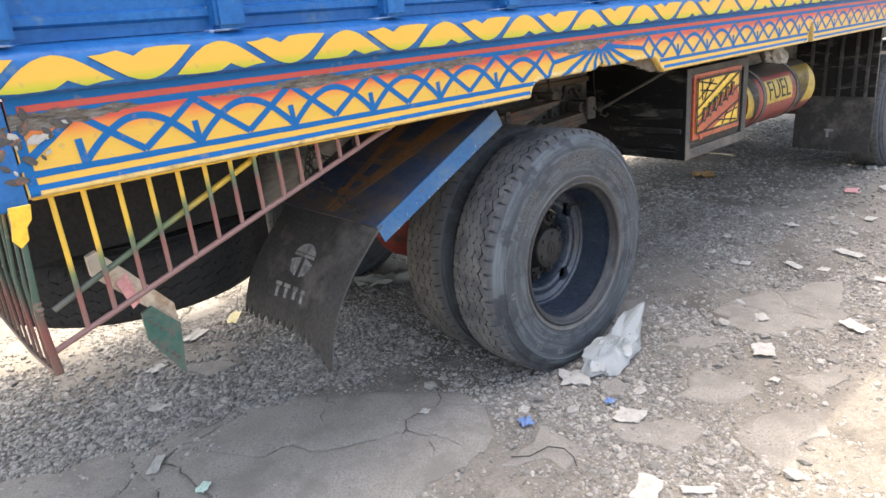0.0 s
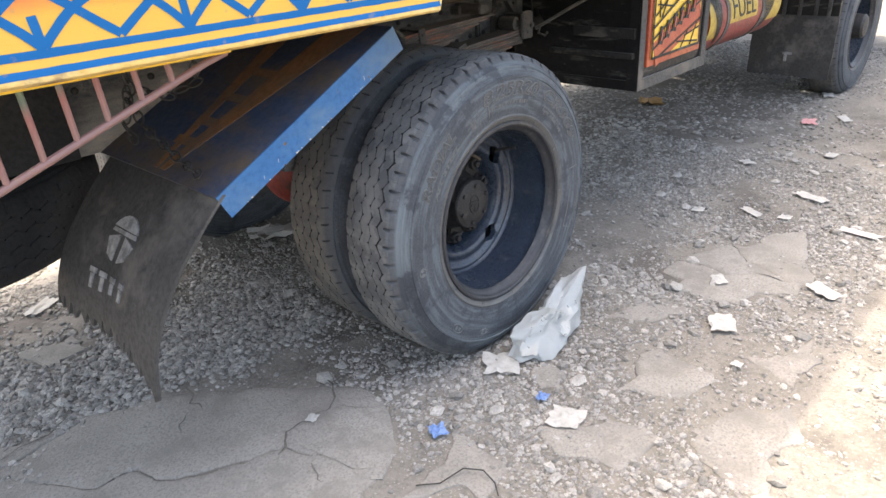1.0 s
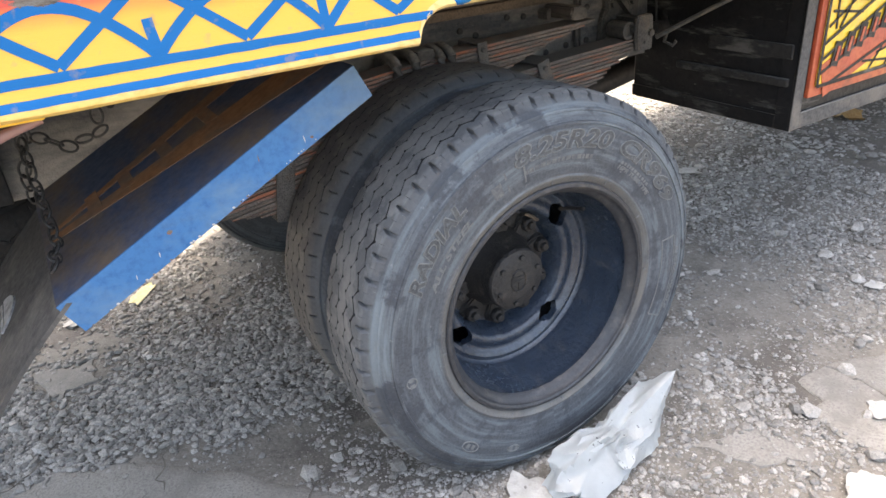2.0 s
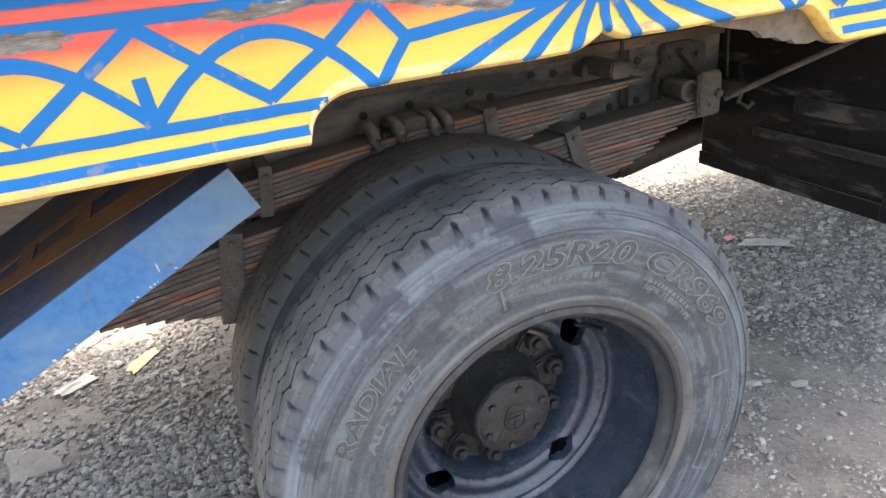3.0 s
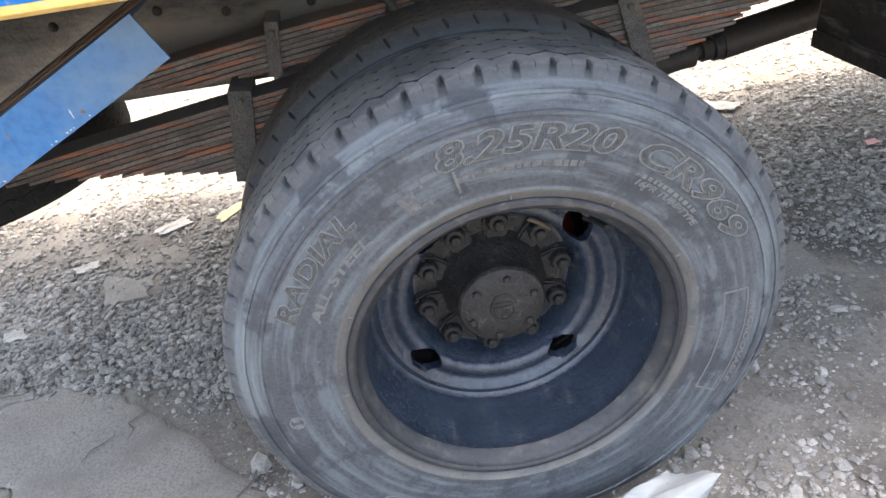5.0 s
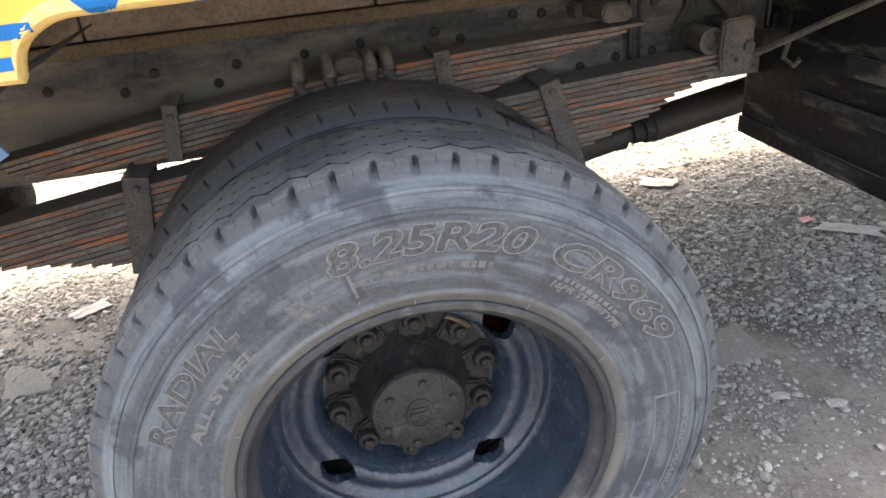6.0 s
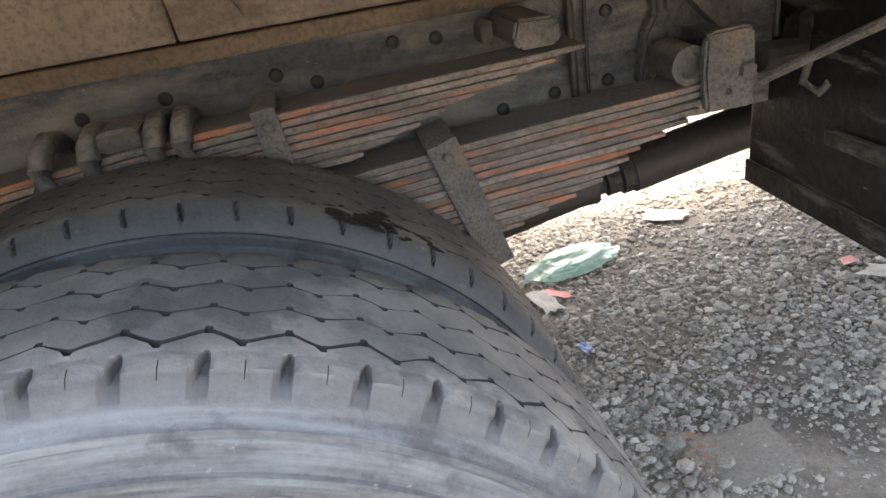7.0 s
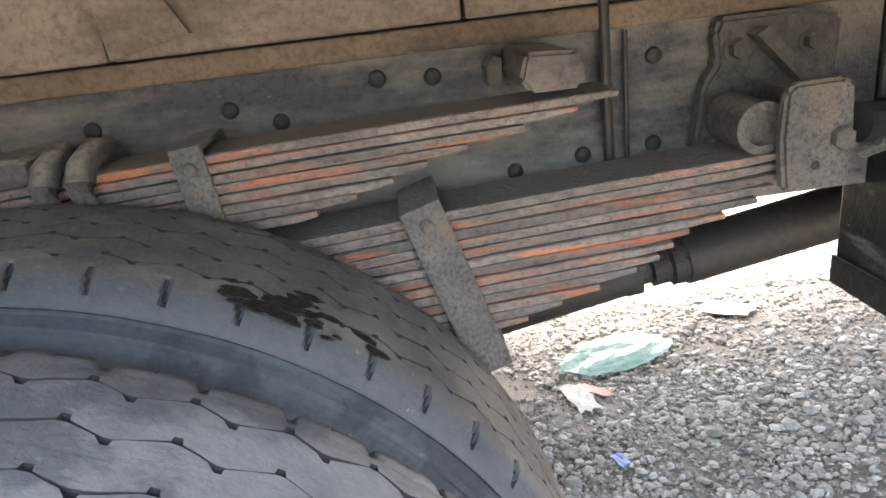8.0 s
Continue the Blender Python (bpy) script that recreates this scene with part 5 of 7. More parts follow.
# helper stop block under the rail
stop = group_part("spring_stop", "dusty iron stop block over the helper spring")
b = prism([(0.472, 0.985), (0.482, 0.972), (0.53, 0.972), (0.536, 0.985), (0.526, 1.007), (0.479, 1.01)], 0.492, 0.622)
bmesh.ops.bevel(b, geom=list(b.edges), offset=0.004, segments=2, affect="EDGES")
part("block", b, M_FRAME, stop)
part("ear", prism([(0.456, 0.972), (0.469, 0.966), (0.471, 0.999), (0.462, 1.002), (0.454, 0.992)], 0.58, 0.622), M_FRAME, stop)

# front spring hanger
hang = group_part("spring_hanger", "dusty cast spring hanger bolted to the rail")
b = prism([(0.683, 0.868), (0.71, 0.848), (0.84, 0.85), (0.85, 1.0), (0.80, 1.011), (0.712, 1.011), (0.705, 0.995), (0.710, 0.964), (0.695, 0.942), (0.689, 0.9)], 0.597, 0.6215)
bmesh.ops.bevel(b, geom=list(b.edges), offset=0.005, segments=2, affect="EDGES")
part("base_plate", b, M_FRAME, hang)
b = prism([(0.722, 0.848), (0.788, 0.846), (0.79, 0.905), (0.787, 0.948), (0.776, 0.954), (0.728, 0.953), (0.72, 0.946), (0.717, 0.90)], 0.476, 0.492)
bmesh.ops.bevel(b, geom=list(b.edges), offset=0.004, segments=2, affect="EDGES")
part("cheek", b, M_CRUST, hang)
part("web", prism([(0.75, 0.86), (0.785, 0.86), (0.785, 0.94), (0.75, 0.94)], 0.493, 0.6), M_FRAME, hang)
part("brace", prism([(0.740, 0.991), (0.752, 0.998), (0.803, 0.947), (0.79, 0.939)], 0.572, 0.6), M_FRAME, hang)
part("spring_eye", lathe([(0.0005, 0.512), (0.016, 0.512), (0.0175, 0.499), (0.025, 0.499), (0.0265, 0.50), (0.0265, 0.573), (0.025, 0.576), (0.012, 0.576)], 28, at=(0.711, 0, 0.909)), M_FRAME, hang, smooth=True)
for x, z, r in ((0.73, 0.977, 0.016), (0.811, 0.976, 0.012), (0.707, 0.874, 0.013)):
    b = lathe([(r, 0.598), (r, 0.5945), (0.001, 0.5945)], 20)
    lathe([(r * 0.7, 0.5945), (r * 0.7, 0.583), (0.0005, 0.583)], 6, bm=b)
    part("bolt", b, M_FRAME, hang).matrix_basis = pose(x, 0, z)
b = lathe([(0.011, 0.477), (0.011, 0.467), (0.0005, 0.467)], 6)
part("bolt", b, M_FRAME, hang).matrix_basis = pose(0.775, 0, 0.897)
# Black disc on the cheek stands in for the hole's shade.
part("hanger_hole", lathe([(0.005, 0.4758), (0.0005, 0.4756)], 10), M_TAR, hang).matrix_basis = pose(0.752, 0, 0.872)
part("brake_pipe", tube([(0.80, 0.49, 0.905), (0.86, 0.5, 0.9), (0.9, 0.55, 0.92), (1.0, 0.56, 0.96)], 0.02, 10), M_SHAFT, truck, smooth=True)

# ---- mudguard, flap and chains behind the rear wheel ----
flange_n, flange_l = M_FLANGE.node_tree.nodes, M_FLANGE.node_tree.links
flange_bs = flange_n["Principled BSDF"]
flange_tc, flange_x, flange_noise = flange_n.new("ShaderNodeTexCoord"), flange_n.new("ShaderNodeSeparateXYZ"), flange_n.new("ShaderNodeTexNoise")
flange_noise.inputs["Scale"].default_value, flange_noise.inputs["Detail"].default_value = 9, 8
flange_sum, flange_mr, flange_mix = flange_n.new("ShaderNodeMath"), flange_n.new("ShaderNodeMapRange"), flange_n.new("ShaderNodeMix")
flange_sum.operation, flange_sum.inputs[1].default_value = "MULTIPLY_ADD", 0.3
flange_mr.inputs["From Min"].default_value, flange_mr.inputs["From Max"].default_value, flange_mr.inputs["To Max"].default_value = -0.42, -0.25, 0.65
flange_mix.data_type = "RGBA"
flange_mix.inputs[7].default_value = (0.1, 0.135, 0.16, 1)
flange_l.new(flange_tc.outputs["Object"], flange_x.inputs[0])
flange_l.new(flange_tc.outputs["Object"], flange_noise.inputs["Vector"])
flange_l.new(flange_noise.outputs["Fac"], flange_sum.inputs[0])
flange_l.new(flange_x.outputs["X"], flange_sum.inputs[2])
flange_l.new(flange_sum.outputs[0], flange_mr.inputs["Value"])
flange_l.new(flange_mr.outputs["Result"], flange_mix.inputs[0])
flange_l.new(flange_bs.inputs["Base Color"].links[0].from_socket, flange_mix.inputs[6])
flange_l.new(flange_mix.outputs[2], flange_bs.inputs["Base Color"])
guard = group_part("mudguard", "blue sloping mudguard plate with orange painted stripes")
A, B = Vector((-0.425, 0, 1.076)), Vector((-0.950, 0, 0.812))
dirn = (B - A).normalized()
drop = Vector((dirn.z, 0, -dirn.x)) * -1
if drop.z > 0:
    drop = -drop
b = prism([(A.x, A.z), (B.x, B.z), (B.x + drop.x * 0.058, B.z + drop.z * 0.058), (A.x + drop.x * 0.062, A.z + drop.z * 0.062)], 0.0, 0.004)
flange = part("side_flange", b, M_FLANGE, guard, "scratched blue side flange")
scratch_rnd = random.Random(21)
for k in range(30):
    b = bmesh.new()
    bmesh.ops.create_icosphere(b, subdivisions=1, radius=1)
    low = k > 5
    r = scratch_rnd.uniform(0.0012, 0.003) if low else scratch_rnd.uniform(0.003, 0.006)
    for v in b.verts:
        v.co *= 1 + 0.5 * noise.noise(v.co * 2 + Vector((k * 3.0, 4, 0)))
        v.co = Vector((v.co.x * r * (0.22 if k < 4 else 1.0), v.co.y * 0.0008, v.co.z * r * (1.5 if k < 4 else 0.7)))
    at = A + (B - A) * scratch_rnd.uniform(0.18, 0.98) + drop * (0.0575 if low else scratch_rnd.uniform(0.02, 0.05))
    part("paint_chip", b, M_LEAF if k in (4, 5) or k % 3 == 2 else M_PAPER, flange).matrix_basis = pose(at.x, 0.0, at.z, 0, scratch_rnd.uniform(-20, 25), 0)
b = bmesh.new()
v = [A + Vector((0, 0.0045, 0)), B + Vector((0, 0.0045, 0)), B + Vector((0, 0.56, 0)), A + Vector((0, 0.56, 0))]
t = [b.verts.new(p) for p in v]
u = [b.verts.new(p + drop * 0.004) for p in v]
b.faces.new(t)
b.faces.new(u[::-1])
for k in range(4):
    b.faces.new((t[k], u[k], u[(k + 1) % 4], t[(k + 1) % 4]))
bmesh.ops.recalc_face_normals(b, faces=b.faces)
plate = part("plate", b, M_PLATE, guard, "dusty blue plate")


def on_plate(s, y, lift=0.0):
    """A place on the plate, s of the way down it."""
    return A + (B - A) * s + Vector((0, y, 0)) - drop * lift


def plate_patch(pts, material, lift):
    b = bmesh.new()
    t = [b.verts.new(on_plate(s, y, lift)) for s, y in pts]
    u = [b.verts.new(on_plate(s, y, 0.0002)) for s, y in pts]
    b.faces.new(t)
    for k in range(len(t)):
        b.faces.new((t[k], u[k], u[(k + 1) % len(t)], t[(k + 1) % len(t)]))
    bmesh.ops.recalc_face_normals(b, faces=b.faces)
    part("painted_stripe", b, material, guard)


plate_patch([(0.0, 0.075), (0.0, 0.20), (0.97, 0.27), (0.97, 0.245)], M_ORANGE, 0.0012)
plate_patch([(0.0, 0.33), (0.0, 0.40), (0.97, 0.295), (0.97, 0.28)], M_ORANGE, 0.0012)
for s in (0.35, 0.52, 0.67, 0.79):
    plate_patch([(s, 0.225), (s, 0.33), (s + 0.045, 0.325), (s + 0.045, 0.23)], M_ORANGE, 0.0016)


def flap_mesh(x_top, z_top, x_bot, z_bot, y0, y1, teeth, bow, ragged, torn=None):
    """A hanging rubber sheet, bowed, with a saw-toothed hem."""
    bm = bmesh.new()
    ny, nz = 150, 16
    front = []
    for j in range(ny + 1):
        v = j / ny
        y = y0 + (y1 - y0) * v
        tooth = abs((v * teeth) % 1.0 - 0.5) * 2
        hem = 1.0 - ragged * (0.55 * tooth * (0.6 + 0.5 * noise.noise((v * 9, 0, 3))) + 0.35 * v)
        if torn:
            k = next(i for i in range(len(torn) - 1) if v <= torn[i + 1][0])
            (v0, h0), (v1, h1) = torn[k], torn[k + 1]
            saw = (v * teeth + 0.25 * noise.noise((v * 11, 2, 0))) % 1.0
            hem = h0 + (h1 - h0) * (v - v0) / (v1 - v0) - 0.125 * min(saw * 1.3, (1 - saw) * 4, 1.0) * (0.75 + 0.7 * noise.noise((v * 23, 0, 3))) * min(1.0, 0.25 + v * 8)
        col = []
        for k in range(nz + 1):
            s = k / nz * hem
            x = x_top + (x_bot - x_top) * s - bow * math.sin(math.pi * s) + 0.012 * noise.noise((s * 2, v * 3, 1)) * s
            z = z_top + (z_bot - z_top) * s
            col.append((x, y + 0.01 * noise.noise((s * 3, v * 2, 7)) * s, z))
        front.append(col)
    t = 0.008
    fa = [[bm.verts.new(p) for p in c] for c in front]
    ba = [[bm.verts.new((p[0] + t, p[1], p[2] - 0.002)) for p in c] for c in front]
    for j in range(ny):
        for k in range(nz):
            bm.faces.new((fa[j][k], fa[j + 1][k], fa[j + 1][k + 1], fa[j][k + 1]))
            bm.faces.new((ba[j][k], ba[j][k + 1], ba[j + 1][k + 1], ba[j + 1][k]))
        bm.faces.new((fa[j][nz], fa[j + 1][nz], ba[j + 1][nz], ba[j][nz]))
        bm.faces.new((fa[j + 1][0], fa[j][0], ba[j][0], ba[j + 1][0]))
    for k in range(nz):
        bm.faces.new((fa[0][k], fa[0][k + 1], ba[0][k + 1], ba[0][k]))
        bm.faces.new((fa[ny][k + 1], fa[ny][k], ba[ny][k], ba[ny][k + 1]))
    bmesh.ops.recalc_face_normals(bm, faces=bm.faces)
    return bm


flap = part("mud_flap", flap_mesh(-0.935, 0.815, -1.165, 0.455, 0.0, 0.52, 13, 0.05, 0.24, [(0.0, 1.05), (0.02, 1.09), (0.08, 1.03), (0.2, 0.96), (0.36, 0.925), (0.6, 0.92), (0.8, 0.93), (1.0, 0.93)]), M_FLAP, truck, "black rubber mud flap with torn saw-toothed hem and pale print", smooth=True)


def on_flap(s, y):
    return Vector((-0.935 + (-1.165 + 0.935) * s - 0.05 * math.sin(math.pi * s) + 0.012 * noise.noise((s * 2, y / 0.52 * 3, 1)) * s, y, 0.815 + (0.455 - 0.815) * s))


def flap_print(pts):
    b = bmesh.new()
    nrm = Vector((-0.85, 0, 0.52)).normalized()
    t = [b.verts.new(on_flap(s, y) + nrm * 0.0035) for y, s in pts]
    u = [b.verts.new(on_flap(s, y) - nrm * 0.002) for y, s in pts]
    b.faces.new(t)
    for k in range(len(t)):
        b.faces.new((t[k], u[k], u[(k + 1) % len(t)], t[(k + 1) % len(t)]))
    bmesh.ops.triangulate(b, faces=[f for f in b.faces if len(f.verts) > 4])
    bmesh.ops.recalc_face_normals(b, faces=b.faces)
    part("pale_print", b, M_GREYPRINT, flap)


cy, cs, ry_, rs_ = 0.26, 0.36, 0.062, 0.13
def disc_piece(a0, a1, inner=0.0):
    n = 8
    out = [(cy + ry_ * math.cos(radians(a0 + (a1 - a0) * k / n)), cs - rs_ * math.sin(radians(a0 + (a1 - a0) * k / n))) for k in range(n + 1)]
    return out
flap_print(disc_piece(28, 152))
flap_print([(cy - 0.058, cs + 0.0), (cy - 0.012, cs - 0.03), (cy - 0.012, cs + 0.11), (cy - 0.04, cs + 0.085)])
flap_print([(cy + 0.058, cs + 0.0), (cy + 0.012, cs - 0.03), (cy + 0.012, cs + 0.11), (cy + 0.04, cs + 0.085)])
flap_print([(cy - 0.05, cs - 0.055), (cy + 0.05, cs - 0.055), (cy + 0.055, cs - 0.035), (cy - 0.055, cs - 0.035)])
for k, (w, h) in enumerate(((0.028, 0.09), (0.03, 0.085), (0.022, 0.07), (0.02, 0.075))):
    y = 0.335 - 0.047 * k
    flap_print([(y - w / 2, 0.545), (y + w / 2, 0.545), (y + w / 2, 0.575), (y - w / 2, 0.575)])
    flap_print([(y - 0.006, 0.58), (y + 0.006, 0.58), (y + 0.007, 0.575 + h), (y - 0.005, 0.575 + h)])


def chain(points, link=0.034):
    """Steel links, each turned against the next."""
    ob = new("chain")
    ob.parent = truck
    tagged(ob, "hanging steel link chain")
    path = [Vector(p) for p in points]
    pts, i = [], 0
    for a, b in zip(path, path[1:]):
        n = max(1, int((b - a).length / (link * 0.72)))
        pts += [(a + (b - a) * k / n, (b - a).normalized()) for k in range(n)]
    for p, d in pts:
        loop = []
        for k in range(15):
            t = 2 * math.pi * k / 14
            loop.append((link / 2 * math.cos(t), link * 0.3 * math.sin(t), 0))
        o = part("link", tube(loop, 0.0024, 6, cap=False), M_CHAIN, ob)
        o.matrix_basis = Matrix.Translation(p) @ d.to_track_quat("X", "Z").to_matrix().to_4x4() @ Matrix.Rotation(radians(45 + 90 * (i % 2)), 4, "X")
        i += 1


chain([(-0.80, 0.26, 1.08), (-0.805, 0.27, 0.99), (-0.86, 0.31, 0.965), (-0.92, 0.36, 0.99), (-0.93, 0.36, 1.1)])
chain([(-0.93, 0.36, 0.97), (-0.93, 0.31, 0.91), (-0.925, 0.17, 0.85), (-0.94, 0.06, 0.84)])
chain([(-0.93, 0.36, 0.98), (-0.945, 0.37, 0.90), (-0.94, 0.34, 0.86)])

# ---- side guard of welded bars ----
fence = group_part("side_guard", "welded pipe guard sprayed yellow, green and red")
tops = [-1.756, -1.695, -1.626, -1.562, -1.497, -1.434, -1.371, -1.310, -1.248, -1.19, -1.132, -1.067, -1.006]
lower = lambda x: 0.777 + 0.344 * (x + 1.813)
part("lower_pipe", tube([(-1.825, -0.03, 0.773), (-1.4, -0.03, lower(-1.4)), (-0.93, -0.03, lower(-0.93)), (-0.885, -0.03, 1.093)], 0.007, 12), M_GUARD, fence, smooth=True)
for x in tops:
    part("bar", tube([(x, -0.032, 1.10), (x + 0.003, -0.032, (1.10 + lower(x)) / 2), (x + 0.006, -0.03, lower(x + 0.006))], 0.0056, 8), M_GUARD, fence, smooth=True)
part("brace_pipe", tube([(-1.80, -0.005, 0.853), (-1.55, -0.01, 0.968), (-1.315, -0.018, 1.076), (-1.29, -0.02, 1.1)], 0.007, 12), M_BRACE, fence, smooth=True)
part("top_bar", box((-1.79, -0.045, 1.093), (-0.88, -0.02, 1.105), bevel=0.003), M_YELLOW, fence)
rear = group_part("rear_guard", "bent rear corner guard of thin painted bars")
part("post", tube([(-1.815, -0.09, 1.09), (-1.832, -0.09, 1.027), (-1.836, -0.09, 0.95), (-1.841, -0.09, 0.884), (-1.838, -0.09, 0.81), (-1.834, -0.09, 0.748)], [0.007, 0.006, 0.006, 0.0075, 0.008, 0.0085], 10), M_DULL, rear, smooth=True)
for k in range(10):
    y = -0.035 + 0.064 * k
    part("bar", tube([(-1.832, y, 1.1), (-1.842 - 0.004 * math.sin(k * 2.1), y + 0.004 * math.sin(k * 3.3), 0.93), (-1.84, y - 0.004, 0.738)], 0.0034, 6), M_DULL, rear, smooth=True)
part("lower_pipe", tube([(-1.838, -0.09, 0.752), (-1.842, 0.1, 0.737), (-1.84, 0.35, 0.73), (-1.838, 0.62, 0.728)], 0.0065, 8), M_DULL, rear, smooth=True)
b = prism([(-1.829, 1.102), (-1.79, 1.102), (-1.795, 1.072), (-1.806, 1.06), (-1.808, 1.035), (-1.824, 1.022), (-1.836, 1.04), (-1.83, 1.07)], -0.098, -0.092)
bmesh.ops.bevel(b, geom=list(b.edges), offset=0.0015, segments=1, affect="EDGES")
part("corner_gusset", b, M_YELLOW, rear, "torn yellow corner plate").matrix_basis = pose(-0.014, 0, -0.004)
for z, r in ((0.905, 0.008), (0.893, 0.009), (0.882, 0.007)):
    b = bmesh.new()
    bmesh.ops.create_icosphere(b, subdivisions=2, radius=r)
    for v in b.verts:
        v.co *= 1 + 0.5 * noise.noise(v.co * 90)
    part("weld_lump", b, M_LEAF, rear, smooth=True).matrix_basis = pose(-1.84, -0.091, z)

# Added sheet: near black in place of the underbody's shade.
part("inner_panel", box((-1.79, 0.585, 0.80), (-0.99, 0.604, 1.231), bevel=0.003), M_SPARE, truck, "black sheet added for underbody shade behind the guard")
board = group_part("reflector_board", "hanging plank painted white, red and green")
def plank(pts, material, y0, y1, name="plank"):
    return part(name, prism(pts, y0, y1), material, board)
plank([(-1.704, 0.932), (-1.681, 0.94), (-1.628, 0.878), (-1.54, 0.767), (-1.538, 0.72), (-1.60, 0.775), (-1.702, 0.886)], M_WHITE, 0.045, 0.062)
plank([(-1.658, 0.858), (-1.632, 0.874), (-1.614, 0.80), (-1.634, 0.786)], M_PINK, 0.041, 0.0445, "painted_patch")
plank([(-1.622, 0.772), (-1.596, 0.782), (-1.54, 0.719), (-1.551, 0.585), (-1.62, 0.703)], M_GREEN, 0.03, 0.0395, "plate")
rnd = random.Random(3)
for row in range(2):
    for k in range(5):
        x = -1.612 + 0.0115 * k
        z = 0.752 - 0.05 * row - 0.0125 * k - 0.003 * row * k
        part("faded_writing", box((x, 0.0285, z - rnd.uniform(0.006, 0.014)), (x + rnd.uniform(0.006, 0.012), 0.0299, z), None), M_FRAME, board)

spare = group_part("spare_wheel", "spare truck wheel slung flat under the rear")
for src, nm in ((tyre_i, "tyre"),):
    # The spare's rubber is swapped for the copy darkened as shade.
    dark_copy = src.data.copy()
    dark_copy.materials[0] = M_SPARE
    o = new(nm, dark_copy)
    o.parent = spare
    o.matrix_basis = Matrix.Translation((-1.32, 1.03, 0.655)) @ Matrix.Rotation(radians(90), 4, "X") @ Matrix.Translation((0, -W_IN - 0.11, -HUB_Z))
for ch in wheel_i.children:
    if ch.name.startswith(("rim", "disc")):
        o = new(ch.name.split(".")[0], ch.data)
        o.parent = spare
        o.matrix_basis = Matrix.Translation((-1.32, 1.03, 0.655)) @ Matrix.Rotation(radians(90), 4, "X") @ Matrix.Translation((0, -W_IN - 0.11, -HUB_Z))
part("carrier", box((-1.36, 0.66, 0.76), (-1.28, 1.42, 0.83), bevel=0.006), M_FRAME, spare)

# ---- battery box ----
bb = group_part("battery_box", "black steel battery box with a painted door")
X0, X1, Y0, Y1, Z0, Z1 = 0.905, 1.52, 0.06, 0.665, 0.645, 1.065
part("body", box((X0 + 0.006, Y0 + 0.012, Z0 + 0.006), (X1 - 0.006, Y1, Z1), bevel=0.004), M_BLACK, bb)
W = 0.045
for lo, hi in (((X0, Y0, Z0), (X0 + W, Y0 + 0.01, Z1)), ((X1 - W, Y0, Z0), (X1, Y0 + 0.01, Z1)), ((X0 + W, Y0, Z0), (X1 - W, Y0 + 0.01, Z0 + W)), ((X0 + W, Y0, Z1 - W), (X1 - W, Y0 + 0.01, Z1))):
    part("frame_bar", box(lo, hi, bevel=0.002), M_FRAME, bb)
for lo, hi in (((X0, Y0, Z0), (X0 + 0.006, Y0 + 0.05, Z1)), ((X0, Y0 + 0.05, Z0), (X0 + 0.006, Y1, Z0 + 0.04)), ):
    part("side_angle", box(lo, hi, bevel=0.002), M_BLACK, bb)
part("ledge", box((X0 - 0.012, Y0 + 0.02, 0.77), (X0 + 0.004, 0.47, 0.793), bevel=0.004), M_BLACKDUST, bb, "worn dusty ledge")
part("ledge", box((X0 - 0.004, Y0 + 0.02, 0.845), (X0 + 0.004, 0.36, 0.885), bevel=0.003), M_BLACKDUST, bb, "worn dusty ledge")
door = part("door", box((X0 + 0.06, Y0 - 0.004, Z0 + 0.085), (X1 - 0.085, Y0 + 0.009, Z1 - 0.03), bevel=0.002), M_DOORRED, bb, "painted door in red, yellow and black")
dx0, dx1, dz0, dz1 = X0 + 0.085, X1 - 0.11, Z0 + 0.115, Z1 - 0.055
def door_piece(pts, material, lift, name="painted_shape"):
    b = prism(pts, Y0 - 0.004 - lift, Y0 - 0.0045)
    part(name, b, material, bb)
door_piece([(dx0, dz0), (dx1, dz0), (dx1, dz1), (dx0, dz1)], M_YELLOW, 0.002)
def door_line(p, q, w, material, lift):
    b = bmesh.new()
    ribbon([p, q], w, Y0 - 0.006 - lift, 0.0015, b)
    part("painted_line", b, material, bb)
w_, h_ = dx1 - dx0, dz1 - dz0
at = lambda u, v: (dx0 + u * w_, dz0 + v * h_)
door_line(at(0.06, 0.04), at(0.98, 0.56), 0.1, M_DOORRED, 0.002)
for p, q in (((0.0, 0.45), (0.74, 1.0)), ((0.0, 0.28), (0.98, 0.98)), ((0.02, 0.14), (0.99, 0.72)), ((0.14, 0.0), (0.99, 0.42))):
    door_line(at(*p), at(*q), 0.009, M_BLACK, 0.004)
for k in range(6):
    u = 0.15 + 0.13 * k
    v = 0.1 + 0.56 * u
    door_line(at(u, v), at(u + 0.03, v + 0.27), 0.034, M_BLACK, 0.0055)
    door_line(at(u + 0.006, v + 0.06), at(u + 0.026, v + 0.22), 0.011, M_DOORRED, 0.0075)
for p, q in (((0.04, 0.64), (0.36, 0.94)), ((0.03, 0.96), (0.44, 0.84)), ((0.06, 0.8), (0.4, 0.72)), ((0.3, 0.98), (0.16, 0.6)), ((0.1, 0.98), (0.12, 0.6)), ((0.5, 0.14), (0.97, 0.05)), ((0.6, 0.02), (0.72, 0.26)), ((0.8, 0.02), (0.92, 0.36)), ((0.66, 0.2), (0.98, 0.28))):
    door_line(at(*p), at(*q), 0.007, M_BLACK, 0.0032)
for p, q in (((0, 0), (1, 0)), ((1, 0), (1, 1)), ((1, 1), (0, 1)), ((0, 1), (0, 0))):
    door_line(at(*p), at(*q), 0.01, M_BLACK, 0.0055 + 0.0004 * p[0])
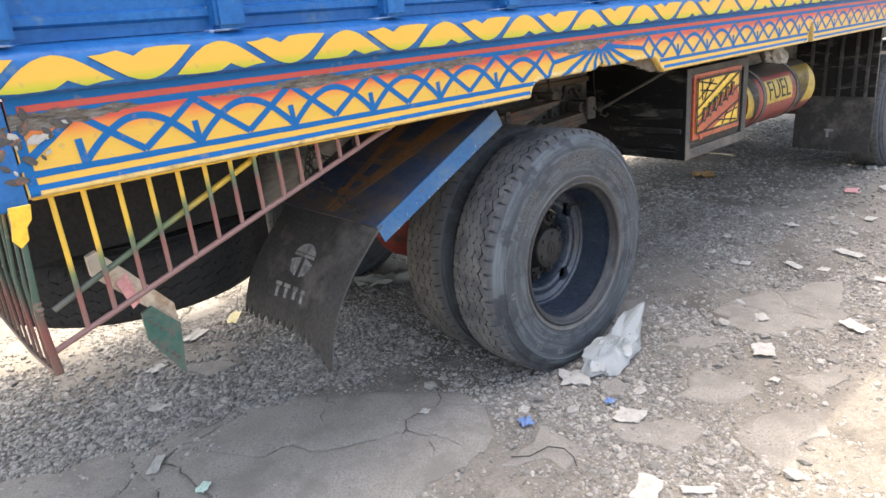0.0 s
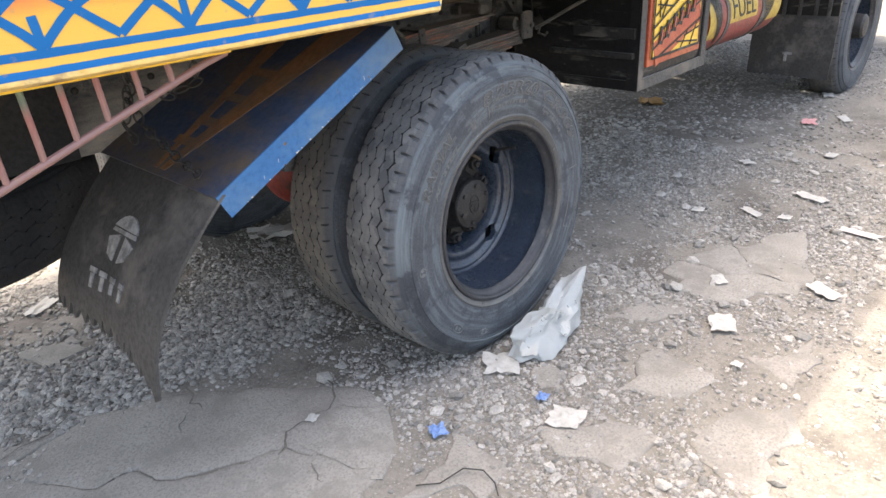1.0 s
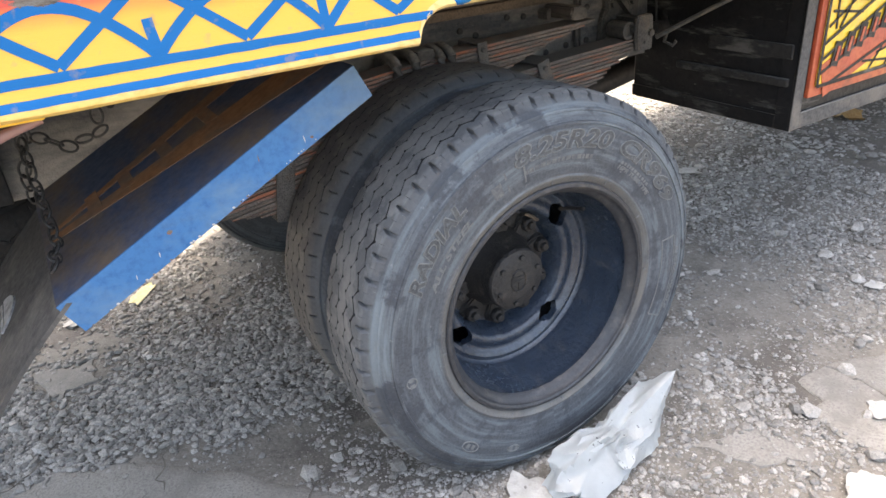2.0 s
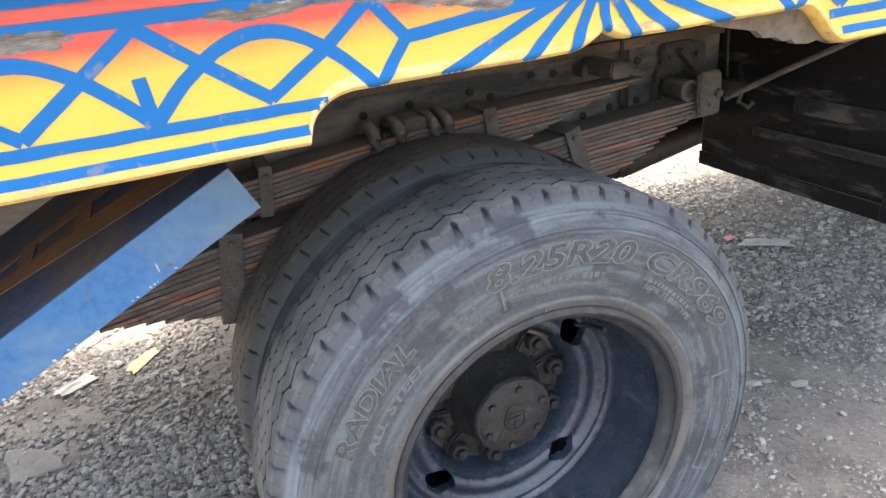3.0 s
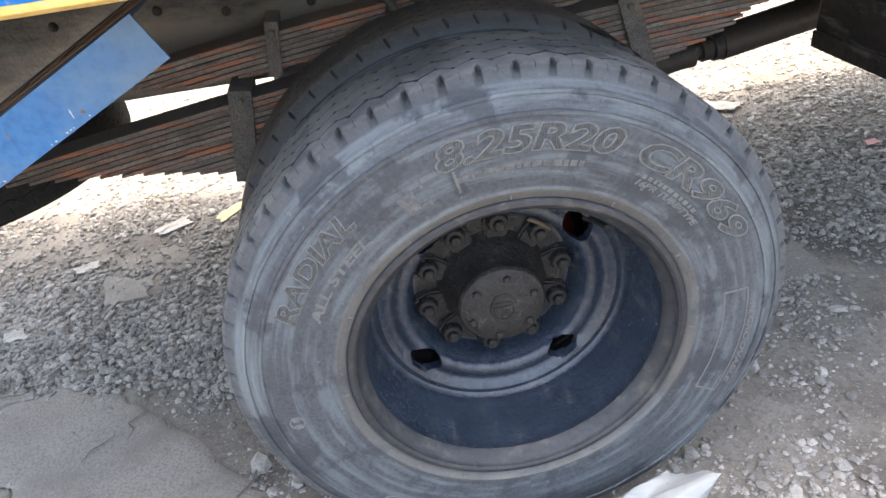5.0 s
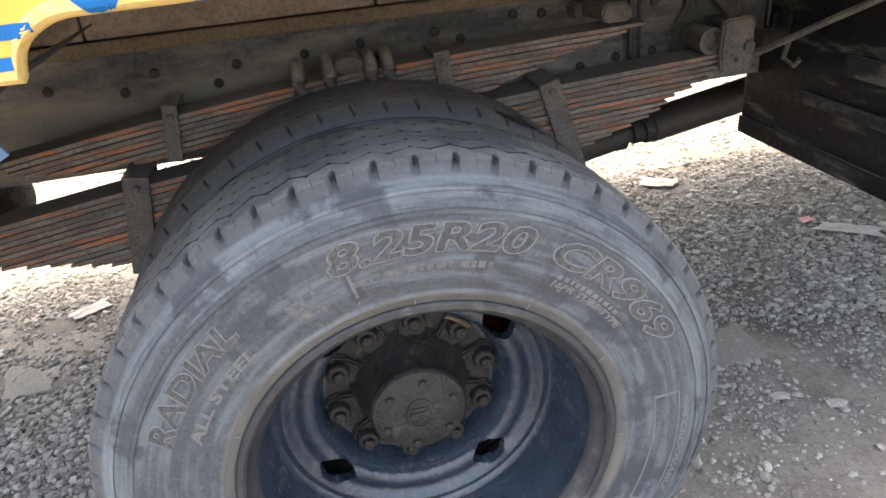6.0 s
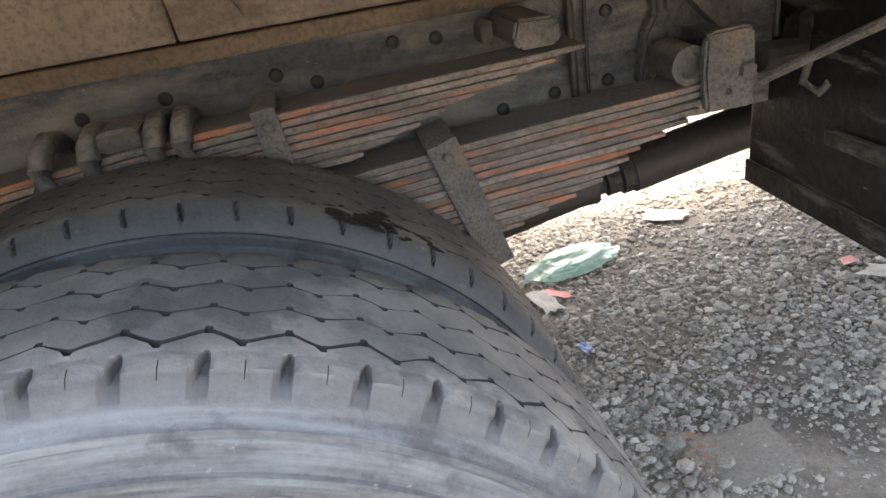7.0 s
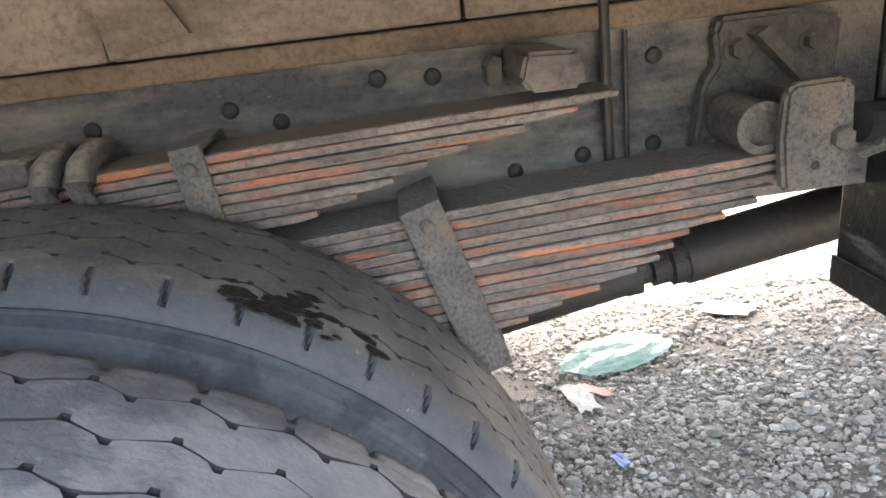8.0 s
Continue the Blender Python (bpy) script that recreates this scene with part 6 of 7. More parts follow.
part("stay", tube([(0.79, 0.465, 0.882), (0.84, 0.35, 0.952), (0.885, 0.235, 1.018), (0.895, 0.15, 1.066)], 0.0065, 8), M_CRUST, bb, smooth=True)
part("hook", tube([(0.90, 0.52, 0.88), (0.90, 0.53, 0.845), (0.905, 0.50, 0.835), (0.91, 0.49, 0.85)], 0.006, 8), M_FRAME, bb, smooth=True)

# ---- fuel tank ----
tank = group_part("fuel_tank", "cylindrical fuel tank painted red and yellow")
TX0, TX1, TR, TY, TZ = 1.56, 2.46, 0.165, 0.235, 0.815
turn = Matrix.Translation((TX0, TY, TZ)) @ Matrix.Rotation(radians(-90), 4, "Z")
L_ = TX1 - TX0
b = lathe([(0.001, -0.015), (TR * 0.6, -0.012), (TR - 0.015, 0.0), (TR, 0.018), (TR, L_ - 0.018), (TR - 0.015, L_), (TR * 0.6, L_ + 0.012), (0.001, L_ + 0.015)], 56)
b.transform(turn)
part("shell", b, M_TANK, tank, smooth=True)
for x in (TX0 + 0.185, TX1 - 0.28):
    b = lathe([(TR + 0.001, 0.0), (TR + 0.005, 0.001), (TR + 0.005, 0.034), (TR + 0.001, 0.035)], 56)
    b.transform(Matrix.Translation((x, TY, TZ)) @ Matrix.Rotation(radians(-90), 4, "Z"))
    part("strap", b, M_FRAME, tank, smooth=True)
def on_tank(x, a, lift):
    r = TR + lift
    return (x, TY - r * math.cos(a), TZ + r * math.sin(a))
def tank_ray(x0, a0, x1, a1, w, material):
    b = bmesh.new()
    n = 18
    for k in range(n):
        q = []
        for kk in (k, k + 1):
            t = kk / n
            x, a = x0 + (x1 - x0) * t, a0 + (a1 - a0) * t
            q.append([b.verts.new(on_tank(x - w / 2, a, 0.0024)), b.verts.new(on_tank(x + w / 2, a, 0.0024))])
        b.faces.new((q[0][0], q[0][1], q[1][1], q[1][0]))
    part("painted_ray", b, material, tank)
def tank_patch(x0, x1, a0, a1, material, lift, name="painted_panel"):
    """A painted field on the tank's round side."""
    b = bmesh.new()
    n = 18
    g = [[b.verts.new(on_tank(x, radians(a0 + (a1 - a0) * k / n), lift)) for x in (x0, x1)] for k in range(n + 1)]
    for p, q in zip(g, g[1:]):
        b.faces.new((p[0], p[1], q[1], q[0]))
    part(name, b, material, tank)


tank_patch(1.70, 2.17, -34, 44, M_TANKRED, 0.001)
tank_patch(1.79, 2.12, -10, 34, M_TANKYEL, 0.0016)
tank_patch(2.205, 2.45, -28, 52, M_TANKYEL, 0.0008)
tank_patch(1.565, 1.685, -28, 48, M_TANKYEL, 0.0008)
for k in range(9):
    t = k / 8
    tank_ray(2.24 + 0.02 * t, radians(-38), 2.19 + 0.25 * t, radians(72 - 8 * t), 0.008, M_BLACK)
    tank_ray(1.69 - 0.02 * t, radians(-38), 1.69 - 0.12 * t, radians(68), 0.007, M_BLACK)
me = text_mesh("FUEL", 0.15, 0.0, 0.0008, False)
b = bmesh.new()
b.from_mesh(me)
for _ in range(3):
    bmesh.ops.triangulate(b, faces=b.faces)
    bmesh.ops.subdivide_edges(b, edges=[e for e in b.edges if e.calc_length() > 0.014], cuts=1)
bmesh.ops.triangulate(b, faces=b.faces)
b.to_mesh(me)
b.free()
for v in me.vertices:
    v.co = on_tank(1.955 + v.co.x * 0.88, radians(12) + v.co.y / TR, 0.0026 + v.co.z)
mesh_part("lettering", me, M_BLACK, tank, "black lettering")
part("cradle", box((TX0 + 0.1, TY, 0.66), (TX1 - 0.1, 0.62, 0.70), bevel=0.004), M_FRAME, tank)
b = bmesh.new()
bmesh.ops.create_icosphere(b, subdivisions=3, radius=0.085)
for v in b.verts:
    v.co *= 1 + 0.5 * noise.noise(v.co * 14) + 0.2 * noise.noise(v.co * 40)
    v.co = Vector((v.co.x * 1.1, v.co.y * 0.8, v.co.z * 0.9))
rag = part("rag", b, M_PAPER, None)
rag.matrix_basis = pose(2.2, 0.22, 1.02)
tagged(rag, "crumpled white cloth stuffed over the fuel tank", "rag")

# ---- front mudguard and flap ----
ff = group_part("front_mudguard", "dark ribbed front wheel mudguard")
part("panel", box((3.56, 0.06, 0.58), (3.59, 0.62, 1.12), bevel=0.004), M_BLACK, ff)
for y in (0.12, 0.2, 0.3, 0.4, 0.5):
    part("rib", box((3.545, y - 0.012, 0.6), (3.56, y + 0.012, 1.1), bevel=0.004), M_FLAP, ff)
part("arch", box((3.59, 0.06, 1.0), (4.7, 0.1, 1.12), bevel=0.01), M_BLACK, ff)
fl = part("mud_flap", flap_mesh(3.55, 0.6, 3.53, 0.19, 0.05, 0.585, 14, 0.005, 0.06), M_FLAP, truck, "black rubber front mud flap with saw-toothed hem", smooth=True)
for lo, hi in (((3.515, 0.30, 0.345), (3.53, 0.36, 0.36)), ((3.513, 0.33, 0.30), (3.53, 0.345, 0.344))):
    part("pale_print", box(lo, hi), M_GREYPRINT, fl)
# Unseen dark blocks, added to cover bright ground under the cab.
eng = group_part("engine", "unseen engine block and axle added to darken under the cab")
part("sump", box((3.7, 0.72, 0.5), (5.3, 1.36, 1.1), bevel=0.05), M_SHAFT, eng)
part("front_axle", box((4.14, 0.35, 0.36), (4.26, 1.75, 0.48), bevel=0.02), M_FRAME, eng)
part("bumper", box((6.6, 0.0, 0.45), (6.7, 2.1, 0.8), bevel=0.03), M_BLACK, eng)
# Cab is out of view; lengthened to shade the ground ahead.
cab = group_part("cab", "blue truck cab ahead of the cargo body")
part("wall", box((3.98, 0.0, 1.12), (6.6, 2.1, 2.7), bevel=0.06), M_BLUE, cab)
# Unseen far-side boxes, added to keep sun off the ground.
part("sill", box((4.75, 1.9, 0.42), (6.58, 2.09, 1.119), bevel=0.03), M_BLUE, cab)
part("sill", box((2.5, 1.9, 0.36), (3.6, 2.14, 1.09), bevel=0.03), M_BLACK, truck)

part("step", tube([(5.02, 0.02, 1.12), (5.0, 0.015, 0.86), (5.03, 0.01, 0.845), (5.3, 0.0, 0.845)], 0.018, 8), M_YELLOW, cab, smooth=True)


# ---- parked van far ahead ----
van = empty("van", "distant parked white van with a red lower band", "van")
part("body", box((14.0, 0.2, 0.55), (18.5, 2.1, 2.0), bevel=0.12), M_PAPER, van)
part("lower_band", box((13.95, 0.18, 0.28), (18.55, 2.12, 0.549), bevel=0.04), M_TANKRED, van)
part("window", box((13.985, 0.4, 1.25), (14.02, 1.9, 1.8), bevel=0.01), M_BLACK, van)
for x in (14.9, 17.6):
    for y0_, y1_ in ((0.21, 0.43), (1.87, 2.09)):
        part("wheel", lathe([(0.05, y0_), (0.24, y0_), (0.3, y0_ + 0.03), (0.3, y1_ - 0.03), (0.24, y1_), (0.05, y1_)], 24, at=(x, 0, 0.3)), M_SPARE, van, smooth=True)

# ---- broken tarmac ----
def cut_poly(poly, p, nrm):
    """The parts of a polygon on either side of a line."""
    out = ([], [])
    for i, a in enumerate(poly):
        b = poly[(i + 1) % len(poly)]
        da, db = (a - p).dot(nrm), (b - p).dot(nrm)
        out[0 if da >= 0 else 1].append(a)
        if da * db < 0:
            q = a + (b - a) * (da / (da - db))
            out[0].append(q)
            out[1].append(q)
    return out


def area(poly):
    return abs(sum(a.x * b.y - b.x * a.y for a, b in zip(poly, poly[1:] + poly[:1]))) / 2


def shatter(poly, limit, rnd):
    if area(poly) < limit or len(poly) < 3:
        return [poly]
    c = sum(poly, Vector((0, 0))) / len(poly)
    spread_ = max(poly, key=lambda q: (q - c).length) - c
    ang = math.atan2(spread_.y, spread_.x) + rnd.uniform(-0.6, 0.6)
    one, two = cut_poly(poly, c + Vector((rnd.uniform(-0.06, 0.06), rnd.uniform(-0.06, 0.06))), Vector((math.cos(ang), math.sin(ang))))
    return shatter(one, limit, rnd) + shatter(two, limit, rnd)


def slab_piece(poly, lift, gap):
    c = sum(poly, Vector((0, 0))) / len(poly)
    edge = []
    for a, b in zip(poly, poly[1:] + poly[:1]):
        n = max(1, int((b - a).length / 0.016))
        edge += [a + (b - a) * k / n for k in range(n)]
    pts = []
    for q in edge:
        q = q + (c - q).normalized() * gap
        w = Vector((noise.noise((q.x * 5, q.y * 5, 2)), noise.noise((q.x * 5, q.y * 5, 9)))) * 0.075
        w += Vector((noise.noise((q.x * 11, q.y * 11, 2)), noise.noise((q.x * 11, q.y * 11, 9)))) * 0.038
        w += Vector((noise.noise((q.x * 22, q.y * 22, 2)), noise.noise((q.x * 26, q.y * 26, 9)))) * 0.016
        pts.append(q + w)
    verts, faces = [], []
    n = len(pts)
    levels = ((1.02, -0.012, 0), (1.0, lift - 0.005, 0), (0.95, lift - 0.001, 1), (0.8, lift, 1), (0.55, lift, 1), (0.28, lift, 1))
    for f, dz, _ in levels:
        for q in pts:
            v = c + (q - c) * f
            verts.append((v.x, v.y, ground_height(v.x, v.y) + dz + 0.0012 * noise.noise((v.x * 14, v.y * 14, 5))))
    verts.append((c.x, c.y, ground_height(c.x, c.y) + lift))
    for L in range(len(levels) - 1):
        for k in range(n):
            j = (k + 1) % n
            faces.append((L * n + k, L * n + j, (L + 1) * n + j, (L + 1) * n + k))
    for k in range(n):
        faces.append(((len(levels) - 1) * n + k, (len(levels) - 1) * n + (k + 1) % n, len(verts) - 1))
    me = bpy.data.meshes.new("tarmac_slab")
    me.from_pydata(verts, [], faces)
    me.materials.append(M_SLAB)
    me.shade_smooth()
    me.set_sharp_from_angle(angle=radians(40))
    ob = new("tarmac_slab", me)
    ob.parent = ground


SLABS = [
    ("-2.4,1.0 -1.95,0.98 -1.525,0.80 -1.57,0.59 -1.60,0.45 -1.66,0.1 -1.8,-0.05 -2.4,0.1", 0.5, 0.008, 0.006),
    ("-1.525,0.80 -1.477,0.63 -1.466,0.51 -1.50,0.33 -1.52,-0.2 -1.8,-0.05 -1.66,0.1 -1.60,0.45 -1.57,0.59", 0.6, 0.008, 0.006),
    ("-1.525,0.80 -1.24,0.735 -1.24,0.69 -1.477,0.63", 0.5, 0.007, 0.003),
    ("-1.477,0.63 -1.24,0.69 -1.2,0.72 -0.9,0.60 -0.67,0.38 -0.5,0.11 -0.62,-0.1 -0.7,-0.19 -0.88,-0.16 -1.08,-0.17 -1.52,-0.2 -1.50,0.33 -1.466,0.51", 0.45, 0.008, 0.002),
    ("0.72,-0.17 1.05,-0.28 1.43,-0.51 0.98,-0.67 0.82,-0.61 0.65,-0.51 0.64,-0.3", 0.12, 0.007, 0.001),
    ("0.10,-0.37 0.26,-0.48 0.21,-0.62 0.05,-0.59 -0.02,-0.46", 0.3, 0.006, 0.0),
    ("0.35,-0.70 0.59,-0.79 0.50,-0.89 0.27,-0.83", 0.3, 0.006, 0.0),
    ("-0.29,-0.40 -0.14,-0.47 -0.17,-0.66 -0.34,-0.59 -0.36,-0.47", 0.3, 0.006, 0.0),
    ("-0.09,-0.65 0.1,-0.73 0.2,-0.87 -0.17,-0.91 -0.19,-0.77", 0.3, 0.006, 0.0),
    ("-0.75,-0.255 -0.53,-0.22 -0.53,-0.35 -0.6,-0.43", 0.3, 0.006, 0.0),
    ("-0.1,-0.18 -0.03,-0.21 -0.15,-0.31 -0.19,-0.26", 0.3, 0.005, 0.0),
    ("-1.18,1.26 -0.97,1.22 -0.95,1.08 -1.15,1.10", 0.3, 0.006, 0.0),
    ("-1.0,1.8 -0.78,2.02 -0.62,1.95 -0.75,1.75", 0.3, 0.006, 0.0),
    ("0.3,-0.2 0.45,-0.25 0.5,-0.38 0.36,-0.36", 0.3, 0.005, 0.0),
    ("-1.1,-0.3 -0.8,-0.32 -0.85,-0.6 -1.2,-0.55", 0.1, 0.007, 0.001),
    ("0.85,0.75 1.05,0.72 1.0,0.6 0.88,0.58", 0.3, 0.005, 0.0),
]
rnd = random.Random(21)
slab_polys = []
for text, limit, lift, gap in SLABS:
    poly = [Vector(tuple(float(c) for c in q.split(","))) for q in text.split()]
    slab_polys.append(poly)
    for piece in shatter(poly, limit, rnd):
        slab_piece(piece, lift, gap + 0.001)


def crack(points, width):
    """A hairline break across a slab, drawn as a thin dark strip laid on it."""
    pts = [Vector(tuple(float(c) for c in q.split(","))) for q in points.split()]
    fine = []
    for a, b in zip(pts, pts[1:]):
        n = max(2, int((b - a).length / 0.012))
        fine += [a + (b - a) * k / n for k in range(n)]
    fine = [q + Vector((noise.noise((q.x * 30, q.y * 30, 1)), noise.noise((q.x * 30, q.y * 30, 6)))) * 0.012 for q in fine + [pts[-1]]]
    bm = bmesh.new()
    rows_ = []
    for k, q in enumerate(fine):
        d = (fine[min(k + 1, len(fine) - 1)] - fine[max(k - 1, 0)]).normalized()
        w = width * (0.35 + 0.9 * abs(noise.noise((q.x * 25, q.y * 25, 3)))) * (0.3 if k in (0, len(fine) - 1) else 1.0)
        side_ = Vector((-d.y, d.x)) * w
        rows_.append([bm.verts.new((p.x, p.y, ground_height(p.x, p.y) + h)) for p, h in ((q - side_, 0.0105), (q, 0.0102), (q + side_, 0.0105))])
    for a, b in zip(rows_, rows_[1:]):
        for k in range(2):
            bm.faces.new((a[k], a[k + 1], b[k + 1], b[k]))
    bmesh.ops.recalc_face_normals(bm, faces=bm.faces)
    part("crack", bm, M_SOIL, ground)


for line_, wide_ in (
    ("-0.869,0.610 -0.887,0.546 -0.909,0.514 -0.901,0.459", 0.005),
    ("-0.942,0.476 -0.979,0.435 -1.002,0.401", 0.004),
    ("-0.565,0.331 -0.585,0.243 -0.624,0.173 -0.669,0.139 -0.769,0.146 -0.822,0.140 -0.860,0.093 -0.893,0.078", 0.006),
    ("-1.161,0.792 -1.208,0.738 -1.251,0.716 -1.329,0.720 -1.388,0.707", 0.006),
    ("-0.649,0.135 -0.613,0.080 -0.584,0.045", 0.003),
    ("-0.854,-0.021 -0.881,-0.088", 0.004),
):
    crack(line_, wide_)


def patch_sheet(name, cx, cy, rx, ry, rise, material, seed):
    """A thin uneven spread over the ground with a ragged rim."""
    bm = bmesh.new()
    rings = []
    for j in range(1, 15):
        f = j / 14
        ring = []
        for k in range(120):
            a = 2 * math.pi * k / 120
            rag_ = 1 + 0.35 * noise.noise((math.cos(a) * 1.5 + seed, math.sin(a) * 1.5, 0)) + 0.15 * noise.noise((math.cos(a) * 6 + seed, math.sin(a) * 6, 0)) + 0.07 * noise.noise((math.cos(a) * 19, math.sin(a) * 19, seed))
            x, y = cx + rx * f * rag_ * math.cos(a), cy + ry * f * rag_ * math.sin(a)
            z = ground_height(x, y) + 0.004 * noise.noise((x * 17, y * 17, 4)) + rise * (1 - f ** 3) - 0.004 * f ** 6 + 0.004 * noise.noise((x * 40, y * 40, 2)) * (1 - f)
            ring.append(bm.verts.new((x, y, z)))
        rings.append(ring)
    for a, b in zip(rings, rings[1:]):
        for k in range(120):
            bm.faces.new((a[k], a[(k + 1) % 120], b[(k + 1) % 120], b[k]))
    bm.faces.new(rings[0])
    bmesh.ops.recalc_face_normals(bm, faces=bm.faces)
    part(name, bm, material, ground, smooth=True)


patch_sheet("soil_patch", -0.75, 0.95, 0.52, 0.36, 0.0015, M_SOIL, 3.0)
patch_sheet("soil_patch", -0.15, 0.62, 0.42, 0.34, 0.0015, M_SOIL, 8.0)
patch_sheet("soil_patch", 3.3, 1.0, 1.9, 0.95, 0.003, M_SOIL, 5.0)
patch_sheet("soil_patch", -0.95, 1.65, 0.5, 0.3, 0.0015, M_SOIL, 12.0)
patch_sheet("stained_patch", 0.88, 0.69, 0.085, 0.085, 0.004, M_STAIN, 1.0)


def inside(p, poly):
    hit = False
    for a, b in zip(poly, poly[1:] + poly[:1]):
        if (a.y > p.y) != (b.y > p.y) and p.x < (b.x - a.x) * (p.y - a.y) / (b.y - a.y) + a.x:
            hit = not hit
    return hit


# ---- litter ----
def scrap(x, y, w, h, turn_, material, label, category="litter", crumple=0.15, lift=0.0):
    n = 9
    seed = x * 7.3 + y * 3.1
    bm = bmesh.new()
    g = []
    for j in range(n):
        row = []
        for i in range(n):
            u, v = i / (n - 1) - 0.5, j / (n - 1) - 0.5
            ragged = 1 + 0.35 * noise.noise((u * 3 + seed, v * 3, 2))
            px, py = u * w * ragged, v * h * ragged
            pz = crumple * min(w, h) * (0.35 + 0.6 * noise.noise((u * 4 + seed, v * 4, 1)) + 0.25 * noise.noise((u * 9, v * 9 + seed, 3)))
            row.append(bm.verts.new((px, py, max(pz, 0.0008))))
        g.append(row)
    for j in range(n - 1):
        for i in range(n - 1):
            bm.faces.new((g[j][i], g[j][i + 1], g[j + 1][i + 1], g[j + 1][i]))
    ext = bmesh.ops.extrude_face_region(bm, geom=list(bm.faces))["geom"]
    bmesh.ops.translate(bm, vec=(0, 0, -0.0008), verts=[v for v in ext if isinstance(v, bmesh.types.BMVert)])
    bmesh.ops.recalc_face_normals(bm, faces=bm.faces)
    ob = part(category.replace(" ", "_"), bm, material, None, smooth=True)
    extra = 0.013 if any(inside(Vector((x, y)), q) for q in slab_polys) else 0.011
    ob.matrix_basis = pose(x, y, ground_height(x, y) + extra + lift, 0, 0, turn_)
    return tagged(ob, label, category, "litter on the ground")


WHITE = "crumpled scrap of white paper on the gravel"
for x, y, w, h, r in ((-0.735, 0.136, 0.035, 0.03, 20), (-0.306, 0.863, 0.06, 0.035, 60), (-0.985, 1.56, 0.13, 0.06, 30), (1.40, -0.04, 0.055, 0.05, 10), (2.15, 0.025, 0.07, 0.06, 50), (1.84, -0.40, 0.16, 0.06, 70), (1.54, -0.69, 0.16, 0.05, 85), (0.92, -0.725, 0.12, 0.07, 60), (0.49, -0.53, 0.11, 0.085, 30), (1.515, -0.245, 0.11, 0.045, 60), (1.535, -0.386, 0.05, 0.05, 0), (0.775, -0.40, 0.07, 0.05, 45), (-1.377, 1.011, 0.06, 0.06, 15), (-1.527, 0.625, 0.1, 0.035, 50), (-0.552, -0.65, 0.11, 0.07, 20), (-0.456, -0.758, 0.09, 0.03, -50), (-0.245, -0.39, 0.08, 0.09, 20), (-1.25, 1.36, 0.09, 0.05, 20), (1.72, 1.12, 0.2, 0.07, -40), (1.33, 1.79, 0.15, 0.09, -35), (0.30, -0.66, 0.03, 0.03, 0), (-0.1, 1.3, 0.05, 0.04, 0), (3.3, -0.15, 0.12, 0.06, 40), (3.9, 0.12, 0.14, 0.07, 20), (2.5, -0.3, 0.09, 0.05, 0), (2.9, -0.55, 0.1, 0.05, 30)):
    scrap(x, y, w, h, r, M_PAPER, WHITE, "paper scrap")
scrap(-0.145, -0.075, 0.11, 0.10, 40, M_PAPER, "torn white paper at the foot of the tyre", "paper scrap")
scrap(-0.76, 1.60, 0.15, 0.05, 50, M_PALEYELLOW, "torn yellow wrapper on the gravel", "wrapper")
scrap(3.14, 0.01, 0.13, 0.08, 20, M_PINK, "faded pink paper scrap on the gravel", "paper scrap")
scrap(1.645, 1.245, 0.05, 0.035, 0, M_PINK, "reddish paper scrap beside white paper", "paper scrap")
scrap(0.74, 1.40, 0.06, 0.13, 10, M_PAPER, "white and red crumpled wrapper", "wrapper")
scrap(0.79, 1.43, 0.08, 0.03, -40, M_RED, "crumpled red wrapper on the gravel", "wrapper")
scrap(-0.21, -0.285, 0.035, 0.03, 10, M_SKYBLUE, "small torn blue wrapper", "wrapper", 0.5)
scrap(-0.535, -0.165, 0.05, 0.045, 60, M_SKYBLUE, "small torn blue wrapper", "wrapper", 0.4)
scrap(0.76, 1.126, 0.03, 0.045, 20, M_SKYBLUE, "small torn blue wrapper", "wrapper", 0.4)
scrap(3.09, 1.09, 0.18, 0.16, 30, M_OCHRE, "dry curled brown leaf", "leaf", 0.3)
scrap(-1.47, 0.37, 0.05, 0.035, 30, M_MINT, "pale green paper scrap on tarmac", "paper scrap")
b = bmesh.new()
bmesh.ops.create_icosphere(b, subdivisions=5, radius=1.0)
for v in b.verts:
    p = v.co.copy()
    q = p + 0.35 * Vector((noise.noise(p * 1.7), noise.noise(p * 1.7 + Vector((4, 0, 0))), 0))
    shrink = 1 - 0.5 * abs(noise.noise(Vector((q.x * 1.1, q.y * 1.4, q.z * 1.5)))) - 0.2 * abs(noise.noise(q * 2.6)) - 0.07 * abs(noise.noise(q * 7))
    v.co = Vector((p.x * 0.2, p.y * 0.085, max(p.z, -0.15) * 0.05)) * shrink
mint_bag = part("plastic_bag", b, M_MINT, None, smooth=True)
mint_bag.matrix_basis = pose(0.9, 1.6, ground_height(0.9, 1.6) + 0.012, 0, 0, 14)
tagged(mint_bag, "crumpled mint green plastic bag", "plastic bag", "litter on the ground")
scrap(0.02, 1.34, 0.32, 0.14, -35, M_PAPER, "pale crumpled plastic sheet under the axle", "plastic sheet", 0.45)

wire = part("wire", tube([(x, y, ground_height(x, y) + z) for x, y, z in ((-0.721, -0.264, 0.012), (-0.677, -0.305, 0.016), (-0.6, -0.316, 0.02), (-0.568, -0.356, 0.018), (-0.579, -0.403, 0.014), (-0.604, -0.433, 0.01))], 0.0019, 6), M_SHAFT, None, smooth=True)
tagged(wire, "thin dark bent wire lying on the gravel", "wire")

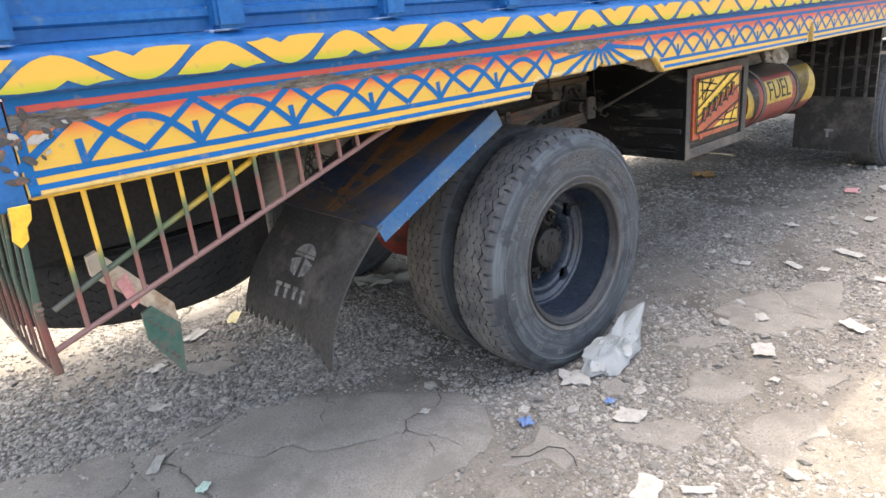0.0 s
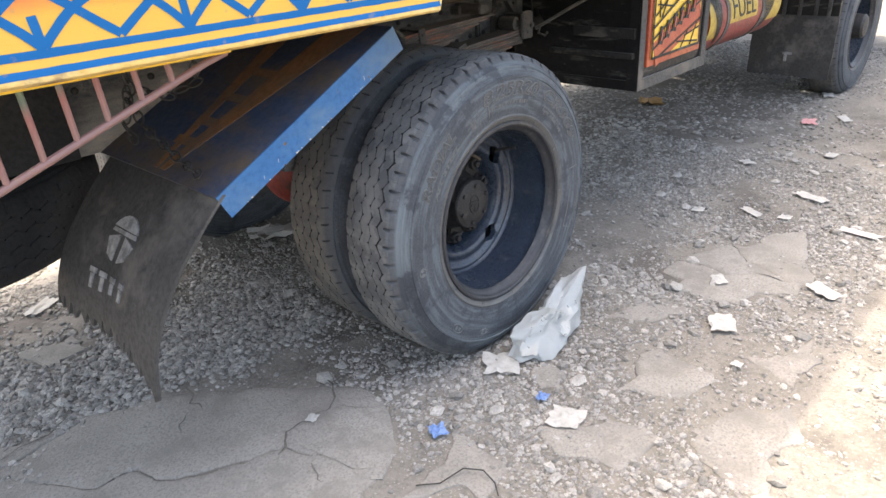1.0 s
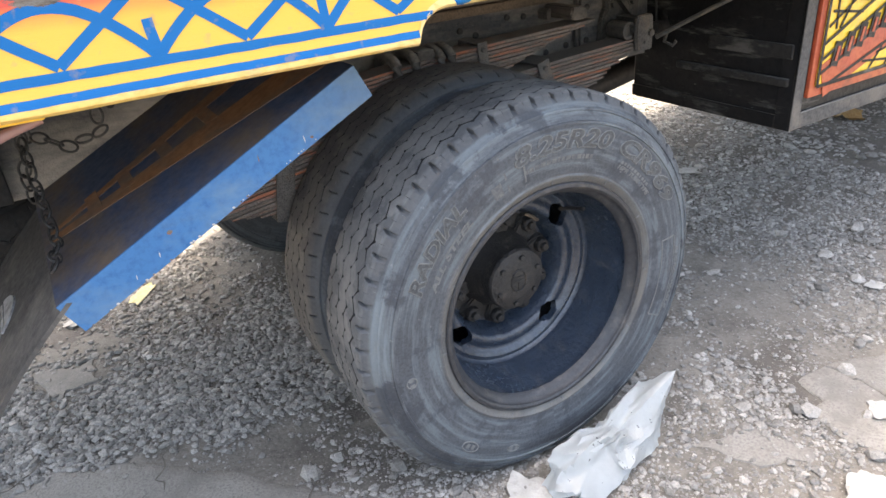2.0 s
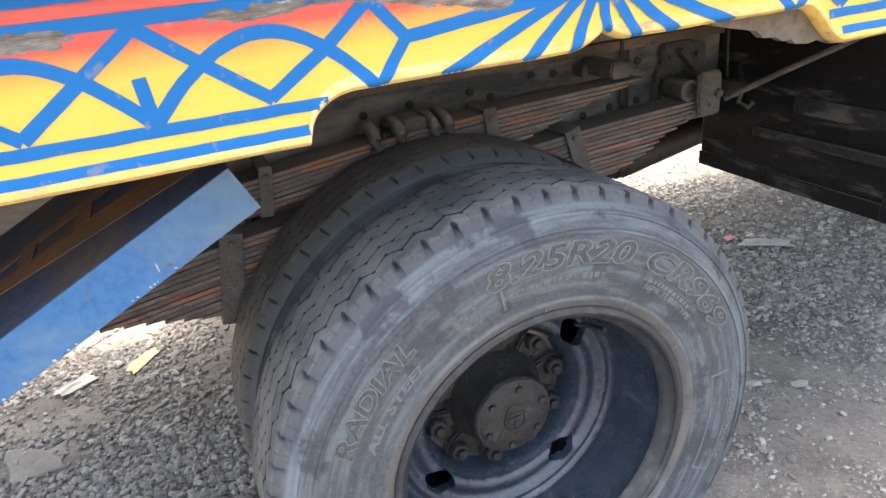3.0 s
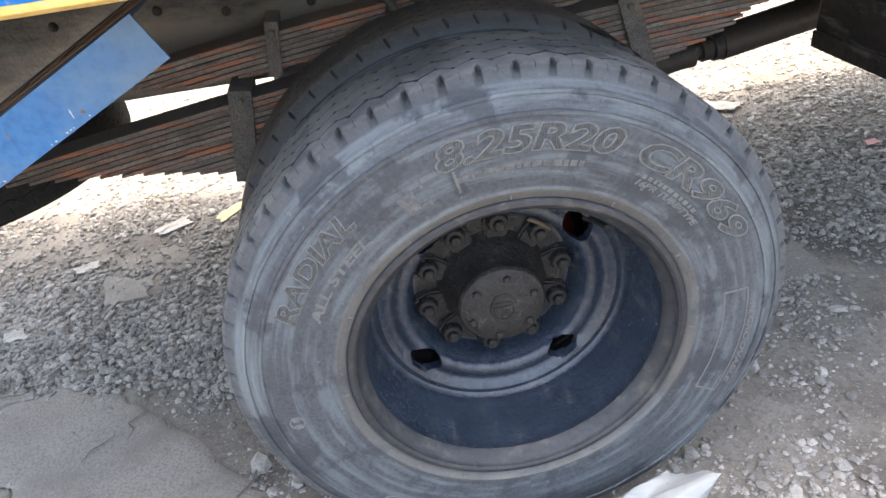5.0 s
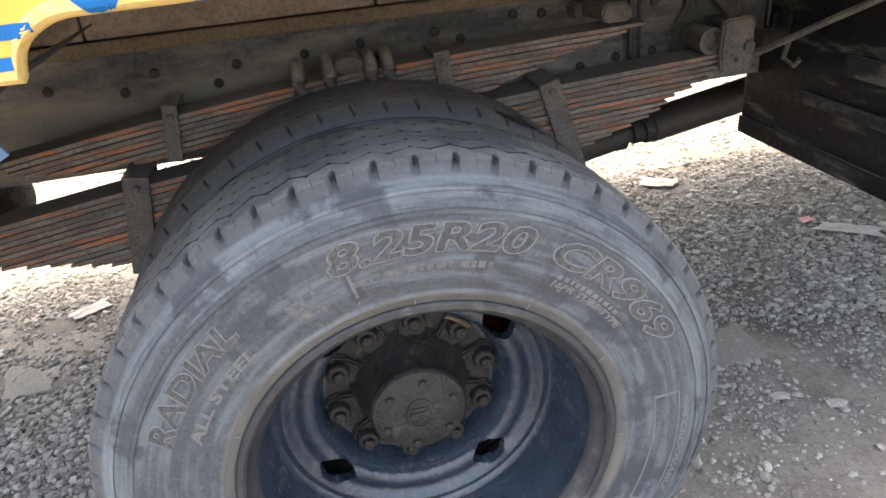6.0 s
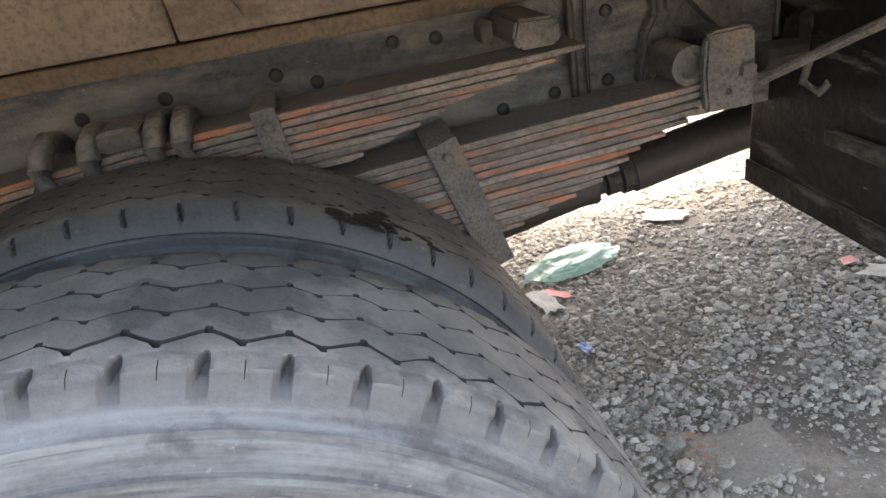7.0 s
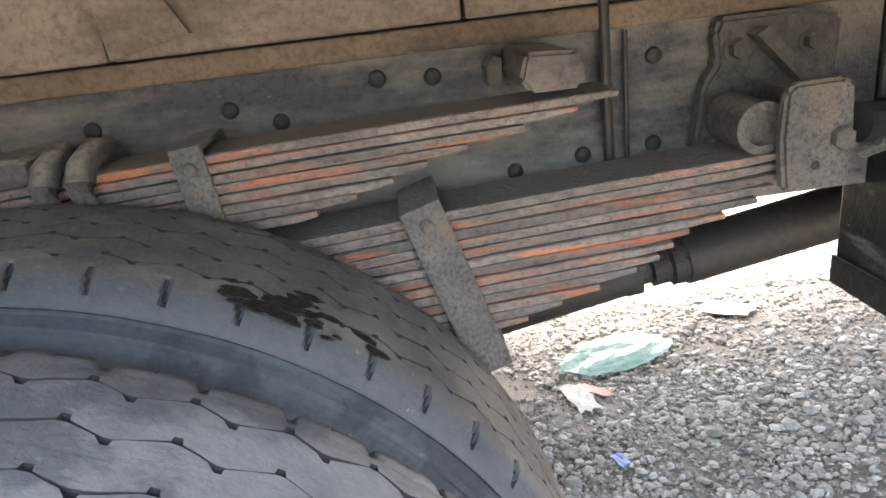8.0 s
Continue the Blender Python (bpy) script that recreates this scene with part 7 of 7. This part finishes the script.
# plastic bag leaning on the tyre
bm = bmesh.new()
hull = [(-0.107, -0.172, -0.005), (-0.05, -0.19, -0.01), (0.056, -0.205, -0.005), (0.17, -0.17, -0.012), (0.28, -0.12, -0.005), (0.30, -0.10, 0.06), (0.345, -0.09, 0.165), (0.27, -0.035, 0.13), (0.15, -0.045, 0.12), (0.06, -0.055, 0.11), (-0.04, -0.06, 0.10), (-0.115, -0.06, 0.055), (-0.12, -0.075, 0.0), (0.0, -0.14, 0.085), (0.12, -0.15, 0.08), (0.1, -0.02, -0.02), (0.24, -0.03, 0.0)]
for p in hull:
    bm.verts.new(p)
res = bmesh.ops.convex_hull(bm, input=list(bm.verts))
bmesh.ops.delete(bm, geom=[v for v in bm.verts if not v.link_faces], context="VERTS")
bmesh.ops.subdivide_edges(bm, edges=list(bm.edges), cuts=9, use_grid_fill=True)
bmesh.ops.triangulate(bm, faces=bm.faces)
bag_mid = Vector((0.1, -0.09, 0.05))
for v in bm.verts:
    p = v.co * 1.0
    warp = p + 0.03 * Vector((noise.noise(p * 9), noise.noise(p * 9 + Vector((5, 0, 0))), noise.noise(p * 9 + Vector((0, 7, 0)))))
    fold = abs(noise.noise(Vector((warp.x * 7, warp.y * 13, warp.z * 11)) + Vector((1.3, 0.2, 0)))) * 0.075 + abs(noise.noise(warp * 21 + Vector((3, 1, 2)))) * 0.02 + abs(noise.noise(warp * 48)) * 0.006
    v.co += (bag_mid - v.co).normalized() * fold
    v.co.z = max(v.co.z, ground_height(v.co.x, v.co.y) + 0.002)
bag = part("plastic_bag", bm, M_BAG, None, smooth=True)
tagged(bag, "crumpled translucent white plastic bag against the tyre", "plastic bag")


# ---- gravel ----
def gravel(count, x0, x1, y0, y1, size, name, seed, label, dens, chips=False, material=M_STONE):
    rs = np.random.RandomState(seed)
    t = (1 + 5 ** 0.5) / 2
    ico = np.array([(-1, t, 0), (1, t, 0), (-1, -t, 0), (1, -t, 0), (0, -1, t), (0, 1, t), (0, -1, -t), (0, 1, -t), (t, 0, -1), (t, 0, 1), (-t, 0, -1), (-t, 0, 1)], float)
    ico /= np.linalg.norm(ico[0])
    tri = np.array([int(c, 12) for c in "0b5" "051" "017" "07a" "0ab" "159" "5b4" "ba2" "a76" "718" "394" "342" "326" "368" "389" "495" "24b" "62a" "867" "981"]).reshape(-1, 3)
    if chips:
        ico = np.array([(1, 0, 0), (-1, 0, 0), (0, 1, 0), (0, -1, 0), (0, 0, 1), (0, 0, -1)], float)
        tri = np.array([int(c) for c in "024" "214" "134" "304" "205" "125" "315" "035"]).reshape(-1, 3)
    nv = len(ico)
    xy = []
    while len(xy) < count:
        x, y = rs.uniform(x0, x1), rs.uniform(y0, y1)
        keep = 0.38 + 1.4 * noise.noise((x * 1.7, y * 1.7, 8)) + 0.6 * noise.noise((x * 6, y * 6, 3)) - 0.25 * math.exp(-(((x + 0.55) / 0.5) ** 2 + ((y - 0.7) / 0.5) ** 2)) + (0.3 if x > 0.3 and y > 0.2 else 0.0) - (0.5 if y < -0.85 else 0.0) - 0.75 * math.exp(-(((x - 1.35) / 0.55) ** 2 + ((y - 0.45) / 0.4) ** 2))
        if rs.rand() > min(1, max(0.04, keep + dens)):
            continue
        if any(inside(Vector((x, y)), q) for q in slab_polys) and rs.rand() > (0.07 if size[1] > 0.04 else 0.2):
            continue
        xy.append((x, y))
    verts = np.zeros((count, nv, 3))
    for i, (x, y) in enumerate(xy):
        s = size[0] + (size[1] - size[0]) * rs.rand() ** 1.9
        a = rs.uniform(0, 2 * math.pi)
        sq = np.array((rs.uniform(0.75, 1.35), rs.uniform(0.65, 1.1), rs.uniform(0.38, 0.7))) * s / 2
        v = ico * (1 + rs.uniform(-0.22, 0.22, (nv, 1))) * sq
        c, d = math.cos(a), math.sin(a)
        v = np.stack([v[:, 0] * c - v[:, 1] * d, v[:, 0] * d + v[:, 1] * c, v[:, 2] + v[:, 0] * rs.uniform(-0.3, 0.3)], 1)
        verts[i] = v + (x, y, ground_height(x, y) + s * 0.12)
    faces = (tri[None] + nv * np.arange(count)[:, None, None]).reshape(-1, 3)
    me = bpy.data.meshes.new(name)
    me.from_pydata(verts.reshape(-1, 3).tolist(), [], faces.tolist())
    me.materials.append(material)
    return tagged(new(name, me), label, "gravel", kind="stuff")


gravel(115000, -2.1, 2.4, -1.2, 2.4, (0.004, 0.018), "gravel", 1, "loose grey gravel of small sharp stones", 0.25, True)
gravel(24000, -2.1, 2.4, -1.2, 2.4, (0.009, 0.027), "gravel", 5, "coarser grey gravel of worn stones", 0.15)
gravel(1100, -2.3, 2.8, -1.3, 2.6, (0.022, 0.055), "pebbles", 2, "larger scattered grey pebbles and broken stones", 0.1)
gravel(9000, 0.2, 2.6, 0.7, 2.8, (0.009, 0.03), "pebbles", 6, "rounded grey pebbles under the truck, paled in place of light", 0.2, False, M_PEBBLE)
gravel(15000, -2.0, -0.25, 0.55, 2.1, (0.01, 0.03), "gravel", 9, "coarse grey stones beside the rear springs", 0.15)
gravel(16000, 2.5, 6.0, -1.6, 2.4, (0.009, 0.03), "gravel", 3, "loose grey gravel farther along the lot", 0.2)
gravel(6000, -3.0, 2.6, 2.5, 5.0, (0.012, 0.03), "gravel", 4, "loose pale gravel beyond the truck", 0.2)
